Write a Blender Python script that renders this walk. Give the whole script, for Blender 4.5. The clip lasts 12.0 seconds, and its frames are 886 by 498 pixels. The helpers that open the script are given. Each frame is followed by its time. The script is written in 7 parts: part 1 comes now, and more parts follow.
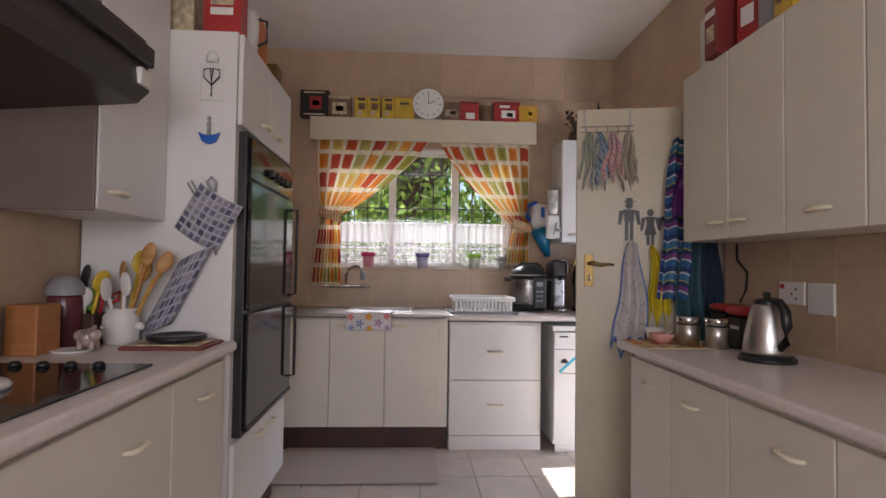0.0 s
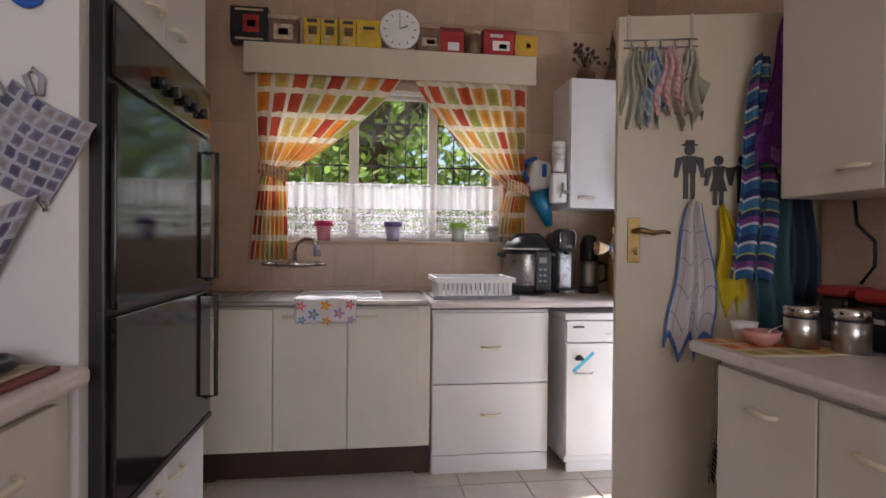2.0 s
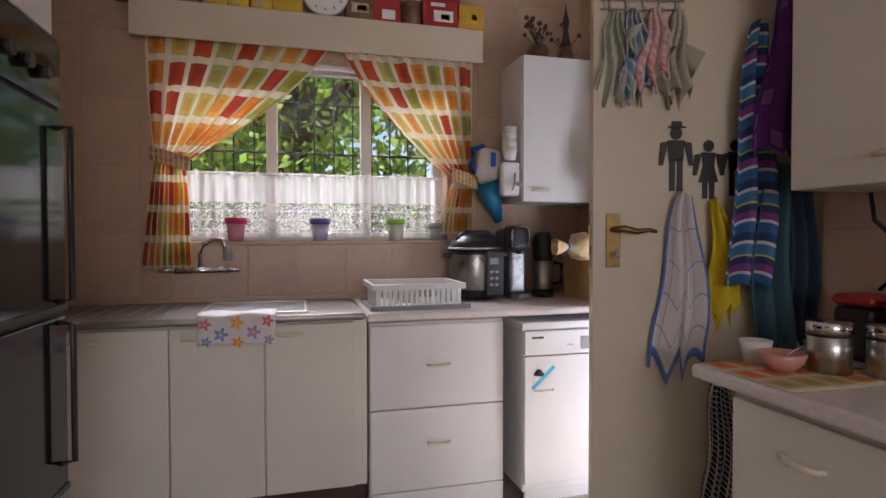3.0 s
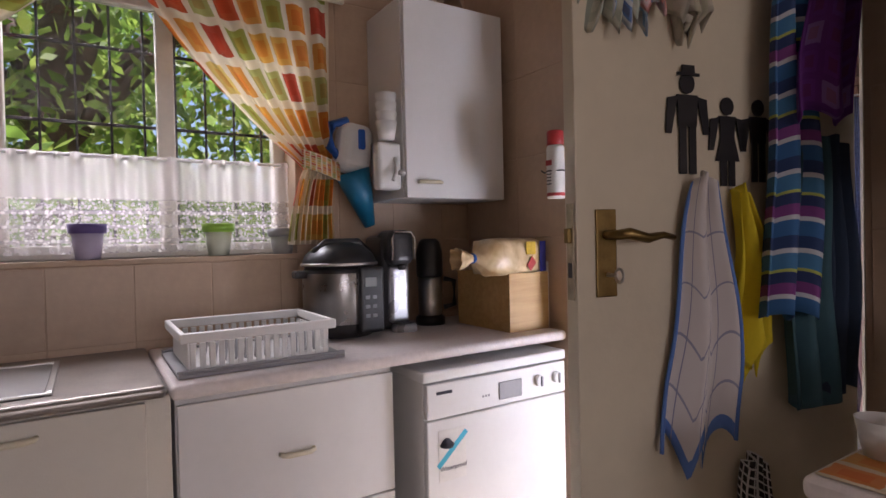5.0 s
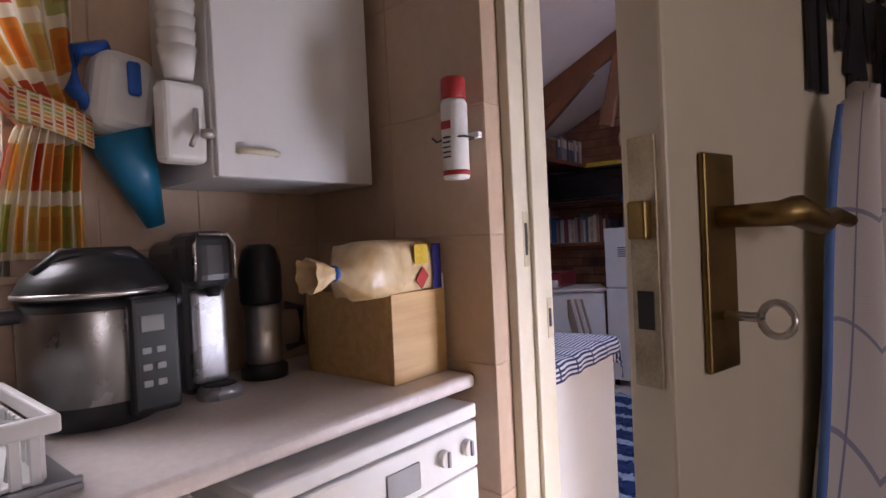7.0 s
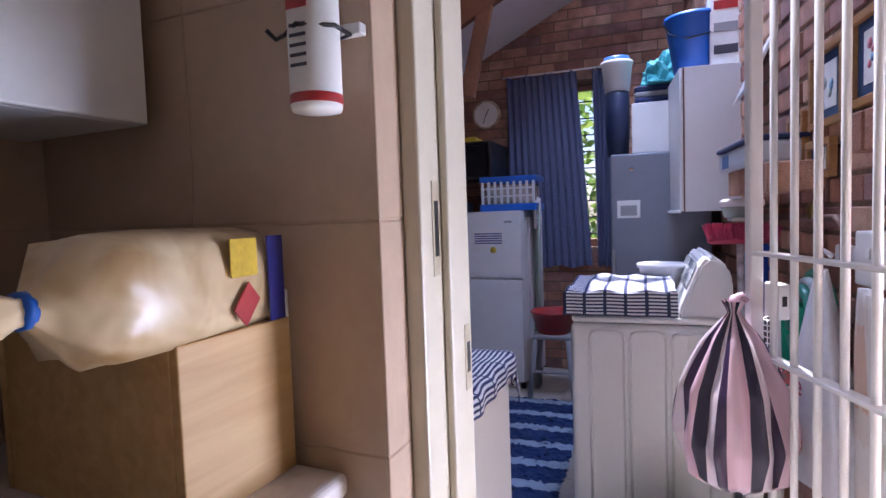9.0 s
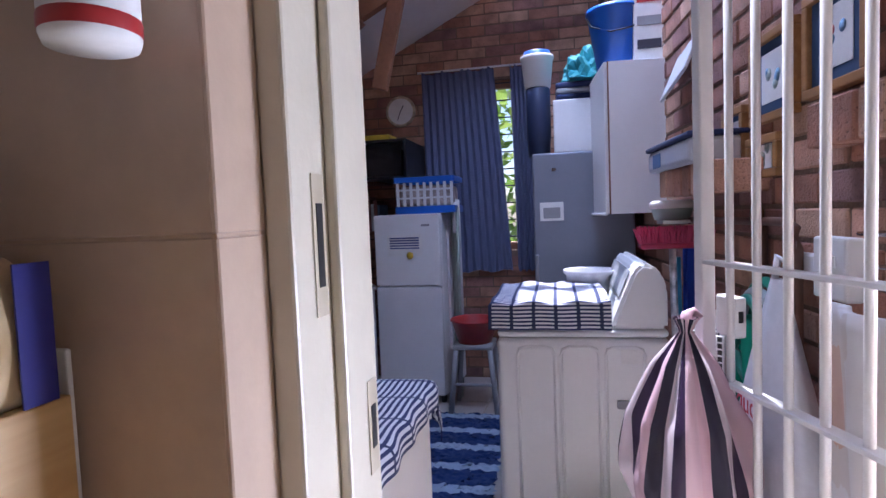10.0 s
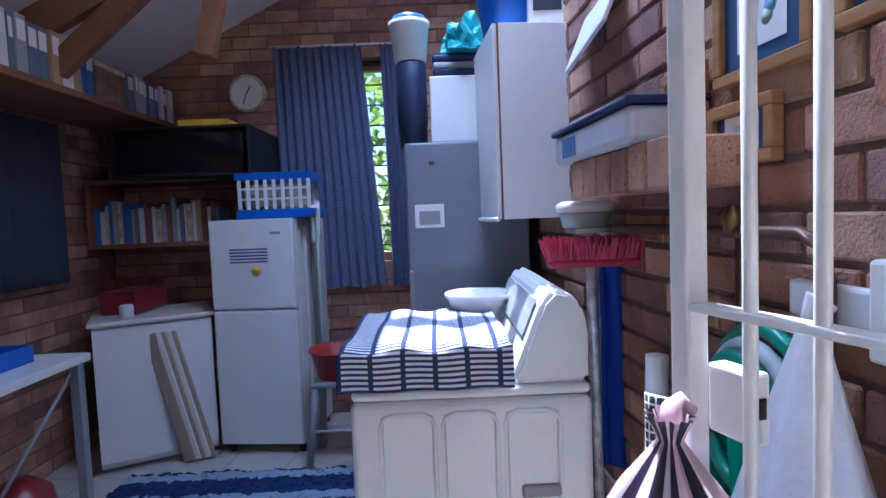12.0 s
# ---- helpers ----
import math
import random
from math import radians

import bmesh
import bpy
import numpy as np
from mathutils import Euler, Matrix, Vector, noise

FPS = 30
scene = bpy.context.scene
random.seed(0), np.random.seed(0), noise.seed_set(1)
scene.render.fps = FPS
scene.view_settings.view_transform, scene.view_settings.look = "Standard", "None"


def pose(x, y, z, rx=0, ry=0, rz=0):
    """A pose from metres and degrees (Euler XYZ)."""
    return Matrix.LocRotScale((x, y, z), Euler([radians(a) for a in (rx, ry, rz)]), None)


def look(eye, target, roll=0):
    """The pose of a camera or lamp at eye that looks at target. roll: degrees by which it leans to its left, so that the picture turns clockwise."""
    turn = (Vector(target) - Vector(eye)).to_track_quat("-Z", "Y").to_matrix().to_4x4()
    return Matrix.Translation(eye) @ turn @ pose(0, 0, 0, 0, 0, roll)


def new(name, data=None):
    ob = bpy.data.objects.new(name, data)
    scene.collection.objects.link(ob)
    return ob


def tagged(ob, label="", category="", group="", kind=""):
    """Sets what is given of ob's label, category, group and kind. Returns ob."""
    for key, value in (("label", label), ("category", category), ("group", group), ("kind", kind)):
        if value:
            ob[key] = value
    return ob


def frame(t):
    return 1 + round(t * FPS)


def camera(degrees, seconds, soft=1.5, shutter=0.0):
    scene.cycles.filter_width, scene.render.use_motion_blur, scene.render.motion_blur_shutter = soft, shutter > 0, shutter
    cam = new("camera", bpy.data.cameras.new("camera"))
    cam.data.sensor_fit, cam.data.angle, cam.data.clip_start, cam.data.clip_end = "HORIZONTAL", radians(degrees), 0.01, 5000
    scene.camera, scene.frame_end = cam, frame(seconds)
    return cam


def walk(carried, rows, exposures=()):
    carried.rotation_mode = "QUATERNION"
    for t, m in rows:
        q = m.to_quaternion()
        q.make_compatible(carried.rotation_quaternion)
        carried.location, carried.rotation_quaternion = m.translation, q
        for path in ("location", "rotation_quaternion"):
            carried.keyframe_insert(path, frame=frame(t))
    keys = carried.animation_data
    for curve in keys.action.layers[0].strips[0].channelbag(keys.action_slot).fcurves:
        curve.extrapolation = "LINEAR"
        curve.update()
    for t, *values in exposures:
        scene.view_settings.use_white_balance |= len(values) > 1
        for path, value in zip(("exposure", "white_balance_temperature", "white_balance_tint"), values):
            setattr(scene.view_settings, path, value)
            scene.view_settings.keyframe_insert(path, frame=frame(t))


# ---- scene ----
cam = camera(77.0, 12.0)
PATH = [
    (0, (1.248, 1.664, 1.248), (1.358, 3.66, 1.312), 0.8),
    (0.5, (1.226, 1.882, 1.244), (1.339, 3.878, 1.303), 0.8),
    (1, (1.186, 2.121, 1.234), (1.32, 4.116, 1.274), 0.8),
    (1.5, (1.159, 2.324, 1.211), (1.352, 4.314, 1.226), 0.7),
    (2, (1.167, 2.579, 1.221), (1.438, 4.56, 1.202), 0.5),
    (2.5, (1.181, 2.798, 1.231), (1.551, 4.763, 1.188), 0.2),
    (3, (1.192, 3.025, 1.253), (1.709, 4.957, 1.211), -0.1),
    (3.5, (1.206, 3.229, 1.266), (1.88, 5.112, 1.222), -0.5),
    (3.7, (1.214, 3.315, 1.269), (1.957, 5.171, 1.222), -0.7),
    (5.3, (1.372, 3.989, 1.276), (2.51, 5.633, 1.248), -1.4),
    (5.5, (1.399, 4.043, 1.271), (2.584, 5.654, 1.245), -1.5),
    (6, (1.493, 4.213, 1.266), (2.798, 5.729, 1.238), -1.9),
    (6.5, (1.615, 4.385, 1.272), (3.023, 5.805, 1.242), -2.3),
    (7, (1.723, 4.538, 1.27), (3.237, 5.844, 1.238), -2.7),
    (7.2, (1.771, 4.608, 1.276), (3.326, 5.866, 1.244), -2.7),
    (8.8, (2.16, 4.972, 1.286), (3.977, 5.803, 1.164), -1.9),
    (9, (2.202, 4.980, 1.281), (4.03, 5.782, 1.164), -2.0),
    (9.5, (2.343, 5.032, 1.282), (4.222, 5.709, 1.161), -2.1),
    (10, (2.467, 5.063, 1.288), (4.393, 5.586, 1.167), -2.3),
    (10.5, (2.628, 5.057, 1.283), (4.595, 5.401, 1.164), -2.5),
    (11, (2.803, 5.056, 1.283), (4.79, 5.252, 1.165), -2.5),
    (11.5, (2.948, 5.065, 1.273), (4.941, 5.192, 1.153), -2.5),
    (12, (3.114, 5.096, 1.288), (5.107, 5.204, 1.165), -2.3),
]
walk(cam, [(t, look(eye, target, roll)) for t, eye, target, roll in PATH],
     [(0, 1.48, 6150, 16), (3.5, 1.22, 6250, 20), (5.5, 1.06, 6350, 24), (7.0, 1.08, 6350, 26), (9.0, 1.2, 5650, 25), (10.0, 1.15, 5450, 23), (10.5, 1.05, 5250, 21), (11.0, 1.15, 5100, 18), (12, 1.45, 4950, 12)])

# ---- light ----
world = bpy.data.worlds.new("sky")
scene.world = world
world.use_nodes = True
wn = world.node_tree.nodes
sky = wn.new("ShaderNodeTexSky")
sky.sky_type = "NISHITA"
sky.sun_disc = False
sky.sun_elevation = radians(62)
sky.sun_rotation = radians(90)
world.node_tree.links.new(sky.outputs[0], wn["Background"].inputs[0])
wn["Background"].inputs[1].default_value = 0.08
sun = new("sun", bpy.data.lights.new("sun", "SUN"))
sun.data.energy = 5.0
sun.data.angle = radians(0.5)
sun.data.color = (1.0, 0.95, 0.88)
sun.matrix_world = look((8.0, 5.62, 9.0), (4.2, 5.0, 1.0))


def window_light(name, eye, target, w, h, power, color):
    ob = new(name, bpy.data.lights.new(name, "AREA"))
    ob.data.shape, ob.data.size, ob.data.size_y = "RECTANGLE", w, h
    ob.data.energy, ob.data.color = power, color
    ob.matrix_world = look(eye, target)
    return ob


window_light("kitchen_window_daylight", (1.32, 7.1, 3.0), (1.32, 4.6, 0.9), 1.8, 0.7, 48, (0.97, 0.98, 1.0))
window_light("skylight_daylight", (4.85, 5.14, 3.42), (4.5, 5.14, 0.0), 2.5, 0.6, 105, (0.64, 0.76, 1.0))
window_light("back_door_daylight", (3.66, 3.85, 0.62), (2.75, 5.4, 0.0), 0.8, 1.1, 45, (0.85, 0.9, 1.0))
window_light("back_window_daylight", (1.3, -0.02, 1.6), (1.3, 3.0, 1.8), 1.8, 1.1, 14.5, (1.0, 0.93, 0.9))


# ---- materials ----
def mat(name, color, rough=0.5, metal=0.0, vary=0.08, scale=6.0, bump=0.0, bscale=80.0, spec=0.5, stain=0.0, coat=0.0, trans=0.0, island=0.0):
    """A surface with two scales of colour variation, roughness variation and fine relief."""
    m = bpy.data.materials.new(name)
    m.use_nodes = True
    nt = m.node_tree
    N, L = nt.nodes, nt.links
    b = N["Principled BSDF"]
    b.inputs["Roughness"].default_value = rough
    b.inputs["Metallic"].default_value = metal
    b.inputs["Specular IOR Level"].default_value = spec
    b.inputs["Coat Weight"].default_value = coat
    b.inputs["Transmission Weight"].default_value = trans
    tc = N.new("ShaderNodeTexCoord")
    n1 = N.new("ShaderNodeTexNoise")
    n1.inputs["Scale"].default_value, n1.inputs["Detail"].default_value = scale, 4
    n2 = N.new("ShaderNodeTexNoise")
    n2.inputs["Scale"].default_value, n2.inputs["Detail"].default_value = scale * 9, 3
    for n in (n1, n2):
        L.new(tc.outputs["Object"], n.inputs["Vector"])
    add = N.new("ShaderNodeMath")
    add.operation = "MULTIPLY_ADD"
    L.new(n2.outputs["Fac"], add.inputs[0])
    add.inputs[1].default_value = 0.4
    L.new(n1.outputs["Fac"], add.inputs[2])
    mr = N.new("ShaderNodeMapRange")
    mr.inputs["From Min"].default_value, mr.inputs["From Max"].default_value = 0.45, 0.95
    mr.inputs["To Min"].default_value, mr.inputs["To Max"].default_value = 1 - vary, 1 + vary
    L.new(add.outputs[0], mr.inputs["Value"])
    val = mr.outputs[0]
    if island:
        g = N.new("ShaderNodeObjectInfo")
        r = N.new("ShaderNodeMapRange")
        r.inputs["To Min"].default_value, r.inputs["To Max"].default_value = 1 - island, 1 + island
        L.new(g.outputs["Random"], r.inputs["Value"])
        mu = N.new("ShaderNodeMath")
        mu.operation = "MULTIPLY"
        L.new(val, mu.inputs[0])
        L.new(r.outputs[0], mu.inputs[1])
        val = mu.outputs[0]
    mix = N.new("ShaderNodeVectorMath")
    mix.operation = "SCALE"
    mix.inputs[0].default_value = color
    L.new(val, mix.inputs["Scale"])
    L.new(mix.outputs[0], b.inputs["Base Color"])
    rr = N.new("ShaderNodeMapRange")
    rr.inputs["To Min"].default_value, rr.inputs["To Max"].default_value = max(0.02, rough - 0.08), min(1, rough + 0.1)
    L.new(n1.outputs["Fac"], rr.inputs["Value"])
    L.new(rr.outputs[0], b.inputs["Roughness"])
    if bump:
        n3 = N.new("ShaderNodeTexNoise")
        n3.inputs["Scale"].default_value, n3.inputs["Detail"].default_value = bscale, 3
        L.new(tc.outputs["Object"], n3.inputs["Vector"])
        bp = N.new("ShaderNodeBump")
        bp.inputs["Strength"].default_value, bp.inputs["Distance"].default_value = bump, 0.01
        L.new(n3.outputs["Fac"], bp.inputs["Height"])
        L.new(bp.outputs[0], b.inputs["Normal"])
    return m


WALL = mat("sponged_beige_wall", (0.49, 0.352, 0.245), 0.5, vary=0.14, scale=3, bump=0.1)
GROUT = mat("pale_grout", (0.50, 0.42, 0.33), 0.9)
CEIL = mat("white_ceiling_paint", (0.78, 0.76, 0.74), 0.9, vary=0.03, bump=0.05)
CUP = mat("cream_cupboard_laminate", (0.70, 0.66, 0.58), 0.42, vary=0.04, scale=4, bump=0.06, bscale=200)
CUPW = mat("white_cupboard_melamine", (0.74, 0.73, 0.72), 0.4, vary=0.03, scale=4, bump=0.04, bscale=250)
TOP = mat("pale_pink_worktop", (0.72, 0.65, 0.62), 0.35, vary=0.08, scale=60)
DARKWOOD = mat("dark_brown_plinth", (0.06, 0.028, 0.02), 0.5, vary=0.2)
GLOSSBLACK = mat("black_oven_glass", (0.012, 0.011, 0.012), 0.06, vary=0.1)
BLACKMET = mat("black_enamel", (0.02, 0.018, 0.02), 0.35, vary=0.15)
STEEL = mat("brushed_steel", (0.55, 0.54, 0.52), 0.3, 1.0, vary=0.1, scale=20)
CREAM = mat("cream_gloss_paint", (0.62, 0.55, 0.42), 0.35, vary=0.06, scale=3, bump=0.05, bscale=60)
WHITE = mat("white_enamel", (0.78, 0.78, 0.77), 0.35, vary=0.03)
FLOORT = mat("beige_floor_tile", (0.52, 0.45, 0.38), 0.3, vary=0.1, scale=7, island=0.06)
BRICKM = mat("red_face_brick", (0.40, 0.20, 0.13), 0.85, vary=0.25, scale=14, bump=0.5, bscale=120, island=0.3)
MORTAR = mat("brown_mortar", (0.20, 0.13, 0.09), 0.95, vary=0.2, scale=20, bump=0.6)
GREYMET = mat("silver_grey_fridge_paint", (0.22, 0.24, 0.29), 0.35, 0.3, vary=0.06)
TIMBER = mat("stained_timber", (0.20, 0.085, 0.04), 0.6, vary=0.25, scale=5)
CURTB = mat("navy_gingham_cotton", (0.10, 0.12, 0.24), 0.9, vary=0.15, scale=30)
PLASTICW = mat("white_plastic", (0.72, 0.71, 0.69), 0.4, vary=0.04)


def node_mat(name, rough=0.8):
    m = bpy.data.materials.new(name)
    m.use_nodes = True
    b = m.node_tree.nodes["Principled BSDF"]
    b.inputs["Roughness"].default_value = rough
    return m, m.node_tree.nodes, m.node_tree.links, b


def math_node(N, L, op, a, b=None, c=None):
    n = N.new("ShaderNodeMath")
    n.operation = op
    for i, v in enumerate((a, b, c)):
        if v is None:
            continue
        if isinstance(v, (int, float)):
            n.inputs[i].default_value = v
        else:
            L.new(v, n.inputs[i])
    return n.outputs[0]


def ramp(N, L, fac, stops, constant=True):
    r = N.new("ShaderNodeValToRGB")
    if constant:
        r.color_ramp.interpolation = "CONSTANT"
    e = r.color_ramp.elements
    while len(e) < len(stops):
        e.new(0.5)
    for el, (p, c) in zip(e, stops):
        el.position, el.color = p, (*c, 1)
    L.new(fac, r.inputs[0])
    return r.outputs[0]


def mix_rgb(N, L, fac, a, b):
    n = N.new("ShaderNodeMix")
    n.data_type = "RGBA"
    for sock, v in ((n.inputs["Factor"], fac), (n.inputs["A"], a), (n.inputs["B"], b)):
        if isinstance(v, (int, float)):
            sock.default_value = v
        elif isinstance(v, tuple):
            sock.default_value = (*v, 1)
        else:
            L.new(v, sock)
    return n.outputs["Result"]


def weave(N, L, b, scale=900, strength=0.25):
    tc = N.new("ShaderNodeTexCoord")
    n = N.new("ShaderNodeTexNoise")
    n.inputs["Scale"].default_value = scale
    L.new(tc.outputs["Object"], n.inputs["Vector"])
    bp = N.new("ShaderNodeBump")
    bp.inputs["Strength"].default_value, bp.inputs["Distance"].default_value = strength, 0.003
    L.new(n.outputs["Fac"], bp.inputs["Height"])
    L.new(bp.outputs[0], b.inputs["Normal"])


def uv_axes(N, L):
    t = N.new("ShaderNodeTexCoord")
    sp = N.new("ShaderNodeSeparateXYZ")
    L.new(t.outputs["UV"], sp.inputs[0])
    return sp.outputs["X"], sp.outputs["Y"]


def print_cloth(name, nu, nv, palette, ground, seed=0.0, glow=0.35):
    """Cotton printed with squares of the palette on a pale ground."""
    m, N, L, b = node_mat(name, 0.85)
    u, v = uv_axes(N, L)
    su, sv = math_node(N, L, "MULTIPLY_ADD", u, nu, seed), math_node(N, L, "MULTIPLY_ADD", v, nv, seed * 0.3)
    fu, fv = math_node(N, L, "FRACT", su), math_node(N, L, "FRACT", sv)
    cx = N.new("ShaderNodeCombineXYZ")
    L.new(math_node(N, L, "FLOOR", su), cx.inputs[0])
    L.new(math_node(N, L, "FLOOR", sv), cx.inputs[1])
    wn_ = N.new("ShaderNodeTexWhiteNoise")
    wn_.noise_dimensions = "2D"
    L.new(cx.outputs[0], wn_.inputs["Vector"])
    col = ramp(N, L, wn_.outputs["Value"], [(i / len(palette), c) for i, c in enumerate(palette)])
    du, dv = math_node(N, L, "ABSOLUTE", math_node(N, L, "SUBTRACT", fu, 0.5)), math_node(N, L, "ABSOLUTE", math_node(N, L, "SUBTRACT", fv, 0.5))
    big = math_node(N, L, "MAXIMUM", du, dv)
    tc = N.new("ShaderNodeTexCoord")
    nz = N.new("ShaderNodeTexNoise")
    nz.inputs["Scale"].default_value = 14
    L.new(tc.outputs["UV"], nz.inputs["Vector"])
    big = math_node(N, L, "MULTIPLY_ADD", nz.outputs["Fac"], 0.12, big)
    inside = math_node(N, L, "LESS_THAN", big, 0.44)
    inner = math_node(N, L, "LESS_THAN", big, 0.27)
    dark = N.new("ShaderNodeVectorMath")
    dark.operation = "MULTIPLY"
    dark.inputs[1].default_value = (0.95, 0.62, 0.45)
    L.new(col, dark.inputs[0])
    c2 = mix_rgb(N, L, math_node(N, L, "MULTIPLY", inner, 0.7), col, dark.outputs[0])
    fin = mix_rgb(N, L, inside, ground, c2)
    L.new(fin, b.inputs["Base Color"])
    weave(N, L, b)
    if glow:
        tr = N.new("ShaderNodeBsdfTranslucent")
        L.new(fin, tr.inputs[0])
        ms = N.new("ShaderNodeMixShader")
        ms.inputs[0].default_value = glow
        L.new(b.outputs[0], ms.inputs[1])
        L.new(tr.outputs[0], ms.inputs[2])
        L.new(ms.outputs[0], N["Material Output"].inputs[0])
    return m


def stripe_cloth(name, stops, repeat=1.0, along="v", cross=None, fine=0, fine_color=(0.03, 0.04, 0.12)):
    """Striped cotton: colour bands along one way, optional fine lines and cross bands."""
    m, N, L, b = node_mat(name, 0.9)
    u, v = uv_axes(N, L)
    a, o = (v, u) if along == "v" else (u, v)
    col = ramp(N, L, math_node(N, L, "FRACT", math_node(N, L, "MULTIPLY", a, repeat)), stops)
    if fine:
        f = math_node(N, L, "LESS_THAN", math_node(N, L, "FRACT", math_node(N, L, "MULTIPLY", a, fine)), 0.5)
        col = mix_rgb(N, L, f, col, fine_color)
    if cross:
        n, wdt, cc = cross
        f = math_node(N, L, "LESS_THAN", math_node(N, L, "FRACT", math_node(N, L, "MULTIPLY", o, n)), wdt)
        col = mix_rgb(N, L, f, col, cc)
    L.new(col, b.inputs["Base Color"])
    weave(N, L, b)
    return m


def wood(name, c1, c2, scale=3.0, rough=0.5, stretch=(1, 14, 14)):
    m, N, L, b = node_mat(name, rough)
    tc = N.new("ShaderNodeTexCoord")
    mp = N.new("ShaderNodeMapping")
    mp.inputs["Scale"].default_value = stretch
    n = N.new("ShaderNodeTexNoise")
    n.inputs["Scale"].default_value, n.inputs["Detail"].default_value, n.inputs["Distortion"].default_value = scale, 6, 0.6
    L.new(tc.outputs["Object"], mp.inputs[0])
    L.new(mp.outputs[0], n.inputs["Vector"])
    L.new(ramp(N, L, n.outputs["Fac"], [(0.3, c1), (0.7, c2)], False), b.inputs["Base Color"])
    bp = N.new("ShaderNodeBump")
    bp.inputs["Strength"].default_value, bp.inputs["Distance"].default_value = 0.15, 0.004
    L.new(n.outputs["Fac"], bp.inputs["Height"])
    L.new(bp.outputs[0], b.inputs["Normal"])
    return m


def brick_mat(name, island):
    """Face brick in mixed reds, browns and buff, with pits."""
    m, N, L, b = node_mat(name, 0.85)
    if island:
        src = N.new("ShaderNodeNewGeometry").outputs["Random Per Island"]
    else:
        src = N.new("ShaderNodeObjectInfo").outputs["Random"]
    col = ramp(N, L, src, [(0, (0.36, 0.17, 0.11)), (0.3, (0.44, 0.24, 0.16)), (0.5, (0.30, 0.15, 0.12)), (0.7, (0.48, 0.29, 0.19)), (0.9, (0.24, 0.13, 0.11))])
    tc = N.new("ShaderNodeTexCoord")
    n1, n2 = N.new("ShaderNodeTexNoise"), N.new("ShaderNodeTexNoise")
    n1.inputs["Scale"].default_value, n1.inputs["Detail"].default_value = 9, 5
    n2.inputs["Scale"].default_value, n2.inputs["Detail"].default_value = 140, 3
    for n in (n1, n2):
        L.new(tc.outputs["Object"], n.inputs["Vector"])
    shade = N.new("ShaderNodeMapRange")
    shade.inputs["From Min"].default_value, shade.inputs["From Max"].default_value = 0.3, 0.7
    shade.inputs["To Min"].default_value, shade.inputs["To Max"].default_value = 0.7, 1.3
    L.new(n1.outputs["Fac"], shade.inputs["Value"])
    pits = N.new("ShaderNodeMapRange")
    pits.inputs["From Min"].default_value, pits.inputs["From Max"].default_value = 0.28, 0.4
    pits.inputs["To Min"].default_value = 0.45
    L.new(n2.outputs["Fac"], pits.inputs["Value"])
    sc = N.new("ShaderNodeVectorMath")
    sc.operation = "SCALE"
    L.new(col, sc.inputs[0])
    L.new(math_node(N, L, "MULTIPLY", shade.outputs[0], pits.outputs[0]), sc.inputs["Scale"])
    L.new(sc.outputs[0], b.inputs["Base Color"])
    bp = N.new("ShaderNodeBump")
    bp.inputs["Strength"].default_value, bp.inputs["Distance"].default_value = 0.7, 0.006
    L.new(math_node(N, L, "ADD", n1.outputs["Fac"], n2.outputs["Fac"]), bp.inputs["Height"])
    L.new(bp.outputs[0], b.inputs["Normal"])
    return m


def glass_mat(name, color=(1, 1, 1), rough=0.02):
    m, N, L, b = node_mat(name, rough)
    b.inputs["Base Color"].default_value = (*color, 1)
    b.inputs["Transmission Weight"].default_value = 1.0
    b.inputs["IOR"].default_value = 1.45
    return m


def plain(name, color, rough=0.5, metal=0.0):
    return mat(name, color, rough, metal, vary=0.07, scale=12)


BRICK1, BRICKJ = brick_mat("face_brick", False), brick_mat("face_brick_far", True)
PINE = wood("pale_pine", (0.50, 0.30, 0.11), (0.62, 0.40, 0.17))
OAK = wood("varnished_oak", (0.30, 0.14, 0.045), (0.42, 0.22, 0.08))
RED, YELLOW, GREEN = mat("red_paint", (0.40, 0.03, 0.03), 0.35, vary=0.22, scale=9), mat("yellow_tin", (0.62, 0.42, 0.03), 0.35, vary=0.25, scale=14), plain("green_plastic", (0.25, 0.48, 0.05), 0.4)
BLACK, NAVY, BLUE = plain("black_plastic", (0.015, 0.015, 0.016), 0.35), plain("navy_cloth", (0.02, 0.03, 0.09), 0.9), plain("blue_plastic", (0.02, 0.12, 0.50), 0.35)
TEAL, PINK, PAPER = plain("teal_plastic", (0.01, 0.16, 0.30), 0.35), plain("pink_ceramic", (0.62, 0.30, 0.26), 0.3), plain("white_paper", (0.78, 0.77, 0.74), 0.8)
BRASS, CHROME, BROWN = mat("aged_brass", (0.24, 0.16, 0.06), 0.38, 1.0, vary=0.2, scale=30), mat("chrome", (0.75, 0.75, 0.76), 0.12, 1.0), mat("brown_tin", (0.17, 0.10, 0.06), 0.45, vary=0.6, scale=16)
INK = plain("dark_print", (0.05, 0.05, 0.07), 0.7)
GREY = plain("grey_plastic", (0.30, 0.30, 0.31), 0.45)


# ---- building helpers ----
# the scullery and its face brick wall stand a few degrees askew to the kitchen; PLACE carries the turn while they are built
KITCHEN = Matrix.Identity(4)
SCULLERY = pose(4.419, 5.111, 0, 0, 0, 3.6) @ pose(-4.56, -5.08, 0)
SOUTH_WALL = SCULLERY @ pose(4.1, 4.585, 0, 0, 0, 4.5) @ pose(-4.1, -4.45, 0)
PLACE = KITCHEN


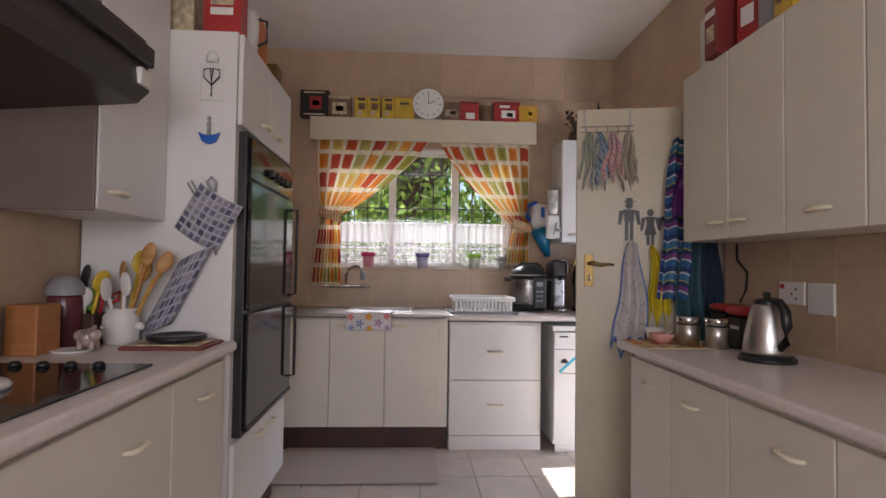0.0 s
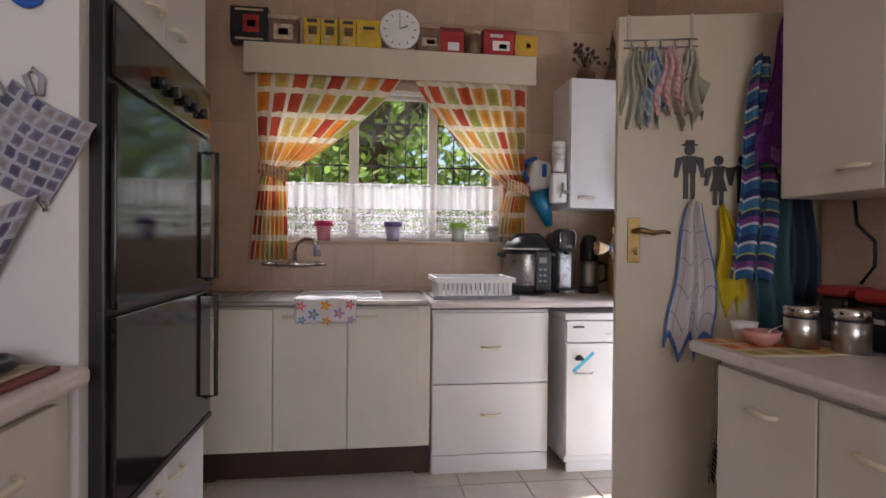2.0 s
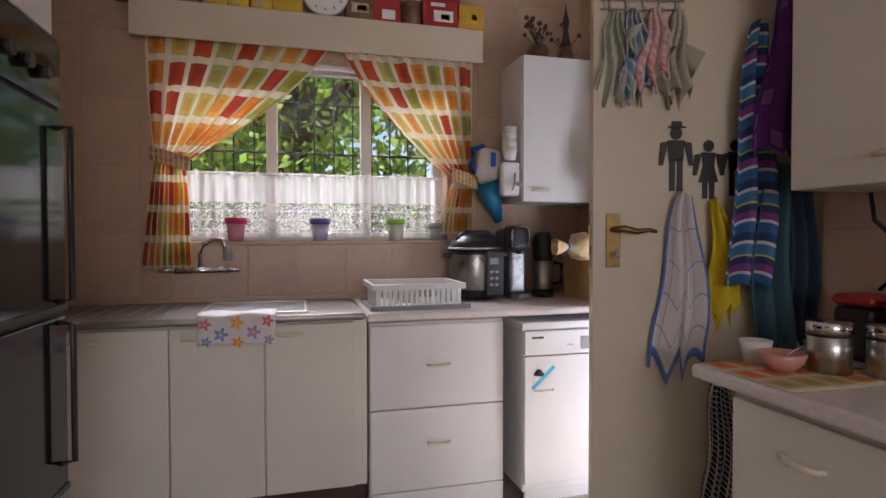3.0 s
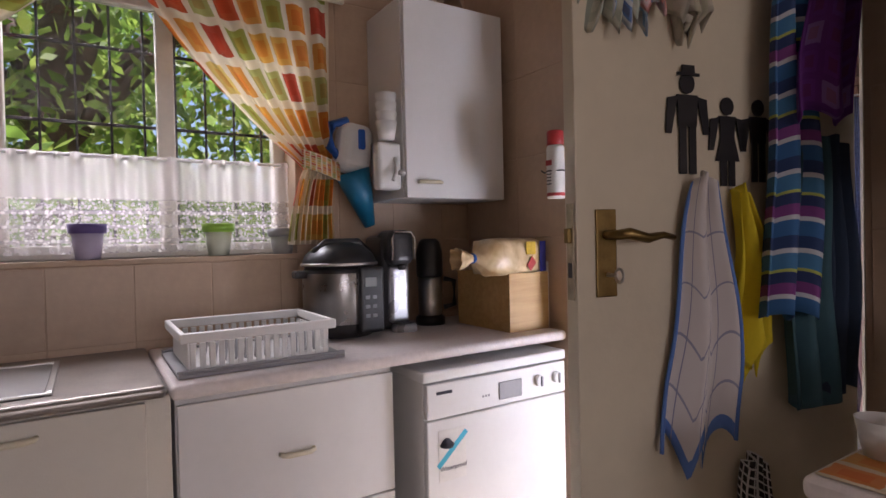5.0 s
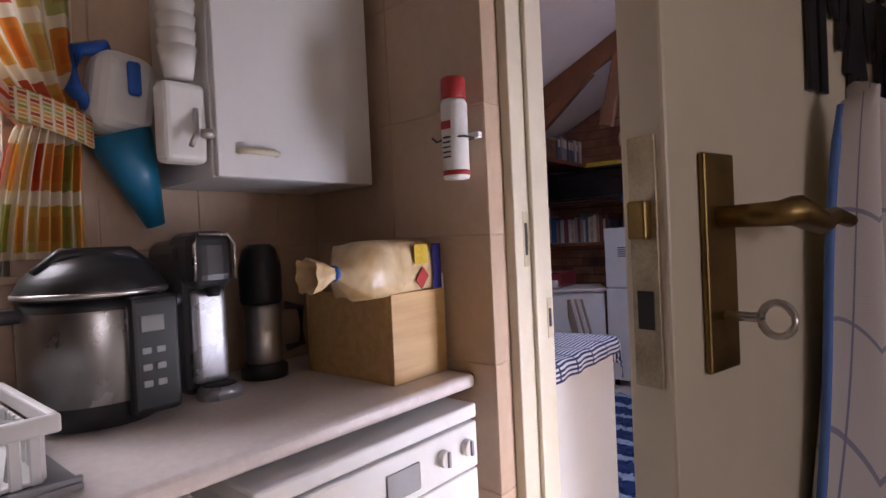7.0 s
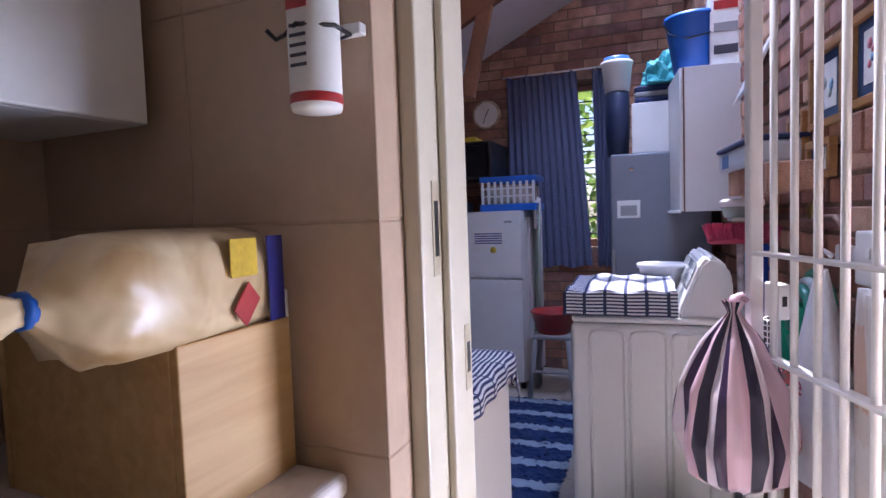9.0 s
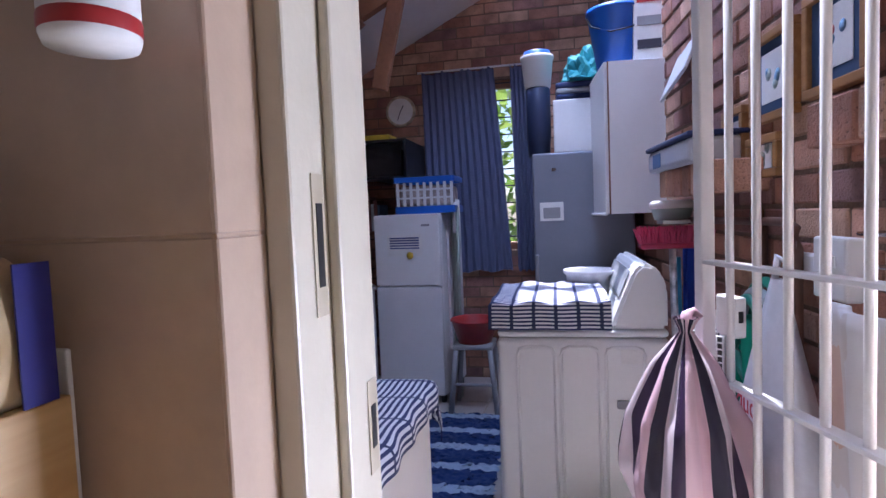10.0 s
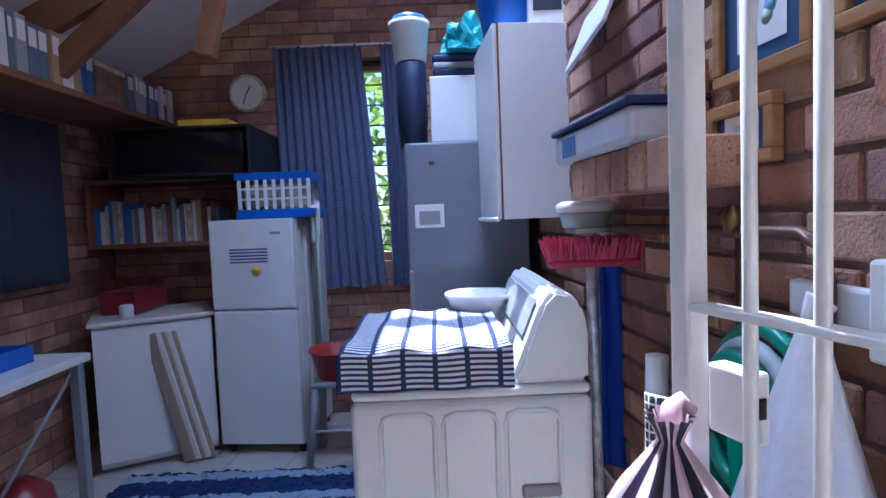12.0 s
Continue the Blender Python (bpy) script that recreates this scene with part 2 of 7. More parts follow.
def thing(name, loc, label, category, rz=0.0, group="", kind=""):
    ob = new(name)
    ob.matrix_world = PLACE @ pose(*loc, 0, 0, rz)
    return tagged(ob, label, category, group, kind)


def part(name, bm, material, parent=None, label=""):
    me = bpy.data.meshes.new(name)
    bm.normal_update()
    bm.to_mesh(me)
    bm.free()
    for mm in (material if isinstance(material, (list, tuple)) else [material]):
        me.materials.append(mm)
    ob = new(name, me)
    if parent:
        ob.parent = parent
    else:
        ob.matrix_world = PLACE
    if label:
        ob["label"] = label
    return ob


def structure(name, bm, material, label, category):
    return tagged(part(name, bm, material), label, category, kind="structure")


def add_box(bm, a, b, bevel=0.0, seg=2, m=None, mi=0):
    lo, hi = [min(p, q) for p, q in zip(a, b)], [max(p, q) for p, q in zip(a, b)]
    d = bmesh.ops.create_cube(bm, size=1.0)
    vs = d["verts"]
    for v in vs:
        v.co = Vector([lo[i] + (v.co[i] + 0.5) * (hi[i] - lo[i]) for i in range(3)])
    if bevel:
        es = list({e for v in vs for e in v.link_edges})
        r = bmesh.ops.bevel(bm, geom=es, offset=bevel, segments=seg, profile=0.5, affect="EDGES")
        vs = list({v for f in r["faces"] for v in f.verts} | {v for v in vs if v.is_valid})
    if m is not None:
        bmesh.ops.transform(bm, matrix=m, verts=vs)
    if mi:
        for f in {f for v in vs for f in v.link_faces}:
            f.material_index = mi
    return vs


def bx(a, b, bevel=0.004, seg=2, m=None):
    bm = bmesh.new()
    add_box(bm, a, b, bevel, seg, m)
    return bm


def add_tube(bm, pts, r, seg=8, cap=True):
    """A round bar swept through points; r may be a list."""
    pts = [Vector(p) for p in pts]
    rs = r if isinstance(r, (list, tuple)) else [r] * len(pts)
    rings = []
    up = Vector((0, 0, 1))
    for i, p in enumerate(pts):
        d = (pts[min(i + 1, len(pts) - 1)] - pts[max(i - 1, 0)]).normalized()
        ref = up if abs(d.z) < 0.95 else Vector((1, 0, 0))
        u = d.cross(ref).normalized()
        w = u.cross(d).normalized()
        rings.append([bm.verts.new(p + rs[i] * (math.cos(2 * math.pi * k / seg) * u + math.sin(2 * math.pi * k / seg) * w)) for k in range(seg)])
    for A, B in zip(rings, rings[1:]):
        for k in range(seg):
            f = bm.faces.new((A[k], A[(k + 1) % seg], B[(k + 1) % seg], B[k]))
            f.smooth = True
    if cap:
        bm.faces.new(rings[0][::-1])
        bm.faces.new(rings[-1])
    return rings


def tube(pts, r, seg=8):
    bm = bmesh.new()
    add_tube(bm, pts, r, seg)
    bmesh.ops.recalc_face_normals(bm, faces=bm.faces)
    return bm


def lathe(prof, seg=24, at=(0, 0, 0), smooth=True):
    """A turned body from (radius, height) pairs, closed at the axis where the radius is 0."""
    bm = bmesh.new()
    rings = []
    for r, z in prof:
        if r < 1e-5:
            rings.append([bm.verts.new((at[0], at[1], at[2] + z))])
        else:
            rings.append([bm.verts.new((at[0] + r * math.cos(2 * math.pi * k / seg), at[1] + r * math.sin(2 * math.pi * k / seg), at[2] + z)) for k in range(seg)])
    for A, B in zip(rings, rings[1:]):
        for k in range(seg):
            j = (k + 1) % seg
            if len(A) == 1 and len(B) == 1:
                continue
            f = bm.faces.new((A[0], B[j], B[k]) if len(A) == 1 else (A[k], A[j], B[0]) if len(B) == 1 else (A[k], A[j], B[j], B[k]))
            f.smooth = smooth
    bmesh.ops.recalc_face_normals(bm, faces=bm.faces)
    return bm


def sheet(fn, nu, nv, thick=0.0):
    """A cloth-like surface from fn(u, v) with u, v in 0..1, given thickness."""
    bm = bmesh.new()
    g = [[bm.verts.new(fn(i / nu, j / nv)) for j in range(nv + 1)] for i in range(nu + 1)]
    for i in range(nu):
        for j in range(nv):
            f = bm.faces.new((g[i][j], g[i + 1][j], g[i + 1][j + 1], g[i][j + 1]))
            f.smooth = True
    uv = bm.loops.layers.uv.new("UVMap")
    where = {g[i][j]: (i / nu, j / nv) for i in range(nu + 1) for j in range(nv + 1)}
    for f in bm.faces:
        for lp in f.loops:
            lp[uv].uv = where[lp.vert]
    bmesh.ops.recalc_face_normals(bm, faces=bm.faces)
    if thick:
        bmesh.ops.solidify(bm, geom=list(bm.faces), thickness=thick)
        for f in bm.faces:
            f.smooth = True
    return bm


def multi(*boxes, bevel=0.003):
    bm = bmesh.new()
    for a, b in boxes:
        add_box(bm, a, b, bevel)
    return bm


# ---- kitchen shell ----
XL, XR, YB, YW, ZC = -0.04, 2.862, -0.1, 6.07, 2.95
structure("floor", multi(((XL - 0.2, YB - 0.2, -0.12), (3.14, YW + 0.25, -0.006)), ((3.1405, 4.25, -0.12), (7.05, 7.75, -0.006)), bevel=0), GROUT, "grey-beige tile grout under the floor tiles", "floor")
structure("ceiling", bx((XL - 0.2, YB - 0.2, ZC), (3.075, YW + 0.25, ZC + 0.1), 0), CEIL, "plain white painted kitchen ceiling", "ceiling")
structure("wall_west", bx((XL - 0.2, YB - 0.2, 0), (XL, YW + 0.25, ZC), 0), WALL, "beige sponged kitchen wall behind the hob", "wall")
structure("wall_south", multi(((XL, YB - 0.2, 0), (0.3, YB, ZC)), ((2.3, YB - 0.2, 0), (XR, YB, ZC)), ((0.3, YB - 0.2, 0), (2.3, YB, 0.95)), ((0.3, YB - 0.2, 2.2), (2.3, YB, ZC)), bevel=0), WALL, "beige kitchen wall with a window opening", "wall")
WX0, WX1, WZ0, WZ1 = 0.60, 2.03, 1.235, 2.20
structure("wall_north", multi(((XL, YW, 0), (WX0, YW + 0.25, ZC)), ((WX1, YW, 0), (3.075, YW + 0.25, ZC)), ((WX0, YW, 0), (WX1, YW + 0.25, WZ0)), ((WX0, YW, WZ1), (WX1, YW + 0.25, ZC)), bevel=0), WALL, "beige tiled window wall above the sink", "wall")
DY0, DY1, DZ = 4.49, 5.333, 2.13
structure("wall_east", multi(((XR, YB - 0.2, 0), (3.075, DY0 - 0.03, ZC)), ((XR, DY1 + 0.03, 0), (3.075, YW, ZC)), ((XR, DY0 - 0.03, DZ + 0.03), (3.075, DY1 + 0.03, ZC)), bevel=0), WALL, "beige tiled wall with the scullery doorway", "wall")
frame_ob = thing("door_frame", (0, 0, 0), "cream painted timber door frame with strike plates", "door frame", kind="structure")
for nm, a, b in (("jamb", (2.93, DY1, 0), (3.085, DY1 + 0.03, DZ + 0.03)), ("jamb", (2.93, DY0 - 0.03, 0), (3.085, DY0, DZ + 0.03)), ("head", (2.93, DY0, DZ), (3.085, DY1, DZ + 0.03)), ("stop", (3.0, DY1 - 0.014, 0), (3.085, DY1, DZ)), ("stop", (3.0, DY0, 0), (3.085, DY0 + 0.014, DZ))):
    part(nm, bx(a, b, 0.004), CREAM, frame_ob)

# ---- scullery shell ----
PLACE = SCULLERY
SX0, SX1, SY0, SY1 = 3.34, 6.9, 4.45, 7.25
EY0, EY1, EZ0, EZ1 = 5.36, 6.06, 1.0, 2.30
structure("wall_scullery_east", multi(((SX1, SY0 - 0.3, 0), (SX1 + 0.2, EY0, 4.0)), ((SX1, EY1, 0), (SX1 + 0.2, SY1 + 0.2, 4.0)), ((SX1, EY0, 0), (SX1 + 0.2, EY1, EZ0)), ((SX1, EY0, EZ1), (SX1 + 0.2, EY1, 4.0)), bevel=0), MORTAR, "brick end wall of the scullery", "wall")
structure("wall_scullery_north", bx((SX0 - 0.3, SY1, 0), (SX1, SY1 + 0.2, 2.3), 0), MORTAR, "shaded brick scullery wall", "wall")
PLACE = SOUTH_WALL
structure("wall_scullery_south", multi(((3.57, SY0 - 0.2, 0), (SX1 + 0.1, SY0, 4.0)), ((3.12, SY0 - 0.2, 2.1), (3.569, SY0, 4.0)), bevel=0), MORTAR, "face brick scullery wall", "wall")
PLACE = KITCHEN
structure("wall_scullery_west", multi(((2.9, YW + 0.26, 0), (3.13, 7.9, 3.6)), ((2.9, 4.1, ZC + 0.11), (3.13, YW + 0.255, 4.0)), bevel=0), MORTAR, "brick wall shared with the kitchen", "wall")
PLACE = SCULLERY

# sloping ceiling, low on the far side, open for a roof window over the machines
def slope_z(y):
    return 3.505 - 0.50 * (y - SY0)


bm = bmesh.new()
for x0, x1, y0, y1 in ((SX0 - 0.12, 3.6, SY0 - 0.2, SY1 + 0.2), (6.4, SX1 + 0.2, SY0 - 0.2, SY1 + 0.2), (3.6, 6.4, 5.40, SY1 + 0.2), (3.6, 6.4, SY0 - 0.2, 4.87)):
    q = [bm.verts.new((x, y, slope_z(y) + dz)) for dz in (0, 0.1) for x, y in ((x0, y0), (x1, y0), (x1, y1), (x0, y1))]
    for f in ((3, 2, 1, 0), (4, 5, 6, 7), (0, 1, 5, 4), (1, 2, 6, 5), (2, 3, 7, 6), (3, 0, 4, 7)):
        bm.faces.new([q[i] for i in f])
structure("ceiling_scullery", bm, CEIL, "white sloping board ceiling under the rafters", "ceiling")


# ---- kitchen cupboards ----
PLACE = KITCHEN
def handle(parent, at, axis="x", out=(0, -1, 0), w=0.10, material=None, name="handle"):
    """A bowed plastic pull, w long, along axis, standing off its door towards out."""
    o, p = Vector(out), Vector(at)
    d = {"x": Vector((1, 0, 0)), "y": Vector((0, 1, 0)), "z": Vector((0, 0, 1))}[axis]
    pts = [p - d * w / 2, p - d * w * 0.46 + o * 0.016, p - d * w * 0.3 + o * 0.026, p + d * w * 0.3 + o * 0.026, p + d * w * 0.46 + o * 0.016, p + d * w / 2]
    return part(name, tube(pts, [0.006, 0.007, 0.008, 0.008, 0.007, 0.006], 8), material or HANDLE, parent)


HANDLE = mat("ivory_plastic_handle", (0.72, 0.66, 0.50), 0.35, vary=0.03)


def cupboard(name, a, b, face, doors, label, group, hz=None, material=None, plinth=0.0, plinth_mat=None):
    """A carcass from a to b with doors on one face; doors: (from, to, z0, z1, handle place along, handle height)."""
    material = material or CUP
    root = thing(name, (0, 0, 0), label, "cupboard", group=group)
    lo, hi = list(a), list(b)
    ax = 0 if face[1] == "y" else 1
    n = 1 if face[1] == "y" else 0
    sgn = 1 if face[0] == "+" else -1
    fp = hi[n] if sgn > 0 else lo[n]
    t = 0.019
    clo, chi = list(lo), list(hi)
    clo[2] += plinth
    if sgn > 0:
        chi[n] -= t + 0.002
    else:
        clo[n] += t + 0.002
    part("carcass", bx(clo, chi, 0.002), material, root)
    if plinth:
        plo, phi = list(lo), list(hi)
        phi[2] = lo[2] + plinth
        if sgn > 0:
            phi[n] -= 0.06
        else:
            plo[n] += 0.06
        part("plinth", bx(plo, phi, 0.002), plinth_mat or DARKWOOD, root)
    for u0, u1, z0, z1, hu, hz in doors:
        dl, dh = [0, 0, z0], [0, 0, z1]
        dl[ax], dh[ax] = u0 + 0.0015, u1 - 0.0015
        dl[n], dh[n] = (fp - t, fp) if sgn > 0 else (fp, fp + t)
        d = part("door" if z1 - z0 > 0.45 else "drawer_front", bx(dl, dh, 0.004, 3), material, root)
        if hu is not None:
            at = [0, 0, hz]
            at[ax], at[n] = hu, fp
            out = [0, 0, 0]
            out[n] = sgn
            handle(d, at, "xy"[ax], out)
    return root


def worktop(name, a, b, label, material=None):
    return tagged(part(name, bx(a, b, 0.014, 4), material or TOP), label, "worktop")


# steel darkened in its base colour to stand for the dark reflections on it
SINKST = mat("dark_reflection_sink_steel", (0.30, 0.27, 0.245), 0.34, 0.9, vary=0.2, scale=12, bump=0.05, bscale=90)
# far run
cupboard("sink_cupboard", (XL + 0.01, 5.46, 0), (1.50, YW - 0.01, 0.895), "-y",
         [(-0.02, 0.335, 0.165, 0.885, 0.27, 0.83), (0.338, 0.702, 0.165, 0.885, 0.40, 0.845), (0.704, 1.07, 0.165, 0.885, 0.80, 0.845), (1.072, 1.443, 0.165, 0.885, 1.17, 0.845)],
         "cream three-door sink cupboard with a dark brown plinth", "far cupboards", plinth=0.16)
cupboard("drawer_unit", (1.512, 5.49, 0), (2.15, YW - 0.01, 0.868), "-y",
         [(1.514, 2.148, 0.478, 0.855, 1.83, 0.67), (1.514, 2.148, 0.10, 0.472, 1.83, 0.31), (1.514, 2.148, 0.0, 0.096, None, 0)],
         "white two-drawer kitchen unit with ivory pulls", "far cupboards", material=CUPW)
worktop("worktop", (1.495, 5.425, 0.885), (XR - 0.004, YW - 0.004, 0.922), "pale pinkish laminate worktop over the dishwasher")
worktop("worktop", (XL + 0.005, 2.0, 0.91), (0.575, 3.885, 0.95), "pale laminate worktop with rounded edge around the hob")
worktop("worktop", (2.235, 0.6, 0.87), (XR - 0.004, 4.315, 0.908), "pale laminate worktop with rounded edge below wall cupboards")
sinktop = worktop("sink_worktop", (XL + 0.005, 5.43, 0.897), (1.49, YW - 0.004, 0.928), "stainless steel sink top with drainer", SINKST)
# left run
cupboard("base_cupboard", (XL + 0.01, 2.05, 0), (0.55, 3.88, 0.905), "+x",
         [(2.06, 3.36, 0.16, 0.89, 3.13, 0.78), (3.363, 3.80, 0.16, 0.89, 3.60, 0.80)], "cream base cupboard with ivory pulls under the hob", "hob side cupboards", plinth=0.14)
tall = cupboard("oven_housing", (XL + 0.01, 3.89, 0), (0.565, 4.77, 2.17), "+x",
         [(3.90, 4.335, 0.165, 0.54, 4.24, 0.49), (4.338, 4.765, 0.165, 0.54, 4.44, 0.49), (3.90, 4.335, 1.80, 2.165, 4.24, 1.87), (4.338, 4.765, 1.80, 2.165, 4.44, 1.87)],
         "tall white oven housing unit with small cupboards", "hob side cupboards", material=CUPW, plinth=0.14)
cupboard("wall_cupboard", (XL + 0.01, 3.41, 1.41), (0.285, 3.888, 2.45), "+x", [(3.415, 3.885, 1.41, 2.45, 3.52, 1.47)], "white wall cupboard beside the oven housing", "hob side cupboards", material=CUPW)
bpy.data.objects["wall_cupboard"]["label"] = "white wall cupboard with a brown end panel"
part("end_panel", bx((XL + 0.01, 3.400, 1.405), (0.283, 3.4085, 2.45), 0.002), mat("brown_grey_melamine", (0.16, 0.125, 0.11), 0.45, vary=0.12), bpy.data.objects["wall_cupboard"])
# right run
cupboard("base_cupboard", (2.26, 0.62, 0), (XR - 0.01, 4.20, 0.868), "-x",
         [(3.80, 4.19, 0.14, 0.85, 3.98, 0.76), (3.40, 3.797, 0.14, 0.85, 3.63, 0.76), (2.95, 3.397, 0.14, 0.85, 3.1, 0.76), (2.3, 2.947, 0.14, 0.85, 2.5, 0.76)],
         "cream base cupboard with ivory pulls", "kettle side cupboards", plinth=0.13)
cupboard("wall_cupboard", (2.571, 2.40, 1.385), (XR - 0.01, 4.32, 2.19), "-x",
         [(3.93, 4.318, 1.385, 2.185, 4.02, 1.455), (3.575, 3.927, 1.385, 2.185, 3.86, 1.455), (3.215, 3.572, 1.385, 2.185, 3.40, 1.455), (2.82, 3.212, 1.385, 2.185, 3.0, 1.455), (2.41, 2.817, 1.385, 2.185, 2.6, 1.455)],
         "cream wall cupboard row with ivory pulls", "kettle side cupboards")
cupboard("wall_cupboard", (2.355, 5.75, 1.44), (2.832, YW - 0.004, 2.21), "-y", [(2.357, 2.83, 1.44, 2.21, 2.46, 1.50)], "white single wall cupboard beside the window", "far cupboards", material=CUPW)

# ---- kitchen door ----
door = thing("door_1", (2.93, 4.505, 0.008), "cream painted door standing open with brass lever", "door", rz=167.2, kind="structure")
part("door_leaf", bx((0, -0.04, 0), (0.80, 0, 2.12), 0.003), CREAM, door)

# ---- pelmet ----
pel = thing("pelmet", (0, 0, 0), "cream painted curtain pelmet box above the window", "pelmet")
part("front_board", bx((0.447, 5.955, 2.215), (2.208, 5.975, 2.392), 0.003), CREAM, pel)
part("top_board", bx((0.447, 5.976, 2.374), (2.208, YW - 0.003, 2.392), 0.003), CREAM, pel)

# ---- scullery blocks ----
dish = thing("dishwasher", (0, 0, 0), "white freestanding dishwasher with control panel", "dishwasher")
part("body", bx((2.215, 5.42, 0.06), (2.812, 5.98, 0.82), 0.004), WHITE, dish)
part("top", bx((2.205, 5.40, 0.822), (2.822, 5.99, 0.858), 0.006), WHITE, dish)

# ---- kitchen: oven, hob, hood ----
oven = thing("double_oven", (0, 0, 0), "black glass double oven built into the tall housing", "oven")
part("frame", bx((0.30, 3.935, 0.555), (0.578, 4.762, 1.785), 0.006), BLACKMET, oven)
part("control_panel", bx((0.579, 3.955, 1.60), (0.590, 4.745, 1.765), 0.004), GLOSSBLACK, oven)
for zz, z1 in ((1.06, 1.585), (0.575, 1.045)):
    d = part("oven_door", bx((0.579, 3.955, zz), (0.594, 4.745, z1), 0.004), GLOSSBLACK, oven)
    part("bottom_trim", bx((0.595, 3.955, zz), (0.599, 4.745, zz + 0.016), 0.001), BLACKMET, d)
for k in range(5):
    part("knob", tube([(0.59, 4.24 + 0.095 * k, 1.665), (0.612, 4.24 + 0.095 * k, 1.665)], 0.017, 14), BLACK, oven)
part("door_handle", tube([(0.594, 4.70, 1.54), (0.625, 4.70, 1.545), (0.625, 4.70, 1.09), (0.594, 4.70, 1.085)], 0.008), BLACKMET, oven)
part("door_handle", tube([(0.594, 4.70, 1.03), (0.625, 4.70, 1.025), (0.625, 4.70, 0.66), (0.594, 4.70, 0.655)], 0.008), BLACKMET, oven)

hob = thing("hob", (0, 0, 0), "black ceramic hob set into the worktop", "hob")
part("glass", bx((0.03, 2.50, 0.950), (0.505, 3.33, 0.957), 0.003), GLOSSBLACK, hob)
for k in range(4):
    part("knob", lathe([(0.0, 0.016), (0.010, 0.015), (0.016, 0.008), (0.016, 0), (0.0, 0)], 14, (0.16 + 0.075 * k, 3.27, 0.957)), BLACK, hob)
part("ring_cover", lathe([(0, 0.016), (0.085, 0.016), (0.092, 0.008), (0.088, 0), (0, 0)], 28, (0.25, 2.97, 0.957)), PAPER, hob, "pale round hob plate cover")

hood = thing("cooker_hood", (0, 0, 0), "dark brown cooker hood with a slanted front", "cooker hood")
bm = bmesh.new()
prof = [(XL + 0.005, 1.70), (0.40, 1.735), (0.435, 1.77), (0.42, 1.93), (0.30, 1.97), (XL + 0.005, 1.97)]
rows_ = [[bm.verts.new((x, y, z)) for x, z in prof] for y in (2.42, 3.405)]
for i in range(6):
    bm.faces.new((rows_[0][i], rows_[0][(i + 1) % 6], rows_[1][(i + 1) % 6], rows_[1][i]))
bm.faces.new(rows_[0][::-1]), bm.faces.new(rows_[1])
bmesh.ops.recalc_face_normals(bm, faces=bm.faces)
part("body", bm, mat("dark_brown_metal", (0.035, 0.026, 0.022), 0.4, vary=0.12), hood)
part("visor", bx((0.405, 2.43, 1.84), (0.452, 3.40, 1.90), 0.006), BLACKMET, hood)
part("lamp_cover", bx((0.428, 3.33, 1.775), (0.446, 3.395, 1.825), 0.003), PAPER, hood, "white hood lamp cover")

# ---- kitchen: sink and tap ----
sink = thing("sink_bowl", (0, 0, 0), "stainless steel sink with rim, bowl shade painted on a flat plate", "sink")
part("rim", multi(((0.80, 5.50, 0.929), (1.25, 5.515, 0.936)), ((0.80, 5.93, 0.929), (1.25, 5.945, 0.936)), ((0.80, 5.516, 0.929), (0.815, 5.929, 0.936)), ((1.235, 5.516, 0.929), (1.25, 5.929, 0.936)), bevel=0.002), STEEL, sink)
# flat plate in darker steel; the shade inside the bowl is its colour
part("bowl", bx((0.817, 5.517, 0.929), (1.233, 5.928, 0.9315), 0), mat("shaded_steel", (0.28, 0.27, 0.26), 0.4, 1.0), sink)
for k in range(9):
    part("drainer_rib", bx((0.10 + 0.07 * k, 5.55, 0.929), (0.115 + 0.07 * k, 5.95, 0.933), 0.0015), STEEL, sink)
tap = thing("mixer_tap", (0.74, YW - 0.006, 1.09), "chrome wall-mounted mixer tap with a swan spout", "tap")
part("bar", tube([(-0.12, -0.05, 0), (0.12, -0.05, 0)], 0.016, 12), CHROME, tap)
for x in (-0.1, 0.1):
    part("connector", tube([(x, 0, 0), (x, -0.05, 0)], 0.02, 12), CHROME, tap)
    part("lever", tube([(x * 1.2, -0.05, 0), (x * 1.5, -0.06, 0.005), (x * 1.9, -0.07, 0.0)], [0.018, 0.016, 0.008], 10), CHROME, tap)
part("spout", tube([(0, -0.05, 0.01), (0, -0.055, 0.08), (0.02, -0.07, 0.13), (0.07, -0.10, 0.155), (0.115, -0.13, 0.15), (0.135, -0.14, 0.10)], 0.011, 10), CHROME, tap)
part("nozzle", tube([(0.135, -0.14, 0.115), (0.138, -0.142, 0.05)], [0.02, 0.022], 12), GREY, tap)

FLORAL = mat("white_tea_towel_cotton", (0.74, 0.71, 0.71), 0.9, vary=0.06, scale=20, bump=0.3, bscale=300)
tt = thing("tea_towel", (0, 0, 0), "white floral tea towel folded over the sink edge", "tea towel")


def towel_fn(u, v):
    x = 0.815 + 0.30 * u
    s_ = v * 0.26
    w = 0.004 * math.sin(9 * u + 4 * v)
    return (x, 5.56 - s_, 0.940 + w) if s_ < 0.14 else (x + 0.003 * math.sin(20 * v), 5.418 + w, 0.938 - (s_ - 0.14))


part("cloth", sheet(towel_fn, 20, 18, 0.004), FLORAL, tt)

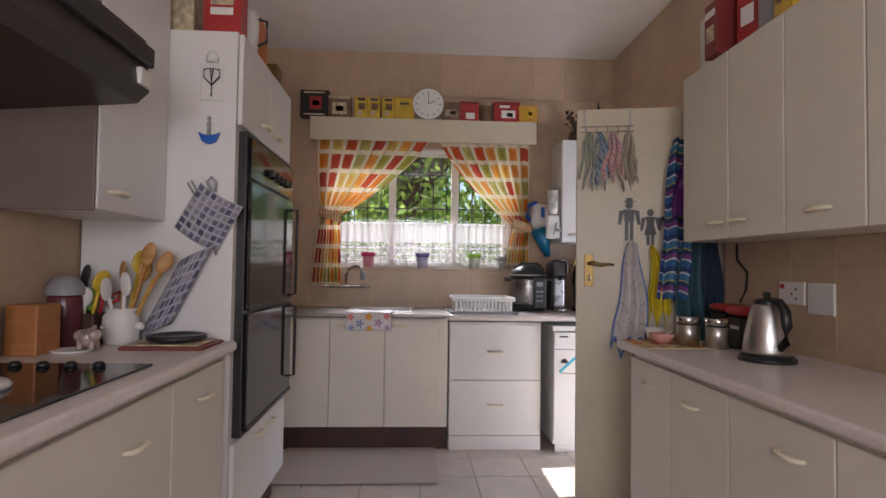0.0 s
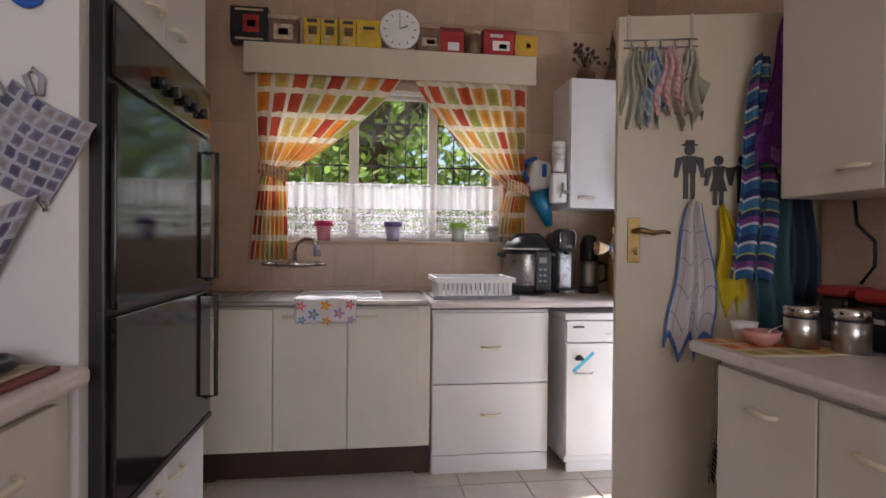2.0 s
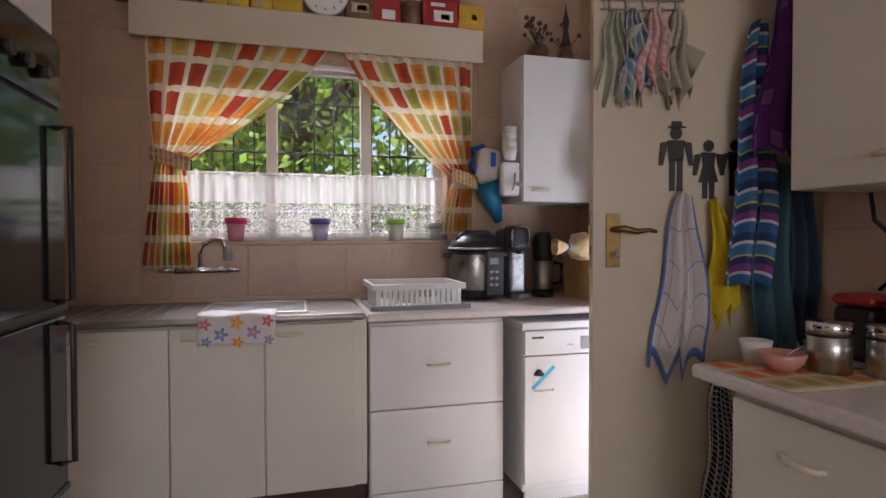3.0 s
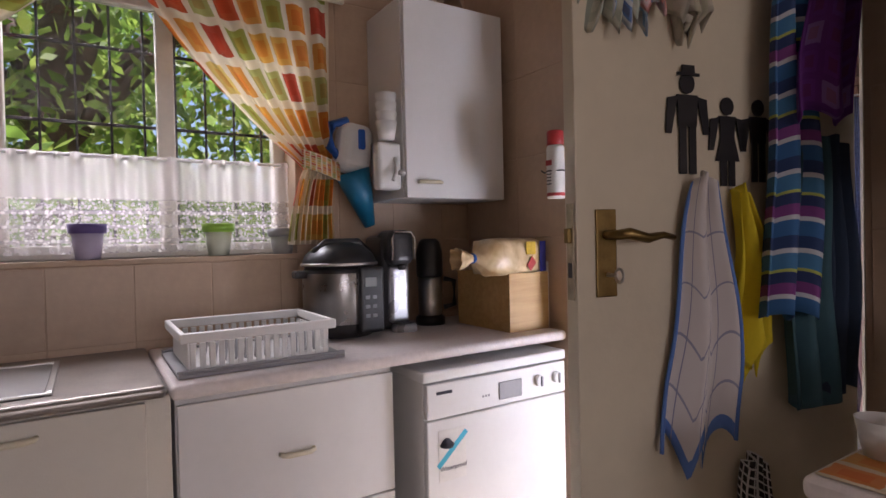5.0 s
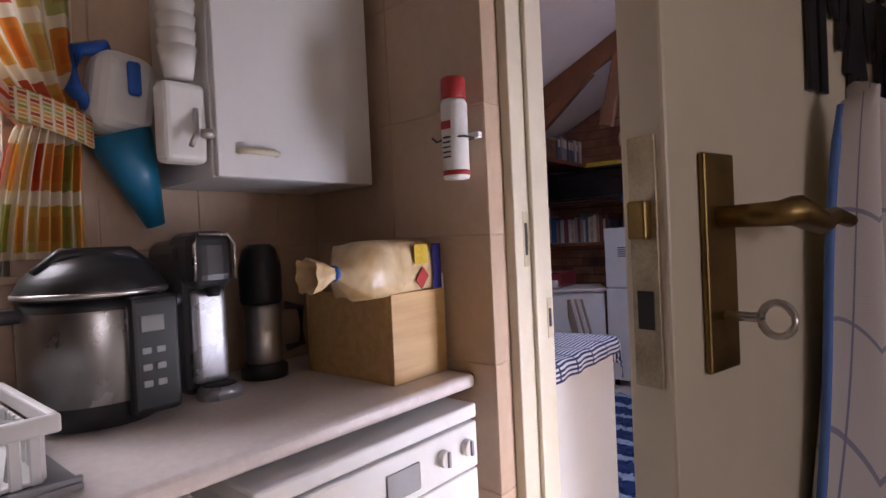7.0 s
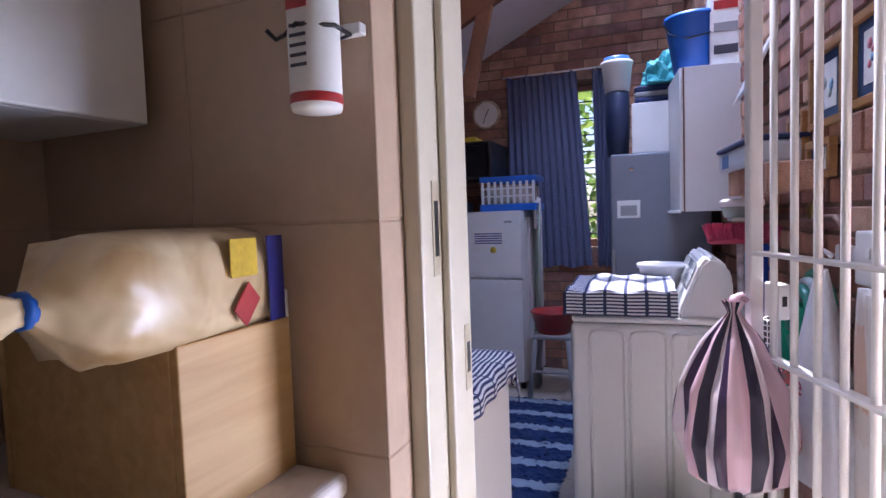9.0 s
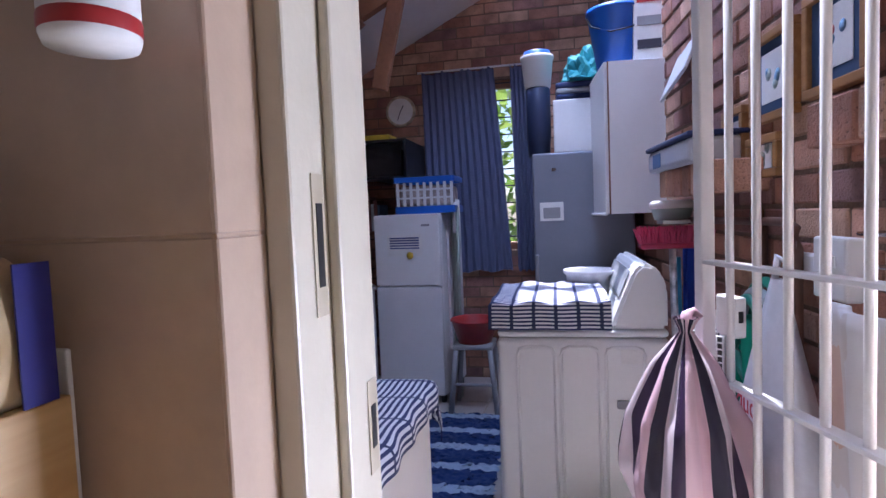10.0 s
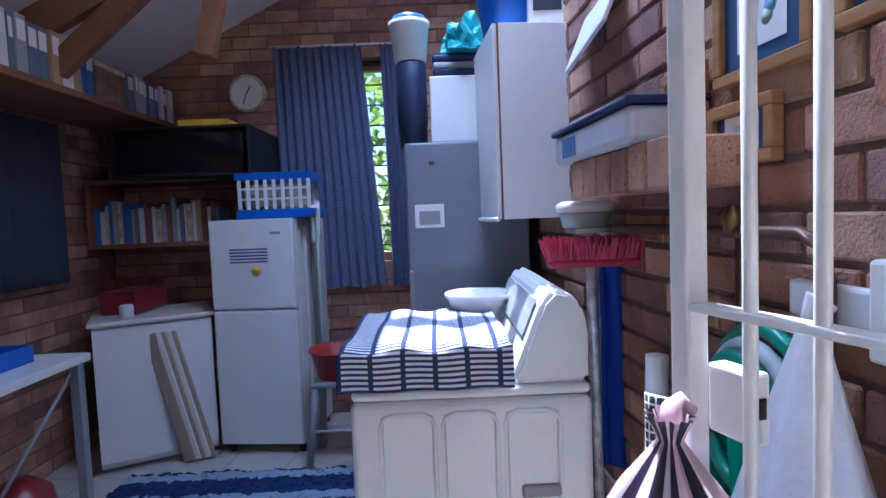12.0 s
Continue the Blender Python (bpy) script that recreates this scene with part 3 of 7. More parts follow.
rack = thing("dish_rack", (1.55, 5.53, 0.922), "white plastic dish drainer on a grey tray", "dish rack")
part("tray", multi(((-0.03, -0.03, 0.0), (0.44, 0.36, 0.012)), ((-0.03, -0.03, 0.012), (0.44, -0.02, 0.022)), ((-0.03, 0.35, 0.012), (0.44, 0.36, 0.022)), bevel=0.003), GREY, rack, "grey drip tray")
part("rim", multi(((-0.02, -0.015, 0.09), (0.42, 0.0, 0.118)), ((-0.02, 0.325, 0.09), (0.42, 0.34, 0.118)), ((-0.02, 0.001, 0.09), (-0.005, 0.324, 0.118)), ((0.405, 0.001, 0.09), (0.42, 0.324, 0.118)), bevel=0.004), PLASTICW, rack)
part("base", bx((0.0, 0.01, 0.014), (0.40, 0.315, 0.022), 0.003), PLASTICW, rack)
for k in range(16):
    x = 0.005 + 0.025 * k
    for y in (-0.004, 0.322):
        part("slat", bx((x, y, 0.018), (x + 0.016, y + 0.007, 0.089), 0.002, 1), PLASTICW, rack)
for k in range(12):
    y = 0.012 + 0.026 * k
    for x in (0.0, 0.397):
        part("slat", bx((x, y, 0.018), (x + 0.007, y + 0.017, 0.089), 0.002, 1), PLASTICW, rack)
for k in range(12):
    x = 0.04 + 0.029 * k
    part("plate_rib", tube([(x, 0.02, 0.03), (x + 0.03, 0.12, 0.085), (x - 0.01, 0.20, 0.085), (x + 0.02, 0.30, 0.03)], 0.006, 6), GREY, rack)

# ---- kitchen: appliances on the far worktop ----
# cooker band steel: the dark surroundings it mirrors are put into the colour
DARK_STEEL = plain("dark_reflection_steel", (0.27, 0.26, 0.255), 0.28)
DARK_STEEL.node_tree.nodes["Principled BSDF"].inputs["Metallic"].default_value = 1.0
pc = thing("pressure_cooker", (2.135, 5.89, 0.922), "black and steel electric pressure cooker", "pressure cooker")
pc.scale = (0.92, 0.92, 1.12)
part("pot_body", lathe([(0, 0.005), (0.13, 0.005), (0.145, 0.03), (0.148, 0.22), (0.14, 0.235), (0, 0.235)], 36), BLACK, pc)
part("steel_band", lathe([(0.149, 0.05), (0.1505, 0.055), (0.1505, 0.21), (0.149, 0.215)], 36), DARK_STEEL, pc)
part("lid_ring", lathe([(0.1495, 0.238), (0.1575, 0.240), (0.1575, 0.247), (0.1495, 0.249)], 36), STEEL, pc, "thin steel ring under the lid")
part("lid", lathe([(0, 0.318), (0.05, 0.316), (0.10, 0.302), (0.138, 0.275), (0.155, 0.245), (0.152, 0.236), (0, 0.236)], 36), BLACK, pc)
part("lid_handle", tube([(-0.12, -0.03, 0.28), (-0.07, -0.03, 0.315), (0.07, -0.03, 0.315), (0.12, -0.03, 0.28)], 0.014, 10), BLACK, pc)
ctl = part("control_panel", bx((0.015, -0.172, 0.02), (0.12, -0.12, 0.235), 0.012, 3), BLACK, pc)
part("display", bx((0.035, -0.1745, 0.17), (0.085, -0.171, 0.20), 0.002), plain("lcd_grey", (0.25, 0.26, 0.25), 0.3), ctl)
for k in range(6):
    part("button", bx((0.035 + 0.03 * (k % 2), -0.1745, 0.07 + 0.03 * (k // 2)), (0.055 + 0.03 * (k % 2), -0.171, 0.082 + 0.03 * (k // 2)), 0.002), GREY, ctl)
for x in (-0.165, 0.165):
    part("side_handle", bx((x - 0.03, -0.03, 0.20), (x + 0.03, 0.03, 0.225), 0.01, 3), BLACK, pc)

cm = thing("coffee_machine", (2.37, 5.905, 0.922), "slim dark grey capsule coffee machine with silver column", "coffee machine")
cm.scale = (1, 0.9, 0.98)
SILVERP, SMOKE = plain("silver_plastic", (0.34, 0.34, 0.35), 0.28, 0.5), plain("dark_grey_plastic", (0.055, 0.055, 0.06), 0.3)
part("body", bx((-0.062, -0.04, 0.0), (0.062, 0.17, 0.385), 0.032, 4), SMOKE, cm)
part("column", bx((-0.044, -0.066, 0.03), (0.044, -0.03, 0.262), 0.017, 4), SILVERP, cm, "silver front column")
hd_ = part("head", bx((-0.055, -0.105, 0.262), (0.055, 0.06, 0.405), 0.036, 4), SMOKE, cm)
part("head_ring", tube([(-0.05, -0.104, 0.285), (-0.05, -0.106, 0.37), (-0.036, -0.100, 0.395), (0.036, -0.100, 0.395), (0.05, -0.106, 0.37), (0.05, -0.104, 0.285)], 0.005, 8), CHROME, hd_)
part("nozzle", lathe([(0, 0), (0.014, 0), (0.02, 0.02), (0, 0.02)], 16, (0, -0.085, 0.245)), BLACK, hd_)
tray_ = part("drip_tray", lathe([(0, 0.03), (0.044, 0.03), (0.052, 0.022), (0.052, 0.0), (0, 0)], 24, (0, -0.095, 0)), SILVERP, cm)
part("grille", lathe([(0, 0.0315), (0.040, 0.0315), (0.040, 0.0305), (0, 0.0305)], 24, (0, -0.095, 0)), BLACK, tray_)

fl = thing("milk_frother", (2.545, 5.91, 0.922), "black and steel electric milk frother jug", "milk frother")
part("base", lathe([(0, 0.0), (0.062, 0.0), (0.062, 0.03), (0.05, 0.04), (0, 0.04)], 24), BLACK, fl)
part("jug", lathe([(0.045, 0.04), (0.05, 0.05), (0.05, 0.20), (0, 0.20)], 24), STEEL, fl)
part("lid", lathe([(0.052, 0.20), (0.056, 0.21), (0.056, 0.30), (0.045, 0.345), (0.03, 0.36), (0, 0.36)], 24), BLACK, fl)
part("handle", tube([(0.05, -0.03, 0.19), (0.09, -0.05, 0.18), (0.09, -0.05, 0.08), (0.05, -0.03, 0.07)], 0.011, 8), BLACK, fl)

bb = thing("bread_bin", (2.65, 5.51, 0.922), "pale varnished wooden bread box", "bread bin")
for nm, a, b in (("front", (0, 0, 0), (0.196, 0.014, 0.222)), ("back", (0, 0.33, 0), (0.196, 0.344, 0.222)), ("side", (0, 0.0145, 0), (0.014, 0.3295, 0.222)), ("side", (0.182, 0.0145, 0), (0.196, 0.3295, 0.222)), ("lid", (0.015, 0.015, 0.19), (0.181, 0.329, 0.204))):
    part(nm, bx(a, b, 0.002), PINE, bb)

BREADC, BAG = plain("bread_crust", (0.55, 0.36, 0.17), 0.8), None
m_, N_, L_, b_ = node_mat("clear_bread_bag", 0.32)
b_.inputs["Base Color"].default_value = (0.80, 0.66, 0.42, 1)
b_.inputs["Coat Weight"].default_value = 0.15
tc_ = N_.new("ShaderNodeTexCoord")
wv_ = N_.new("ShaderNodeTexNoise")
wv_.inputs["Scale"].default_value, wv_.inputs["Distortion"].default_value = 16, 0.4
L_.new(tc_.outputs["Object"], wv_.inputs["Vector"])
bp_ = N_.new("ShaderNodeBump")
bp_.inputs["Strength"].default_value, bp_.inputs["Distance"].default_value = 0.5, 0.01
L_.new(wv_.outputs["Fac"], bp_.inputs["Height"])
L_.new(bp_.outputs[0], b_.inputs["Normal"])
L_.new(ramp(N_, L_, wv_.outputs["Fac"], [(0.3, (0.50, 0.33, 0.15)), (0.65, (0.78, 0.62, 0.38))], False), b_.inputs["Base Color"])
BAG = m_
loaf = thing("bread_loaf", (2.838, 5.575, 1.205), "sliced brown bread in a tied plastic bag", "bread", rz=183)
bm = bmesh.new()
prof_ = [(0.0, 0.02), (0.012, 0.055), (0.03, 0.066), (0.20, 0.068), (0.27, 0.066), (0.30, 0.06), (0.325, 0.035), (0.345, 0.012), (0.36, 0.014), (0.40, 0.03), (0.43, 0.036)]
rings_ = []
for i, (d, r) in enumerate(prof_):
    rg = []
    for k in range(28):
        a = 2 * math.pi * k / 28
        sq = 1 / max(abs(math.cos(a)), abs(math.sin(a))) ** 0.55
        rr = r * sq * (1 + (0.10 if d > 0.29 else 0.02) * math.sin(a * (7 if d > 0.29 else 3) + i))
        rg.append(bm.verts.new((d, rr * math.cos(a) * 0.95, rr * math.sin(a))))
    rings_.append(rg)
for A, B in zip(rings_, rings_[1:]):
    for k in range(28):
        f = bm.faces.new((A[k], A[(k + 1) % 28], B[(k + 1) % 28], B[k]))
        f.smooth = True
bm.faces.new(rings_[0][::-1])
bmesh.ops.recalc_face_normals(bm, faces=bm.faces)
bag_ob = part("bag", bm, BAG, loaf)
part("tag_tie", lathe([(0.0, -0.006), (0.018, -0.006), (0.018, 0.006), (0, 0.006)], 12, (0, 0, 0)), BLUE, loaf, "blue bag tie")
loaf.children[-1].matrix_basis = pose(0.345, 0, 0, 0, 90, 0)
loaf.scale = (0.92, 1.06, 1.06)
part("label", bx((0.075, 0.0675, 0.008), (0.128, 0.0695, 0.054), 0.0005), YELLOW, loaf, "yellow price label")
part("red_badge", bx((-0.020, -0.001, -0.020), (0.020, 0.001, 0.020), 0.0005, m=pose(0.100, 0.0695, -0.026, 0, 45, 0) @ pose(0, 0, 0) @ Matrix.Diagonal((1.1, 1, 0.8, 1))), RED, loaf)
part("blue_end", bx((0.015, 0.067, -0.055), (0.05, 0.069, 0.055), 0.0005), plain("navy_print", (0.03, 0.03, 0.20), 0.3), loaf)
wcard = thing("white_board", (2.846, 5.52, 0.922), "thin white board leaning behind the bread", "board")
part("board", bx((0.006, 0, 0), (0.012, 0.07, 0.26), 0.002), PAPER, wcard)

# ---- kitchen: dishwasher details ----
dd = part("door", bx((2.215, 5.396, 0.10), (2.812, 5.419, 0.70), 0.005), WHITE, dish)
pn = part("control_panel", bx((2.215, 5.394, 0.705), (2.812, 5.419, 0.818), 0.005), WHITE, dish)
part("kick_plate", bx((2.235, 5.44, 0.0), (2.80, 5.46, 0.098), 0.003), WHITE, dish)
part("door_grip", bx((2.50, 5.390, 0.725), (2.60, 5.3935, 0.785), 0.003), GREY, pn)
for x in (2.68, 2.765):
    k_ = part("dial", tube([(x, 5.394, 0.765), (x, 5.376, 0.765)], 0.02, 18), WHITE, pn)
    part("dial_grip", bx((x - 0.004, 5.370, 0.747), (x + 0.004, 5.377, 0.783), 0.002), GREY, k_)
for k in range(3):
    part("mark", bx((2.43 + 0.012 * k, 5.3925, 0.745), (2.437 + 0.012 * k, 5.3938, 0.752), 0.0003), GREY, pn)
part("badge", bx((2.25, 5.3925, 0.782), (2.31, 5.3938, 0.792), 0.0003), INK, pn)
st = part("sticker", bx((2.255, 5.394, 0.50), (2.36, 5.3955, 0.665), 0.0004), PAPER, dish, "white sticker with blue slash")
part("slash", bx((-0.009, -0.001, -0.075), (0.009, 0.0, 0.075), 0.0002, m=pose(2.307, 5.3935, 0.60, 0, 48, 0)), plain("sky_blue_print", (0.05, 0.45, 0.65), 0.5), st)
part("dark_shape", lathe([(0, 0.0), (0.022, 0.002), (0.026, 0.01), (0.012, 0.026), (0, 0.03)], 12, (2.285, 5.3945, 0.61)), INK, st)
st.children[-1].scale = (1, 0.04, 1)
st.children[-1].location = (0, 5.3945 * 0.96 - 0.001, 0)


def text_on(words, m, size, material, parent, name="writing"):
    cu = bpy.data.curves.new(name, "FONT")
    cu.body, cu.size, cu.extrude = words, size, 0.0004
    tmp = new(name, cu)
    me = bpy.data.meshes.new_from_object(tmp.evaluated_get(bpy.context.evaluated_depsgraph_get()))
    bpy.data.objects.remove(tmp)
    me.materials.clear()
    me.materials.append(material)
    ob = new(name, me)
    ob.parent = parent
    ob.matrix_basis = m
    return ob


text_on("Waterproof", pose(2.258, 5.3932, 0.535, 90, 0, 0), 0.021, INK, st)

# ---- kitchen: window, curtains and sill ----
win = thing("window_1", (0, 0, 0), "white timber casement window with iron burglar bars", "window", kind="structure")
FRAMEW = mat("off_white_window_paint", (0.66, 0.62, 0.55), 0.45)
for a, b in (((WX0, 6.20, WZ0), (WX0 + 0.05, 6.25, WZ1)), ((WX1 - 0.05, 6.20, WZ0), (WX1, 6.25, WZ1)), ((WX0 + 0.05, 6.20, WZ0), (WX1 - 0.05, 6.25, WZ0 + 0.05)), ((WX0 + 0.05, 6.20, WZ1 - 0.05), (WX1 - 0.05, 6.25, WZ1)), ((1.05, 6.20, WZ0 + 0.05), (1.11, 6.25, WZ1 - 0.05)), ((1.56, 6.20, WZ0 + 0.05), (1.62, 6.25, WZ1 - 0.05))):
    part("frame", bx(a, b, 0.006), FRAMEW, win)
for k in range(13):
    x = WX0 + 0.06 + 0.108 * k
    part("bar", tube([(x, 6.28, WZ0 + 0.01), (x, 6.28, WZ1 - 0.01)], 0.005, 6), BLACKMET, win)
for z in (1.40, 1.72, 2.0):
    part("rail", bx((WX0, 6.276, z), (WX1, 6.284, z + 0.012), 0.002), BLACKMET, win)
GL = glass_mat("window_glass")
for x0, x1 in ((0.652, 1.048), (1.112, 1.558), (1.622, 1.978)):
    p_ = part("pane", bx((x0, 6.222, WZ0 + 0.052), (x1, 6.226, WZ1 - 0.052), 0), GL, win)
    p_.visible_shadow = False
part("sill", bx((WX0 - 0.02, YW - 0.012, WZ0 - 0.02), (WX1 + 0.02, 6.20, WZ0), 0.004), WALL, win)

PAL = [(0.55, 0.10, 0.03), (0.70, 0.26, 0.04), (0.36, 0.38, 0.08), (0.72, 0.40, 0.08), (0.48, 0.08, 0.04), (0.44, 0.44, 0.15), (0.68, 0.32, 0.07), (0.62, 0.48, 0.14)]
CURT1 = print_cloth("orange_print_curtain", 8.0, 8.0, PAL, (0.78, 0.70, 0.54), 0.0, 0.3)
CURT2 = print_cloth("orange_print_curtain_two", 7.5, 7.5, PAL, (0.78, 0.70, 0.54), 5.0, 0.3)


def lerp(a, b, k):
    return a + (b - a) * k


def curtain(name, outer, inner, tie, ztie, zbot, flare, material, flip):
    """A tied-back curtain: outer edge hangs, inner edge sweeps to the tie, tail flares below."""
    root = thing(name, (0, 0, 0), "orange, red and green print cotton curtain tied back", "curtain", group="kitchen curtains")

    def fn(u, v):
        z = 2.28 - v * (2.28 - zbot)
        top_k = (2.28 - z) / (2.28 - ztie)
        if z > ztie:
            k = top_k
            e = lerp(inner, tie[1], k ** 1.25 if k > 0 else 0) + (0.03 if not flip else -0.03) * math.sin(math.pi * min(1, max(0, k)))
            o = lerp(outer, tie[0], max(0, k) ** 3)
            sag = 0.0
        else:
            k = (ztie - z) / max(0.01, ztie - zbot)
            o, e = lerp(tie[0], flare[0], k ** 0.6), lerp(tie[1], flare[1], k ** 0.6)
        x = lerp(o, e, u)
        wid = abs(e - o)
        amp = min(0.03, 0.009 + 0.012 * (1 - min(1, wid / 0.9)))
        y = 6.02 + amp * math.sin(u * 2 * math.pi * 8.5 + 1.3 * math.sin(3 * v)) + 0.006 * math.sin(u * 41 + v * 5) - (0.03 * math.exp(-((z - ztie) / 0.1) ** 2))
        zz = z + 0.10 * u * math.sin(math.pi * min(1, max(0, top_k))) * (0.0)
        return (x, y, zz)

    part("cloth", sheet(fn, 110, 60, 0.0), material, root)
    part("tie_band", sheet(lambda u, v: (lerp(tie[0] - 0.015, tie[1] + 0.015, u) if tie[0] < tie[1] else lerp(tie[0] + 0.015, tie[1] - 0.015, u), 5.965 - 0.02 * math.sin(math.pi * u), ztie + 0.05 - 0.07 * v + (0.05 * (u - 0.5) * (1 if flip else -1))), 12, 4, 0.004), material, root)
    return root


curtain("curtain", 0.50, 1.39, (0.545, 0.685), 1.62, 1.10, (0.47, 0.70), CURT1, False)
curtain("curtain", 2.17, 1.44, (2.16, 2.04), 1.56, 1.27, (2.17, 1.98), CURT2, True)
rail_ = thing("curtain_rail", (0, 0, 0), "white curtain rail under the pelmet", "curtain rail")
part("rail", bx((0.47, 6.01, 2.285), (2.19, 6.03, 2.30), 0.003), WHITE, rail_)
part("blind_roll", bx((0.66, 6.10, 2.155), (1.98, 6.13, 2.185), 0.008), PLASTICW, rail_)

m_, N_, L_, b_ = node_mat("white_lace", 0.9)
b_.inputs["Base Color"].default_value = (0.82, 0.78, 0.76, 1)
tr_, tl_, ms_, m2_ = N_.new("ShaderNodeBsdfTransparent"), N_.new("ShaderNodeBsdfTranslucent"), N_.new("ShaderNodeMixShader"), N_.new("ShaderNodeMixShader")
tl_.inputs[0].default_value = (0.85, 0.80, 0.78, 1)
m2_.inputs[0].default_value = 0.6
L_.new(b_.outputs[0], m2_.inputs[1])
L_.new(tl_.outputs[0], m2_.inputs[2])
u_, v_ = uv_axes(N_, L_)
vo_ = N_.new("ShaderNodeTexVoronoi")
vo_.inputs["Scale"].default_value = 36
tcc_ = N_.new("ShaderNodeTexCoord")
mp_ = N_.new("ShaderNodeMapping")
mp_.inputs["Scale"].default_value = (3.2, 0.8, 1)
L_.new(tcc_.outputs["UV"], mp_.inputs[0])
L_.new(mp_.outputs[0], vo_.inputs["Vector"])
band = math_node(N_, L_, "LESS_THAN", math_node(N_, L_, "FRACT", math_node(N_, L_, "MULTIPLY", v_, 7.0)), 0.25)
low = math_node(N_, L_, "GREATER_THAN", v_, 0.45)
hole = math_node(N_, L_, "MULTIPLY", math_node(N_, L_, "GREATER_THAN", vo_.outputs["Distance"], 0.42), low)
dens = math_node(N_, L_, "SUBTRACT", math_node(N_, L_, "MULTIPLY_ADD", math_node(N_, L_, "MULTIPLY", band, low), 0.25, 0.60), math_node(N_, L_, "MULTIPLY", hole, 0.4))
L_.new(dens, ms_.inputs[0])
L_.new(tr_.outputs[0], ms_.inputs[1])
L_.new(m2_.outputs[0], ms_.inputs[2])
L_.new(ms_.outputs[0], N_["Material Output"].inputs[0])
lace = thing("lace_curtain", (0, 0, 0), "white lace half curtain on a rod across the window", "lace curtain")
part("lace", sheet(lambda u, v: (0.61 + 1.41 * u, 6.15 + 0.012 * math.sin(u * 150) + 0.008 * math.sin(u * 61), 1.60 - 0.345 * v), 260, 6), m_, lace)
part("rod", tube([(0.605, 6.15, 1.59), (2.025, 6.15, 1.59)], 0.006, 8), WHITE, lace)


def flower_pot(x, top, material, rim, label):
    r = thing("flower_pot", (x, 6.11, WZ0), label, "flower pot", group="pots on the window sill")
    part("pot", lathe([(0, 0), (0.036, 0), (0.048, top - 0.03), (0.043, top - 0.03), (0.033, 0.012), (0, 0.012)], 20), material, r)
    part("rim", lathe([(0.046, top - 0.032), (0.056, top - 0.030), (0.058, top), (0.050, top), (0.048, top - 0.028)], 20), rim, r)


flower_pot(0.90, 0.12, plain("faded_pink_plastic", (0.62, 0.25, 0.30), 0.4), plain("magenta_plastic", (0.5, 0.02, 0.12), 0.4), "small pink and magenta plastic flower pot")
flower_pot(1.33, 0.12, plain("lilac_plastic", (0.50, 0.45, 0.60), 0.4), plain("violet_plastic", (0.14, 0.10, 0.28), 0.4), "small lilac and violet plastic flower pot")
flower_pot(1.745, 0.12, plain("pale_green_plastic", (0.55, 0.58, 0.45), 0.4), GREEN, "small white and lime green plastic flower pot")
flower_pot(1.985, 0.10, plain("grey_pot_plastic", (0.4, 0.4, 0.38), 0.5), GREY, "small grey flower pot on the sill")

# ---- kitchen: tins on the pelmet ----
PZ = 2.392


def tin(x, w, h, d, material, label, lid=None, badge=None, y=6.01, name="tin_box", z=PZ, rz=0.0):
    w *= 1.14 if z == PZ else 1.0
    r = thing(name, (x, y, z), label, "tin", rz=rz, group="tins and boxes on high ledges")
    part("box", bx((-w / 2, -d / 2, 0), (w / 2, d / 2, h), 0.004), material, r)
    if lid:
        part("lid", bx((-w / 2 - 0.002, -d / 2 - 0.002, h - 0.02), (w / 2 + 0.002, d / 2 + 0.002, h + 0.004), 0.003), lid, r)
    for bw, bh, bu, bv, bmat in badge or ():
        part("print", bx((bu - bw / 2, -d / 2 - 0.0025, bv - bh / 2), (bu + bw / 2, -d / 2 - 0.0005, bv + bh / 2), 0.0005), bmat, r)
    return r


CREAMP = mat("cream_print", (0.52, 0.43, 0.29), 0.5, vary=0.5, scale=30)
tin(0.475, 0.19, 0.21, 0.07, BLACK, "black and red checked tin box", badge=[(0.09, 0.10, 0.01, 0.11, RED), (0.05, 0.04, 0.01, 0.11, CREAMP), (0.16, 0.012, 0, 0.19, CREAMP), (0.16, 0.012, 0, 0.02, CREAMP)])
tin(0.67, 0.15, 0.165, 0.08, BROWN, "brown picture tin with cream panel", lid=CREAMP, badge=[(0.11, 0.09, 0, 0.07, CREAMP), (0.06, 0.04, 0, 0.07, BROWN)])
for x in (0.835, 0.935, 1.045):
    tin(x, 0.085, 0.165, 0.08, YELLOW, "yellow spice tin with dark print", badge=[(0.05, 0.05, 0.005, 0.09, BROWN), (0.06, 0.02, 0, 0.145, INK), (0.03, 0.04, -0.01, 0.04, CREAMP)])
tin(1.17, 0.13, 0.165, 0.08, YELLOW, "wide yellow spice tin with lid", lid=YELLOW, badge=[(0.07, 0.018, 0, 0.12, INK)])
tin(1.535, 0.13, 0.14, 0.08, BROWN, "dark brown printed tea tin", lid=BROWN, badge=[(0.09, 0.05, 0, 0.06, CREAMP), (0.05, 0.03, 0.01, 0.06, RED)])
tin(1.675, 0.13, 0.15, 0.08, RED, "red tin with white print", lid=plain("dark_red_lid", (0.20, 0.02, 0.03), 0.3), badge=[(0.07, 0.05, 0.01, 0.04, PAPER)])
r_ = thing("coffee_jar", (1.81, 6.01, PZ), "brown round jar with pale label", "jar", group="tins and boxes on high ledges")
part("jar", lathe([(0, 0), (0.05, 0), (0.05, 0.12), (0.045, 0.125), (0, 0.125)], 24), BROWN, r_)
part("lid", lathe([(0.048, 0.126), (0.05, 0.145), (0, 0.147)], 24), CREAMP, r_)
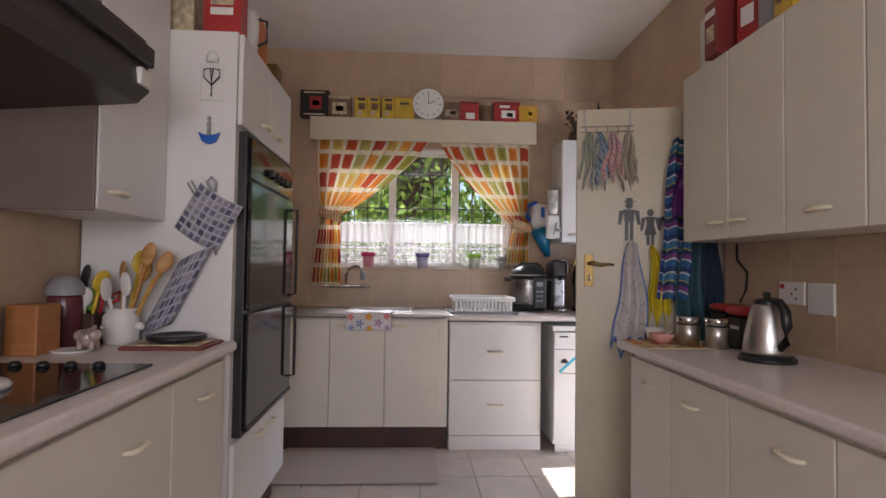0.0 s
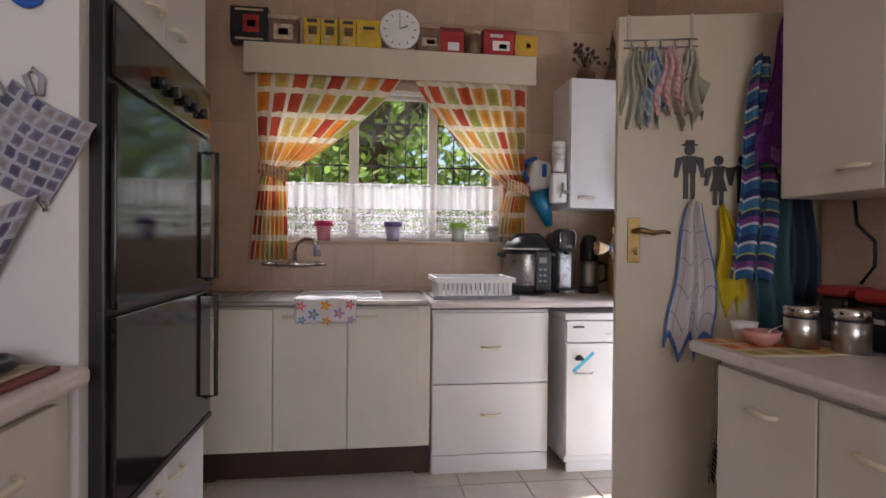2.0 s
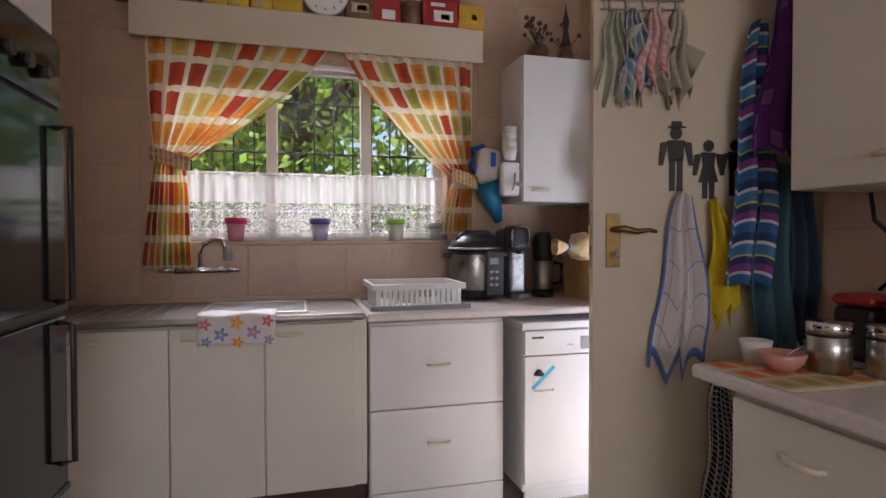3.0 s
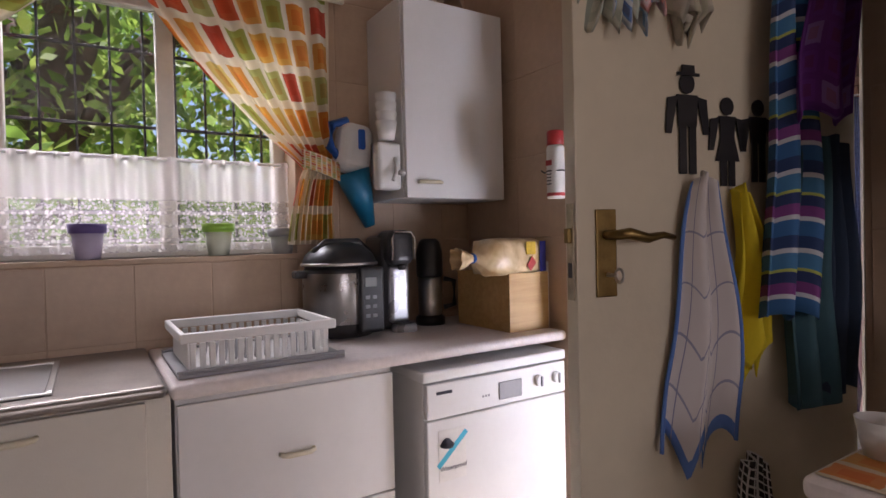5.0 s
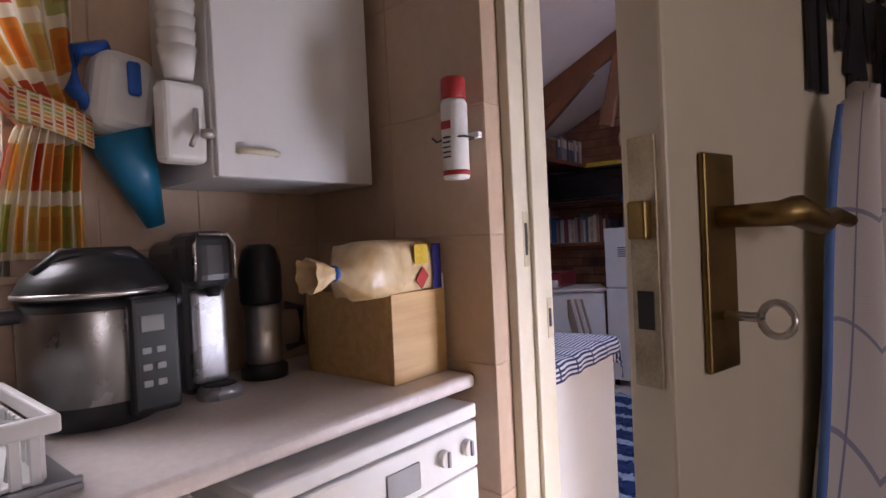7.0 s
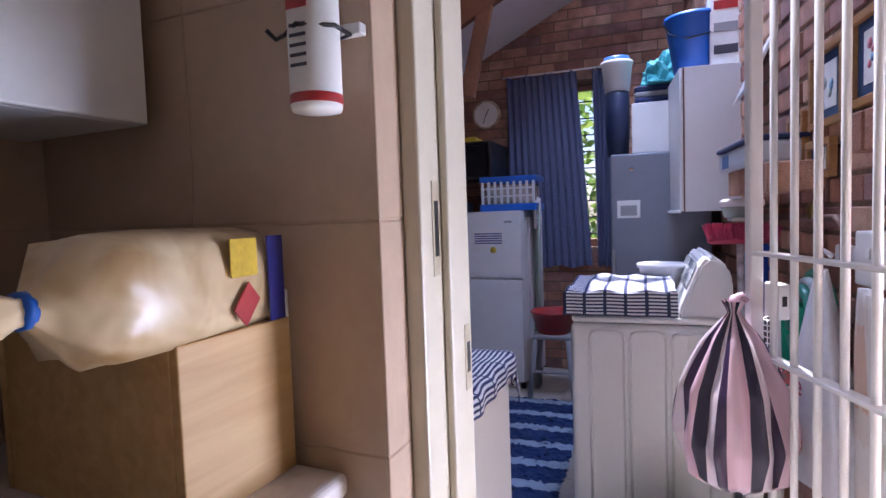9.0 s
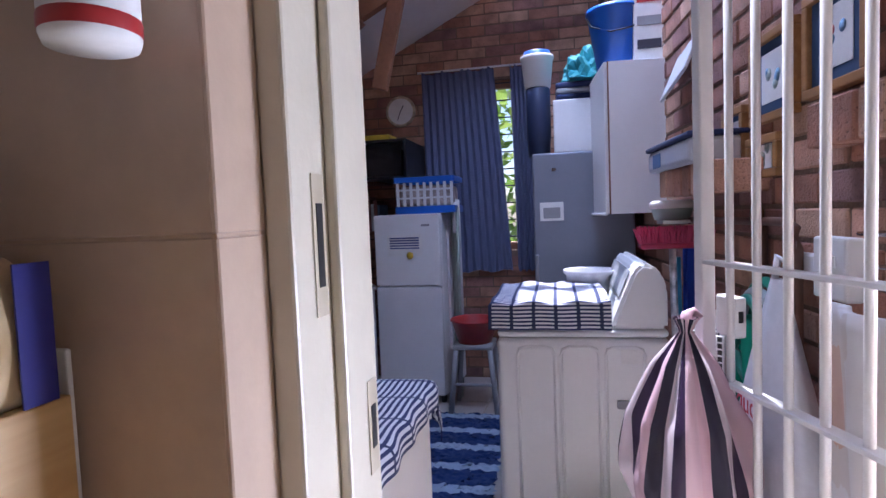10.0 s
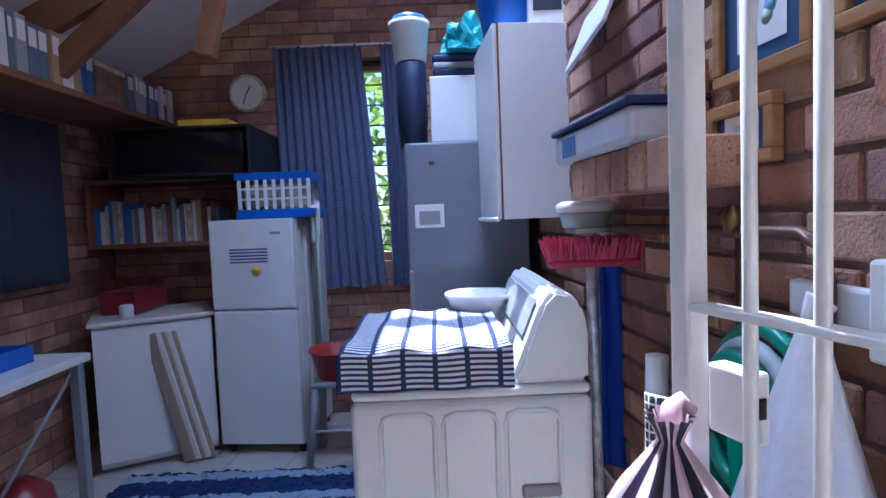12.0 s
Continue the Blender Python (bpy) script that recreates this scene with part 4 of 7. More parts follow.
tin(1.975, 0.18, 0.155, 0.08, RED, "red biscuit tin with white picture", lid=plain("maroon_lid", (0.28, 0.02, 0.03), 0.3), badge=[(0.11, 0.06, 0.01, 0.06, PAPER), (0.05, 0.03, 0.02, 0.055, INK), (0.08, 0.02, -0.02, 0.12, PAPER)])
tin(2.14, 0.14, 0.135, 0.08, plain("orange_tin", (0.62, 0.32, 0.05), 0.4), "orange and yellow round-edged tin", badge=[(0.09, 0.07, 0, 0.07, YELLOW), (0.03, 0.03, 0.02, 0.07, RED)])
ck = thing("wall_clock", (1.355, 5.985, PZ), "round white clock standing on the pelmet", "clock")
part("case", lathe([(0, 0), (0.118, 0), (0.123, 0.012), (0.118, 0.024), (0.108, 0.02), (0, 0.02)], 40), WHITE, ck)
part("face", lathe([(0, 0.0215), (0.106, 0.0215)], 40), PAPER, ck)
for k in range(12):
    a = math.pi * k / 6
    part("hour_mark", bx((-0.003, 0.085, 0.022), (0.003, 0.098, 0.0232), 0.0003, m=pose(0, 0, 0, 0, 0, -30 * k)), INK, ck)
part("hour_hand", bx((-0.003, 0, 0.0235), (0.003, 0.055, 0.0245), 0.0003, m=pose(0, 0, 0, 0, 0, -65)), INK, ck)
part("minute_hand", bx((-0.002, 0, 0.025), (0.002, 0.08, 0.026), 0.0003, m=pose(0, 0, 0, 0, 0, 0)), INK, ck)
for o in ck.children:
    o.matrix_basis = pose(0, 0, 0.123, 90, 0, 0)

# ---- kitchen: things on the door ----
part("lock_plate", bx((0.709, 0.0005, 1.145), (0.757, 0.006, 1.322), 0.002), BRASS, door)
part("lever", tube([(0.734, 0.005, 1.27), (0.734, 0.05, 1.27), (0.717, 0.055, 1.272), (0.672, 0.055, 1.262), (0.632, 0.052, 1.268), (0.607, 0.055, 1.262)], [0.009, 0.010, 0.012, 0.010, 0.007, 0.006], 10), BRASS, door, "curved brass lever handle")
kk = part("key", tube([(0.732, 0.006, 1.19), (0.732, 0.035, 1.19)], 0.004, 8), STEEL, door)
part("key_bow", tube([(0.732 + 0.002, 0.034 + 0.012 - 0.012 * math.cos(a), 1.19 + 0.013 * math.sin(a)) for a in [i * math.pi / 8 for i in range(17)]], 0.003, 6), STEEL, kk)
part("edge_plate", bx((0.7995, -0.032, 1.14), (0.8025, -0.008, 1.335), 0.0008), mat("worn_steel_plate", (0.40, 0.34, 0.24), 0.45, 0.9, vary=0.35, scale=40), door)
part("latch", bx((0.8025, -0.028, 1.255), (0.812, -0.012, 1.285), 0.002), BRASS, door)
part("deadbolt", bx((0.8025, -0.027, 1.185), (0.8032, -0.013, 1.215), 0), BLACK, door)

WIRE = mat("grey_wire", (0.45, 0.43, 0.40), 0.4, 0.6)
hr = thing("over_door_rack", (2.93, 4.505, 0.0), "grey wire over-door hook rack with cloths", "hook rack", rz=167.2)
for x in (0.52, 0.76):
    part("strap", bx((x - 0.006, 0.002, 2.0), (x + 0.006, 0.005, 2.131), 0.0008), WIRE, hr)
    part("top_hook", bx((x - 0.006, -0.044, 2.1285), (x + 0.006, 0.004, 2.1315), 0.0005), WIRE, hr)
for z in (2.03, 2.00):
    part("wire", tube([(0.50, 0.008, z), (0.78, 0.008, z)], 0.003, 6), WIRE, hr)
for k in range(5):
    part("hook", tube([(0.53 + 0.055 * k, 0.008, 2.03), (0.53 + 0.055 * k, 0.012, 1.99), (0.53 + 0.055 * k, 0.03, 1.985), (0.53 + 0.055 * k, 0.032, 2.0)], 0.0025, 6), WIRE, hr)


def cloth_hang(name, x, ztop, drop, wtop, wbot, material, label, lean=0.0, out=0.025, ragged=0.08, ph=0.0, folds=3.0, fade=0.04):
    """A cloth hung from one point on the door: narrow at the hook, spreading and folded below."""
    r = thing(name, (2.93, 4.505, 0.0), label, name.replace("_", " "), rz=167.2, group="cloths on the door")

    def fn(u, v):
        w = lerp(wtop, wbot, min(1, v * 1.35) ** 0.8)
        c = (u - 0.5)
        tip = ragged * (abs(math.sin(u * math.pi * 2.5 + ph)) - 0.5) * v
        return (x + 0.025 + lean * v + c * w + 0.01 * math.sin(7 * v + ph), out + 0.018 + (0.014 + 0.012 * v) * math.sin(u * folds * 2 * math.pi + ph + 1.2 * v) - 0.010 * v, ztop - drop * v + tip - 0.05 * abs(c) * (1 - v))

    part("cloth", sheet(fn, 36, 24, 0.004), material, r)
    return r


m1 = stripe_cloth("green_check_cloth", [(0, (0.45, 0.47, 0.38)), (0.5, (0.55, 0.55, 0.45))], 8, cross=(9, 0.25, (0.38, 0.42, 0.36)))
m2 = print_cloth("blue_flower_cloth", 5, 8, [(0.12, 0.20, 0.42), (0.25, 0.40, 0.60), (0.45, 0.55, 0.65)], (0.55, 0.58, 0.60), 1.0, 0)
m3 = print_cloth("pink_dot_cloth", 6, 9, [(0.60, 0.32, 0.34), (0.66, 0.42, 0.44)], (0.62, 0.50, 0.50), 2.0, 0)
m4 = stripe_cloth("olive_check_cloth", [(0, (0.46, 0.42, 0.34)), (0.6, (0.40, 0.37, 0.30))], 9, cross=(10, 0.3, (0.42, 0.40, 0.30)))
cloth_hang("dish_cloth", 0.705, 2.0, 0.29, 0.03, 0.12, m1, "faded green checked dish cloth on a hook", ph=0.3, out=0.008)
cloth_hang("dish_cloth", 0.645, 2.0, 0.29, 0.03, 0.11, m2, "blue flowered dish cloth on a hook", ph=1.2, out=0.012)
cloth_hang("dish_cloth", 0.58, 2.0, 0.25, 0.03, 0.12, m3, "pink dotted dish cloth on a hook", ph=2.2, out=0.016)
cloth_hang("dish_cloth", 0.51, 2.0, 0.30, 0.03, 0.11, m4, "olive checked dish cloth on a hook", ph=3.4, out=0.008)


def flat_shape(pts, y, t, bm):
    a = [bm.verts.new((px, y, pz)) for px, pz in pts]
    b = [bm.verts.new((px, y + t, pz)) for px, pz in pts]
    n = len(pts)
    bm.faces.new(a)
    bm.faces.new(b[::-1])
    for i in range(n):
        bm.faces.new((a[i], b[i], b[(i + 1) % n], a[(i + 1) % n]))


def figure_hook(x, h, z0, skirt, hat, label):
    """A flat black cut-out figure that serves as a coat hook."""
    x += 0.028
    bm = bmesh.new()
    s_ = h / 0.225
    w = 0.052 * s_
    for k in (-1, 1):
        flat_shape([(x + k * 0.004 * s_, z0), (x + k * 0.022 * s_, z0), (x + k * 0.022 * s_, z0 + 0.11 * s_), (x + k * 0.004 * s_, z0 + 0.11 * s_)], 0.003, 0.004, bm)
        flat_shape([(x + k * 0.026 * s_, z0 + 0.165 * s_), (x + k * w, z0 + 0.16 * s_), (x + k * (w + 0.006 * s_), z0 + 0.085 * s_), (x + k * (w - 0.008 * s_), z0 + 0.085 * s_), (x + k * 0.03 * s_, z0 + 0.145 * s_)], 0.003, 0.004, bm)
    if skirt:
        flat_shape([(x - 0.036 * s_, z0 + 0.06 * s_), (x + 0.036 * s_, z0 + 0.06 * s_), (x + 0.02 * s_, z0 + 0.12 * s_), (x + 0.026 * s_, z0 + 0.168 * s_), (x - 0.026 * s_, z0 + 0.168 * s_), (x - 0.02 * s_, z0 + 0.12 * s_)], 0.003, 0.004, bm)
    else:
        flat_shape([(x - 0.024 * s_, z0 + 0.10 * s_), (x + 0.024 * s_, z0 + 0.10 * s_), (x + 0.028 * s_, z0 + 0.168 * s_), (x - 0.028 * s_, z0 + 0.168 * s_)], 0.003, 0.004, bm)
    flat_shape([(x + 0.02 * s_ * math.cos(a), z0 + 0.192 * s_ + 0.022 * s_ * math.sin(a)) for a in [i * math.pi / 6 for i in range(12)]], 0.003, 0.004, bm)
    if hat:
        flat_shape([(x - 0.03 * s_, z0 + 0.208 * s_), (x + 0.03 * s_, z0 + 0.208 * s_), (x + 0.03 * s_, z0 + 0.214 * s_), (x - 0.03 * s_, z0 + 0.214 * s_)], 0.0075, 0.003, bm)
        flat_shape([(x - 0.018 * s_, z0 + 0.21 * s_), (x + 0.018 * s_, z0 + 0.21 * s_), (x + 0.016 * s_, z0 + 0.23 * s_), (x - 0.016 * s_, z0 + 0.23 * s_)], 0.0075, 0.003, bm)
    bmesh.ops.recalc_face_normals(bm, faces=bm.faces)
    r = tagged(part("figure_hook", bm, BLACKMET), label, "hook", "cut-out hooks on the door")
    r.matrix_world = pose(2.93, 4.505, 0, 0, 0, 167.2)


PETALS = [plain("pink_petal", (0.70, 0.16, 0.28), 0.85), plain("blue_petal", (0.16, 0.30, 0.62), 0.85), plain("orange_petal", (0.78, 0.34, 0.06), 0.85), plain("lilac_petal", (0.42, 0.26, 0.58), 0.85)]
SEEDS = plain("yellow_flower_heart", (0.78, 0.56, 0.06), 0.85)
for k, (fx, fz_, fr_) in enumerate(((0.845, 0.905, 0.026), (0.905, 0.862, 0.030), (0.965, 0.908, 0.028), (1.03, 0.868, 0.030), (1.085, 0.912, 0.026), (0.85, 0.835, 0.022), (0.97, 0.830, 0.024), (1.09, 0.835, 0.022))):
    bm = bmesh.new()
    flat_shape([(fx + fr_ * (0.72 + 0.28 * math.cos(5 * a)) * math.cos(a), fz_ + fr_ * (0.72 + 0.28 * math.cos(5 * a)) * math.sin(a)) for a in [i * math.pi / 20 for i in range(40)]], 5.4105, 0.001, bm)
    fl0 = part("printed_flower", bm, PETALS[k % 4], tt)
    bm = bmesh.new()
    flat_shape([(fx + fr_ * 0.25 * math.cos(a), fz_ + fr_ * 0.25 * math.sin(a)) for a in [i * math.pi / 6 for i in range(12)]], 5.4095, 0.001, bm)
    part("flower_heart", bm, SEEDS, fl0)
figure_hook(0.495, 0.225, 1.405, False, True, "black metal cut-out figure hook with a hat")
figure_hook(0.385, 0.205, 1.38, True, False, "black metal cut-out figure hook with a skirt")
figure_hook(0.295, 0.195, 1.39, False, False, "small black metal cut-out figure hook")
CHECK = stripe_cloth("white_towel_blue_edge", [(0, (0.62, 0.58, 0.57)), (0.2, (0.3, 0.3, 0.4)), (0.21, (0.62, 0.58, 0.57)), (0.4, (0.3, 0.3, 0.4)), (0.41, (0.62, 0.58, 0.57)), (0.6, (0.3, 0.3, 0.4)), (0.61, (0.62, 0.58, 0.57)), (0.8, (0.3, 0.3, 0.4)), (0.81, (0.62, 0.58, 0.57)), (0.94, (0.10, 0.20, 0.50))], 1, cross=(5, 0.04, (0.25, 0.25, 0.36)))
cloth_hang("tea_towel", 0.48, 1.41, 0.60, 0.035, 0.165, CHECK, "white checked tea towel with blue border", out=0.02, ragged=0.10, ph=0.9, folds=1.6, lean=0.02)
TOWEL_BLUE = plain("blue_towel_hem", (0.10, 0.20, 0.50), 0.9)
towel_ = [o for o in bpy.data.objects if o.name.startswith("tea_towel") and o.get("label", "").startswith("white checked")][0]


def hem_point(edge, v):
    """A point on one long edge of the tea towel, by the same folds as its cloth."""
    w = lerp(0.035, 0.165, min(1, v * 1.35) ** 0.8)
    c = edge - 0.5
    tip = 0.10 * (abs(math.sin(edge * math.pi * 2.5 + 0.9)) - 0.5) * v
    return (0.505 + 0.02 * v + c * w + 0.01 * math.sin(7 * v + 0.9), 0.038 + (0.014 + 0.012 * v) * math.sin(edge * 1.6 * 2 * math.pi + 0.9 + 1.2 * v) - 0.010 * v + 0.003, 1.41 - 0.60 * v + tip - 0.05 * abs(c) * (1 - v))


for edge in (0.0, 1.0):
    part("blue_hem", tube([hem_point(edge, k / 16) for k in range(17)], 0.0045, 6), TOWEL_BLUE, towel_, "blue stitched hem")
cloth_hang("yellow_cloth", 0.372, 1.385, 0.40, 0.02, 0.13, plain("yellow_microfibre", (0.66, 0.52, 0.02), 0.95), "bright yellow cleaning cloth on a hook", out=0.014, ragged=0.10, ph=1.9, folds=2.0, lean=-0.03)
STR = stripe_cloth("blue_striped_towel", [(0, (0.03, 0.06, 0.16)), (0.16, (0.60, 0.62, 0.66)), (0.22, (0.06, 0.20, 0.38)), (0.42, (0.45, 0.50, 0.12)), (0.46, (0.03, 0.05, 0.14)), (0.6, (0.22, 0.06, 0.24)), (0.74, (0.60, 0.62, 0.66)), (0.8, (0.04, 0.14, 0.33))], 5)
PURP = print_cloth("purple_print_bag", 6, 9, [(0.11, 0.02, 0.19), (0.12, 0.02, 0.20), (0.12, 0.03, 0.22), (0.2, 0.1, 0.3)], (0.10, 0.015, 0.17), 4.0, 0)
cloth_hang("striped_towel", 0.26, 1.95, 0.86, 0.05, 0.15, STR, "blue and purple striped towel hanging behind the door hooks", out=0.05, ragged=0.02, ph=0.2, folds=2.0, lean=0.03)
cloth_hang("purple_bag", 0.185, 2.08, 0.56, 0.04, 0.16, PURP, "purple printed cloth bag hanging", out=0.10, ragged=0.03, ph=2.0, folds=1.5, lean=0.03)
DEEP = plain("teal_grey_cloth", (0.05, 0.12, 0.15), 0.95)
cloth_hang("apron", 0.19, 1.50, 0.62, 0.10, 0.16, DEEP, "dark teal apron hanging beside the worktop", out=0.03, ragged=0.02, ph=4.0, folds=2.5)
cloth_hang("apron", 0.10, 1.50, 0.60, 0.08, 0.12, plain("dark_blue_cloth", (0.03, 0.05, 0.09), 0.95), "dark blue apron hanging beside the worktop", out=0.02, ragged=0.02, ph=1.0, folds=2.5)
SPOT = print_cloth("black_spotted_cloth", 14, 26, [(0.02, 0.02, 0.02), (0.03, 0.03, 0.03)], (0.66, 0.64, 0.62), 0.0, 0)
cloth_hang("spotted_bag", 0.36, 0.80, 0.50, 0.05, 0.13, SPOT, "white cloth bag with black spots on the door", out=0.03, ragged=0.05, ph=1.0)

# ---- kitchen: right worktop ----
RZ = 0.908
ke = thing("electric_kettle", (2.60, 3.72, RZ), "brushed steel electric kettle on a black base", "kettle", rz=-90)
part("base", lathe([(0, 0), (0.10, 0), (0.10, 0.012), (0.085, 0.024), (0, 0.024)], 32), BLACK, ke)
part("body", lathe([(0, 0.026), (0.082, 0.026), (0.084, 0.04), (0.077, 0.10), (0.062, 0.17), (0.05, 0.21), (0.045, 0.215), (0, 0.215)], 36), STEEL, ke)
part("lid", lathe([(0.046, 0.215), (0.046, 0.228), (0.03, 0.236), (0.012, 0.238), (0.014, 0.256), (0.008, 0.262), (0, 0.262)], 24), BLACK, ke)
part("handle", tube([(0.035, 0, 0.23), (0.075, 0, 0.225), (0.105, 0, 0.195), (0.115, 0, 0.14), (0.105, 0, 0.08), (0.07, 0, 0.05)], [0.014, 0.016, 0.018, 0.018, 0.016, 0.012], 12), BLACK, ke)
part("spout", tube([(-0.055, 0, 0.165), (-0.082, 0, 0.195)], [0.022, 0.012], 12), STEEL, ke)


def canister(x, y, h, r):
    c = thing("steel_canister", (x, y, RZ + 0.004), "brushed steel storage canister with lid", "canister", group="canisters")
    part("body", lathe([(0, 0), (r, 0), (r, h - 0.03), (r - 0.004, h - 0.028), (0, h - 0.028)], 28), STEEL, c)
    part("lid", lathe([(r - 0.003, h - 0.027), (r + 0.002, h - 0.025), (r + 0.002, h), (r - 0.005, h + 0.004), (0, h + 0.004)], 28), CHROME, c)
    part("band", lathe([(r + 0.0005, h - 0.034), (r + 0.002, h - 0.032), (r + 0.002, h - 0.029), (r + 0.0005, h - 0.027)], 28), BLACK, c)


canister(2.50, 4.13, 0.125, 0.05)
canister(2.585, 4.04, 0.125, 0.05)
mats = print_cloth("square_print_mat", 5, 3, [(0.50, 0.10, 0.04), (0.62, 0.22, 0.06), (0.45, 0.42, 0.15), (0.60, 0.30, 0.08)], (0.62, 0.52, 0.36), 7.0, 0)
pm = thing("place_mat", (0, 0, 0), "orange and cream square-print place mat", "place mat")
part("mat", sheet(lambda u, v: (2.25 + 0.36 * u, 4.30 - 0.30 * v, RZ + 0.0035 + 0.0008 * math.sin(9 * u + 7 * v)), 12, 8, 0.002), mats, pm)
bo = thing("sugar_bowl", (2.395, 4.17, RZ + 0.004), "pink ceramic bowl with a spoon", "bowl")
part("bowl", lathe([(0, 0), (0.028, 0), (0.05, 0.022), (0.057, 0.045), (0.053, 0.047), (0.046, 0.025), (0, 0.008)], 24), PINK, bo)
part("spoon", tube([(0.0, 0, 0.02), (0.03, 0.0, 0.045), (0.085, -0.02, 0.075)], 0.003, 6), CHROME, bo)
b2 = thing("white_cup", (2.405, 4.265, RZ + 0.004), "small white ceramic tea cup", "cup")
part("cup", lathe([(0, 0), (0.03, 0), (0.042, 0.06), (0.039, 0.06), (0.028, 0.006), (0, 0.006)], 20), PLASTICW, b2)
ct = thing("coffee_tin", (2.74, 4.22, RZ), "black coffee tin with red lid", "tin")
part("tin", bx((-0.06, -0.06, 0), (0.06, 0.06, 0.15), 0.02, 3), BLACK, ct)
part("lid", bx((-0.064, -0.064, 0.151), (0.064, 0.064, 0.185), 0.02, 3), RED, ct)
ct2 = thing("coffee_tin", (2.73, 4.05, RZ), "black coffee tin with red lid and pale print", "tin")
part("tin", bx((-0.065, -0.07, 0), (0.065, 0.07, 0.14), 0.02, 3), BLACK, ct2)
part("lid", bx((-0.068, -0.073, 0.141), (0.068, 0.073, 0.185), 0.02, 3), RED, ct2)
part("print_bar", bx((-0.0665, -0.04, 0.085), (-0.0652, 0.04, 0.1), 0.0003), PAPER, ct2)
pp = thing("spice_jar", (2.70, 3.93, RZ), "small glass jar with brown contents", "jar")
part("jar", lathe([(0, 0), (0.03, 0), (0.03, 0.07), (0.02, 0.08), (0.02, 0.09), (0, 0.09)], 18), BROWN, pp)
so = thing("wall_socket", (0, 0.14, -0.01), "white double wall socket with red neon switch", "socket")
part("plate", bx((XR - 0.012, 3.72, 1.12), (XR - 0.001, 3.88, 1.215), 0.003), PLASTICW, so)
part("plate", bx((XR - 0.012, 3.56, 1.09), (XR - 0.001, 3.70, 1.215), 0.003), PLASTICW, so)
nl = part("switch", bx((XR - 0.016, 3.84, 1.185), (XR - 0.0125, 3.865, 1.205), 0.001), RED, so, "red neon rocker switch")
for k in range(3):
    part("pin_hole", bx((XR - 0.0128, 3.765 + 0.025 * (k % 2), 1.14 + 0.02 * k), (XR - 0.0122, 3.775 + 0.025 * (k % 2), 1.15 + 0.02 * k), 0), BLACK, so)
cab_ = thing("cable", (0, 0, 0), "black appliance cables hanging on the wall", "cable")
part("cable", tube([(XR - 0.05, 4.27, 1.38), (XR - 0.06, 4.25, 1.30), (XR - 0.04, 4.20, 1.24), (XR - 0.06, 4.18, 1.16), (XR - 0.05, 4.24, 1.10)], 0.006, 6), BLACK, cab_)

# boxes on the right wall cupboards
UZ = 2.192
PURP2 = plain("dark_red_box", (0.20, 0.03, 0.03), 0.45)
tin(2.70, 0.15, 0.26, 0.12, PLASTICW, "white and plum paper packet", y=4.20, z=UZ, name="carton", badge=[(0.15, 0.10, 0, 0.05, PURP2)])
tin(2.63, 0.10, 0.24, 0.16, PURP2, "dark red rice carton with pale print", y=4.03, z=UZ, name="carton", rz=-90, badge=[(0.06, 0.07, 0, 0.10, CREAMP), (0.08, 0.03, 0, 0.19, PAPER)])
tin(2.68, 0.12, 0.30, 0.12, RED, "tall dark red rice carton", y=3.88, z=UZ, name="carton", badge=[(0.07, 0.08, 0, 0.12, PAPER)], rz=-80)
tin(2.66, 0.10, 0.30, 0.10, GREY, "tall silver foil food packet", y=3.73, z=UZ, name="packet", rz=-85)
tin(2.64, 0.12, 0.22, 0.10, YELLOW, "small yellow and brown carton", y=3.60, z=UZ, name="carton", rz=-95, badge=[(0.07, 0.10, 0, 0.10, BROWN)])
# boxes on the oven housing
tin(0.47, 0.15, 0.27, 0.09, RED, "red tea carton with pale emblem", y=3.96, z=2.172, name="tea_carton", badge=[(0.09, 0.05, 0, 0.14, CREAMP), (0.10, 0.04, 0, 0.23, YELLOW), (0.09, 0.03, 0, 0.09, PAPER)])
tin(0.10, 0.18, 0.30, 0.14, BROWN, "plain brown cardboard food carton", y=4.00, z=2.172, name="carton")
tin(0.28, 0.15, 0.16, 0.12, CREAMP, "pale cream woven basket box", y=3.99, z=2.172, name="carton")
tin(0.50, 0.06, 0.22, 0.16, plain("orange_card", (0.55, 0.16, 0.04), 0.5), "orange and red food carton", y=4.30, z=2.172, name="carton")
jb = thing("plastic_jug", (0.50, 4.14, 2.172), "white plastic jug with black handle", "jug")
part("jug", lathe([(0, 0), (0.05, 0), (0.055, 0.18), (0.05, 0.18), (0.046, 0.01), (0, 0.01)], 20), PLASTICW, jb)
part("handle", tube([(0.05, 0, 0.16), (0.09, 0, 0.15), (0.09, 0, 0.06), (0.052, 0, 0.04)], 0.007, 8), BLACK, jb)
tin(0.49, 0.08, 0.12, 0.10, BRASS, "small round brass-coloured tin box", y=4.62, z=2.172, name="tin_box")
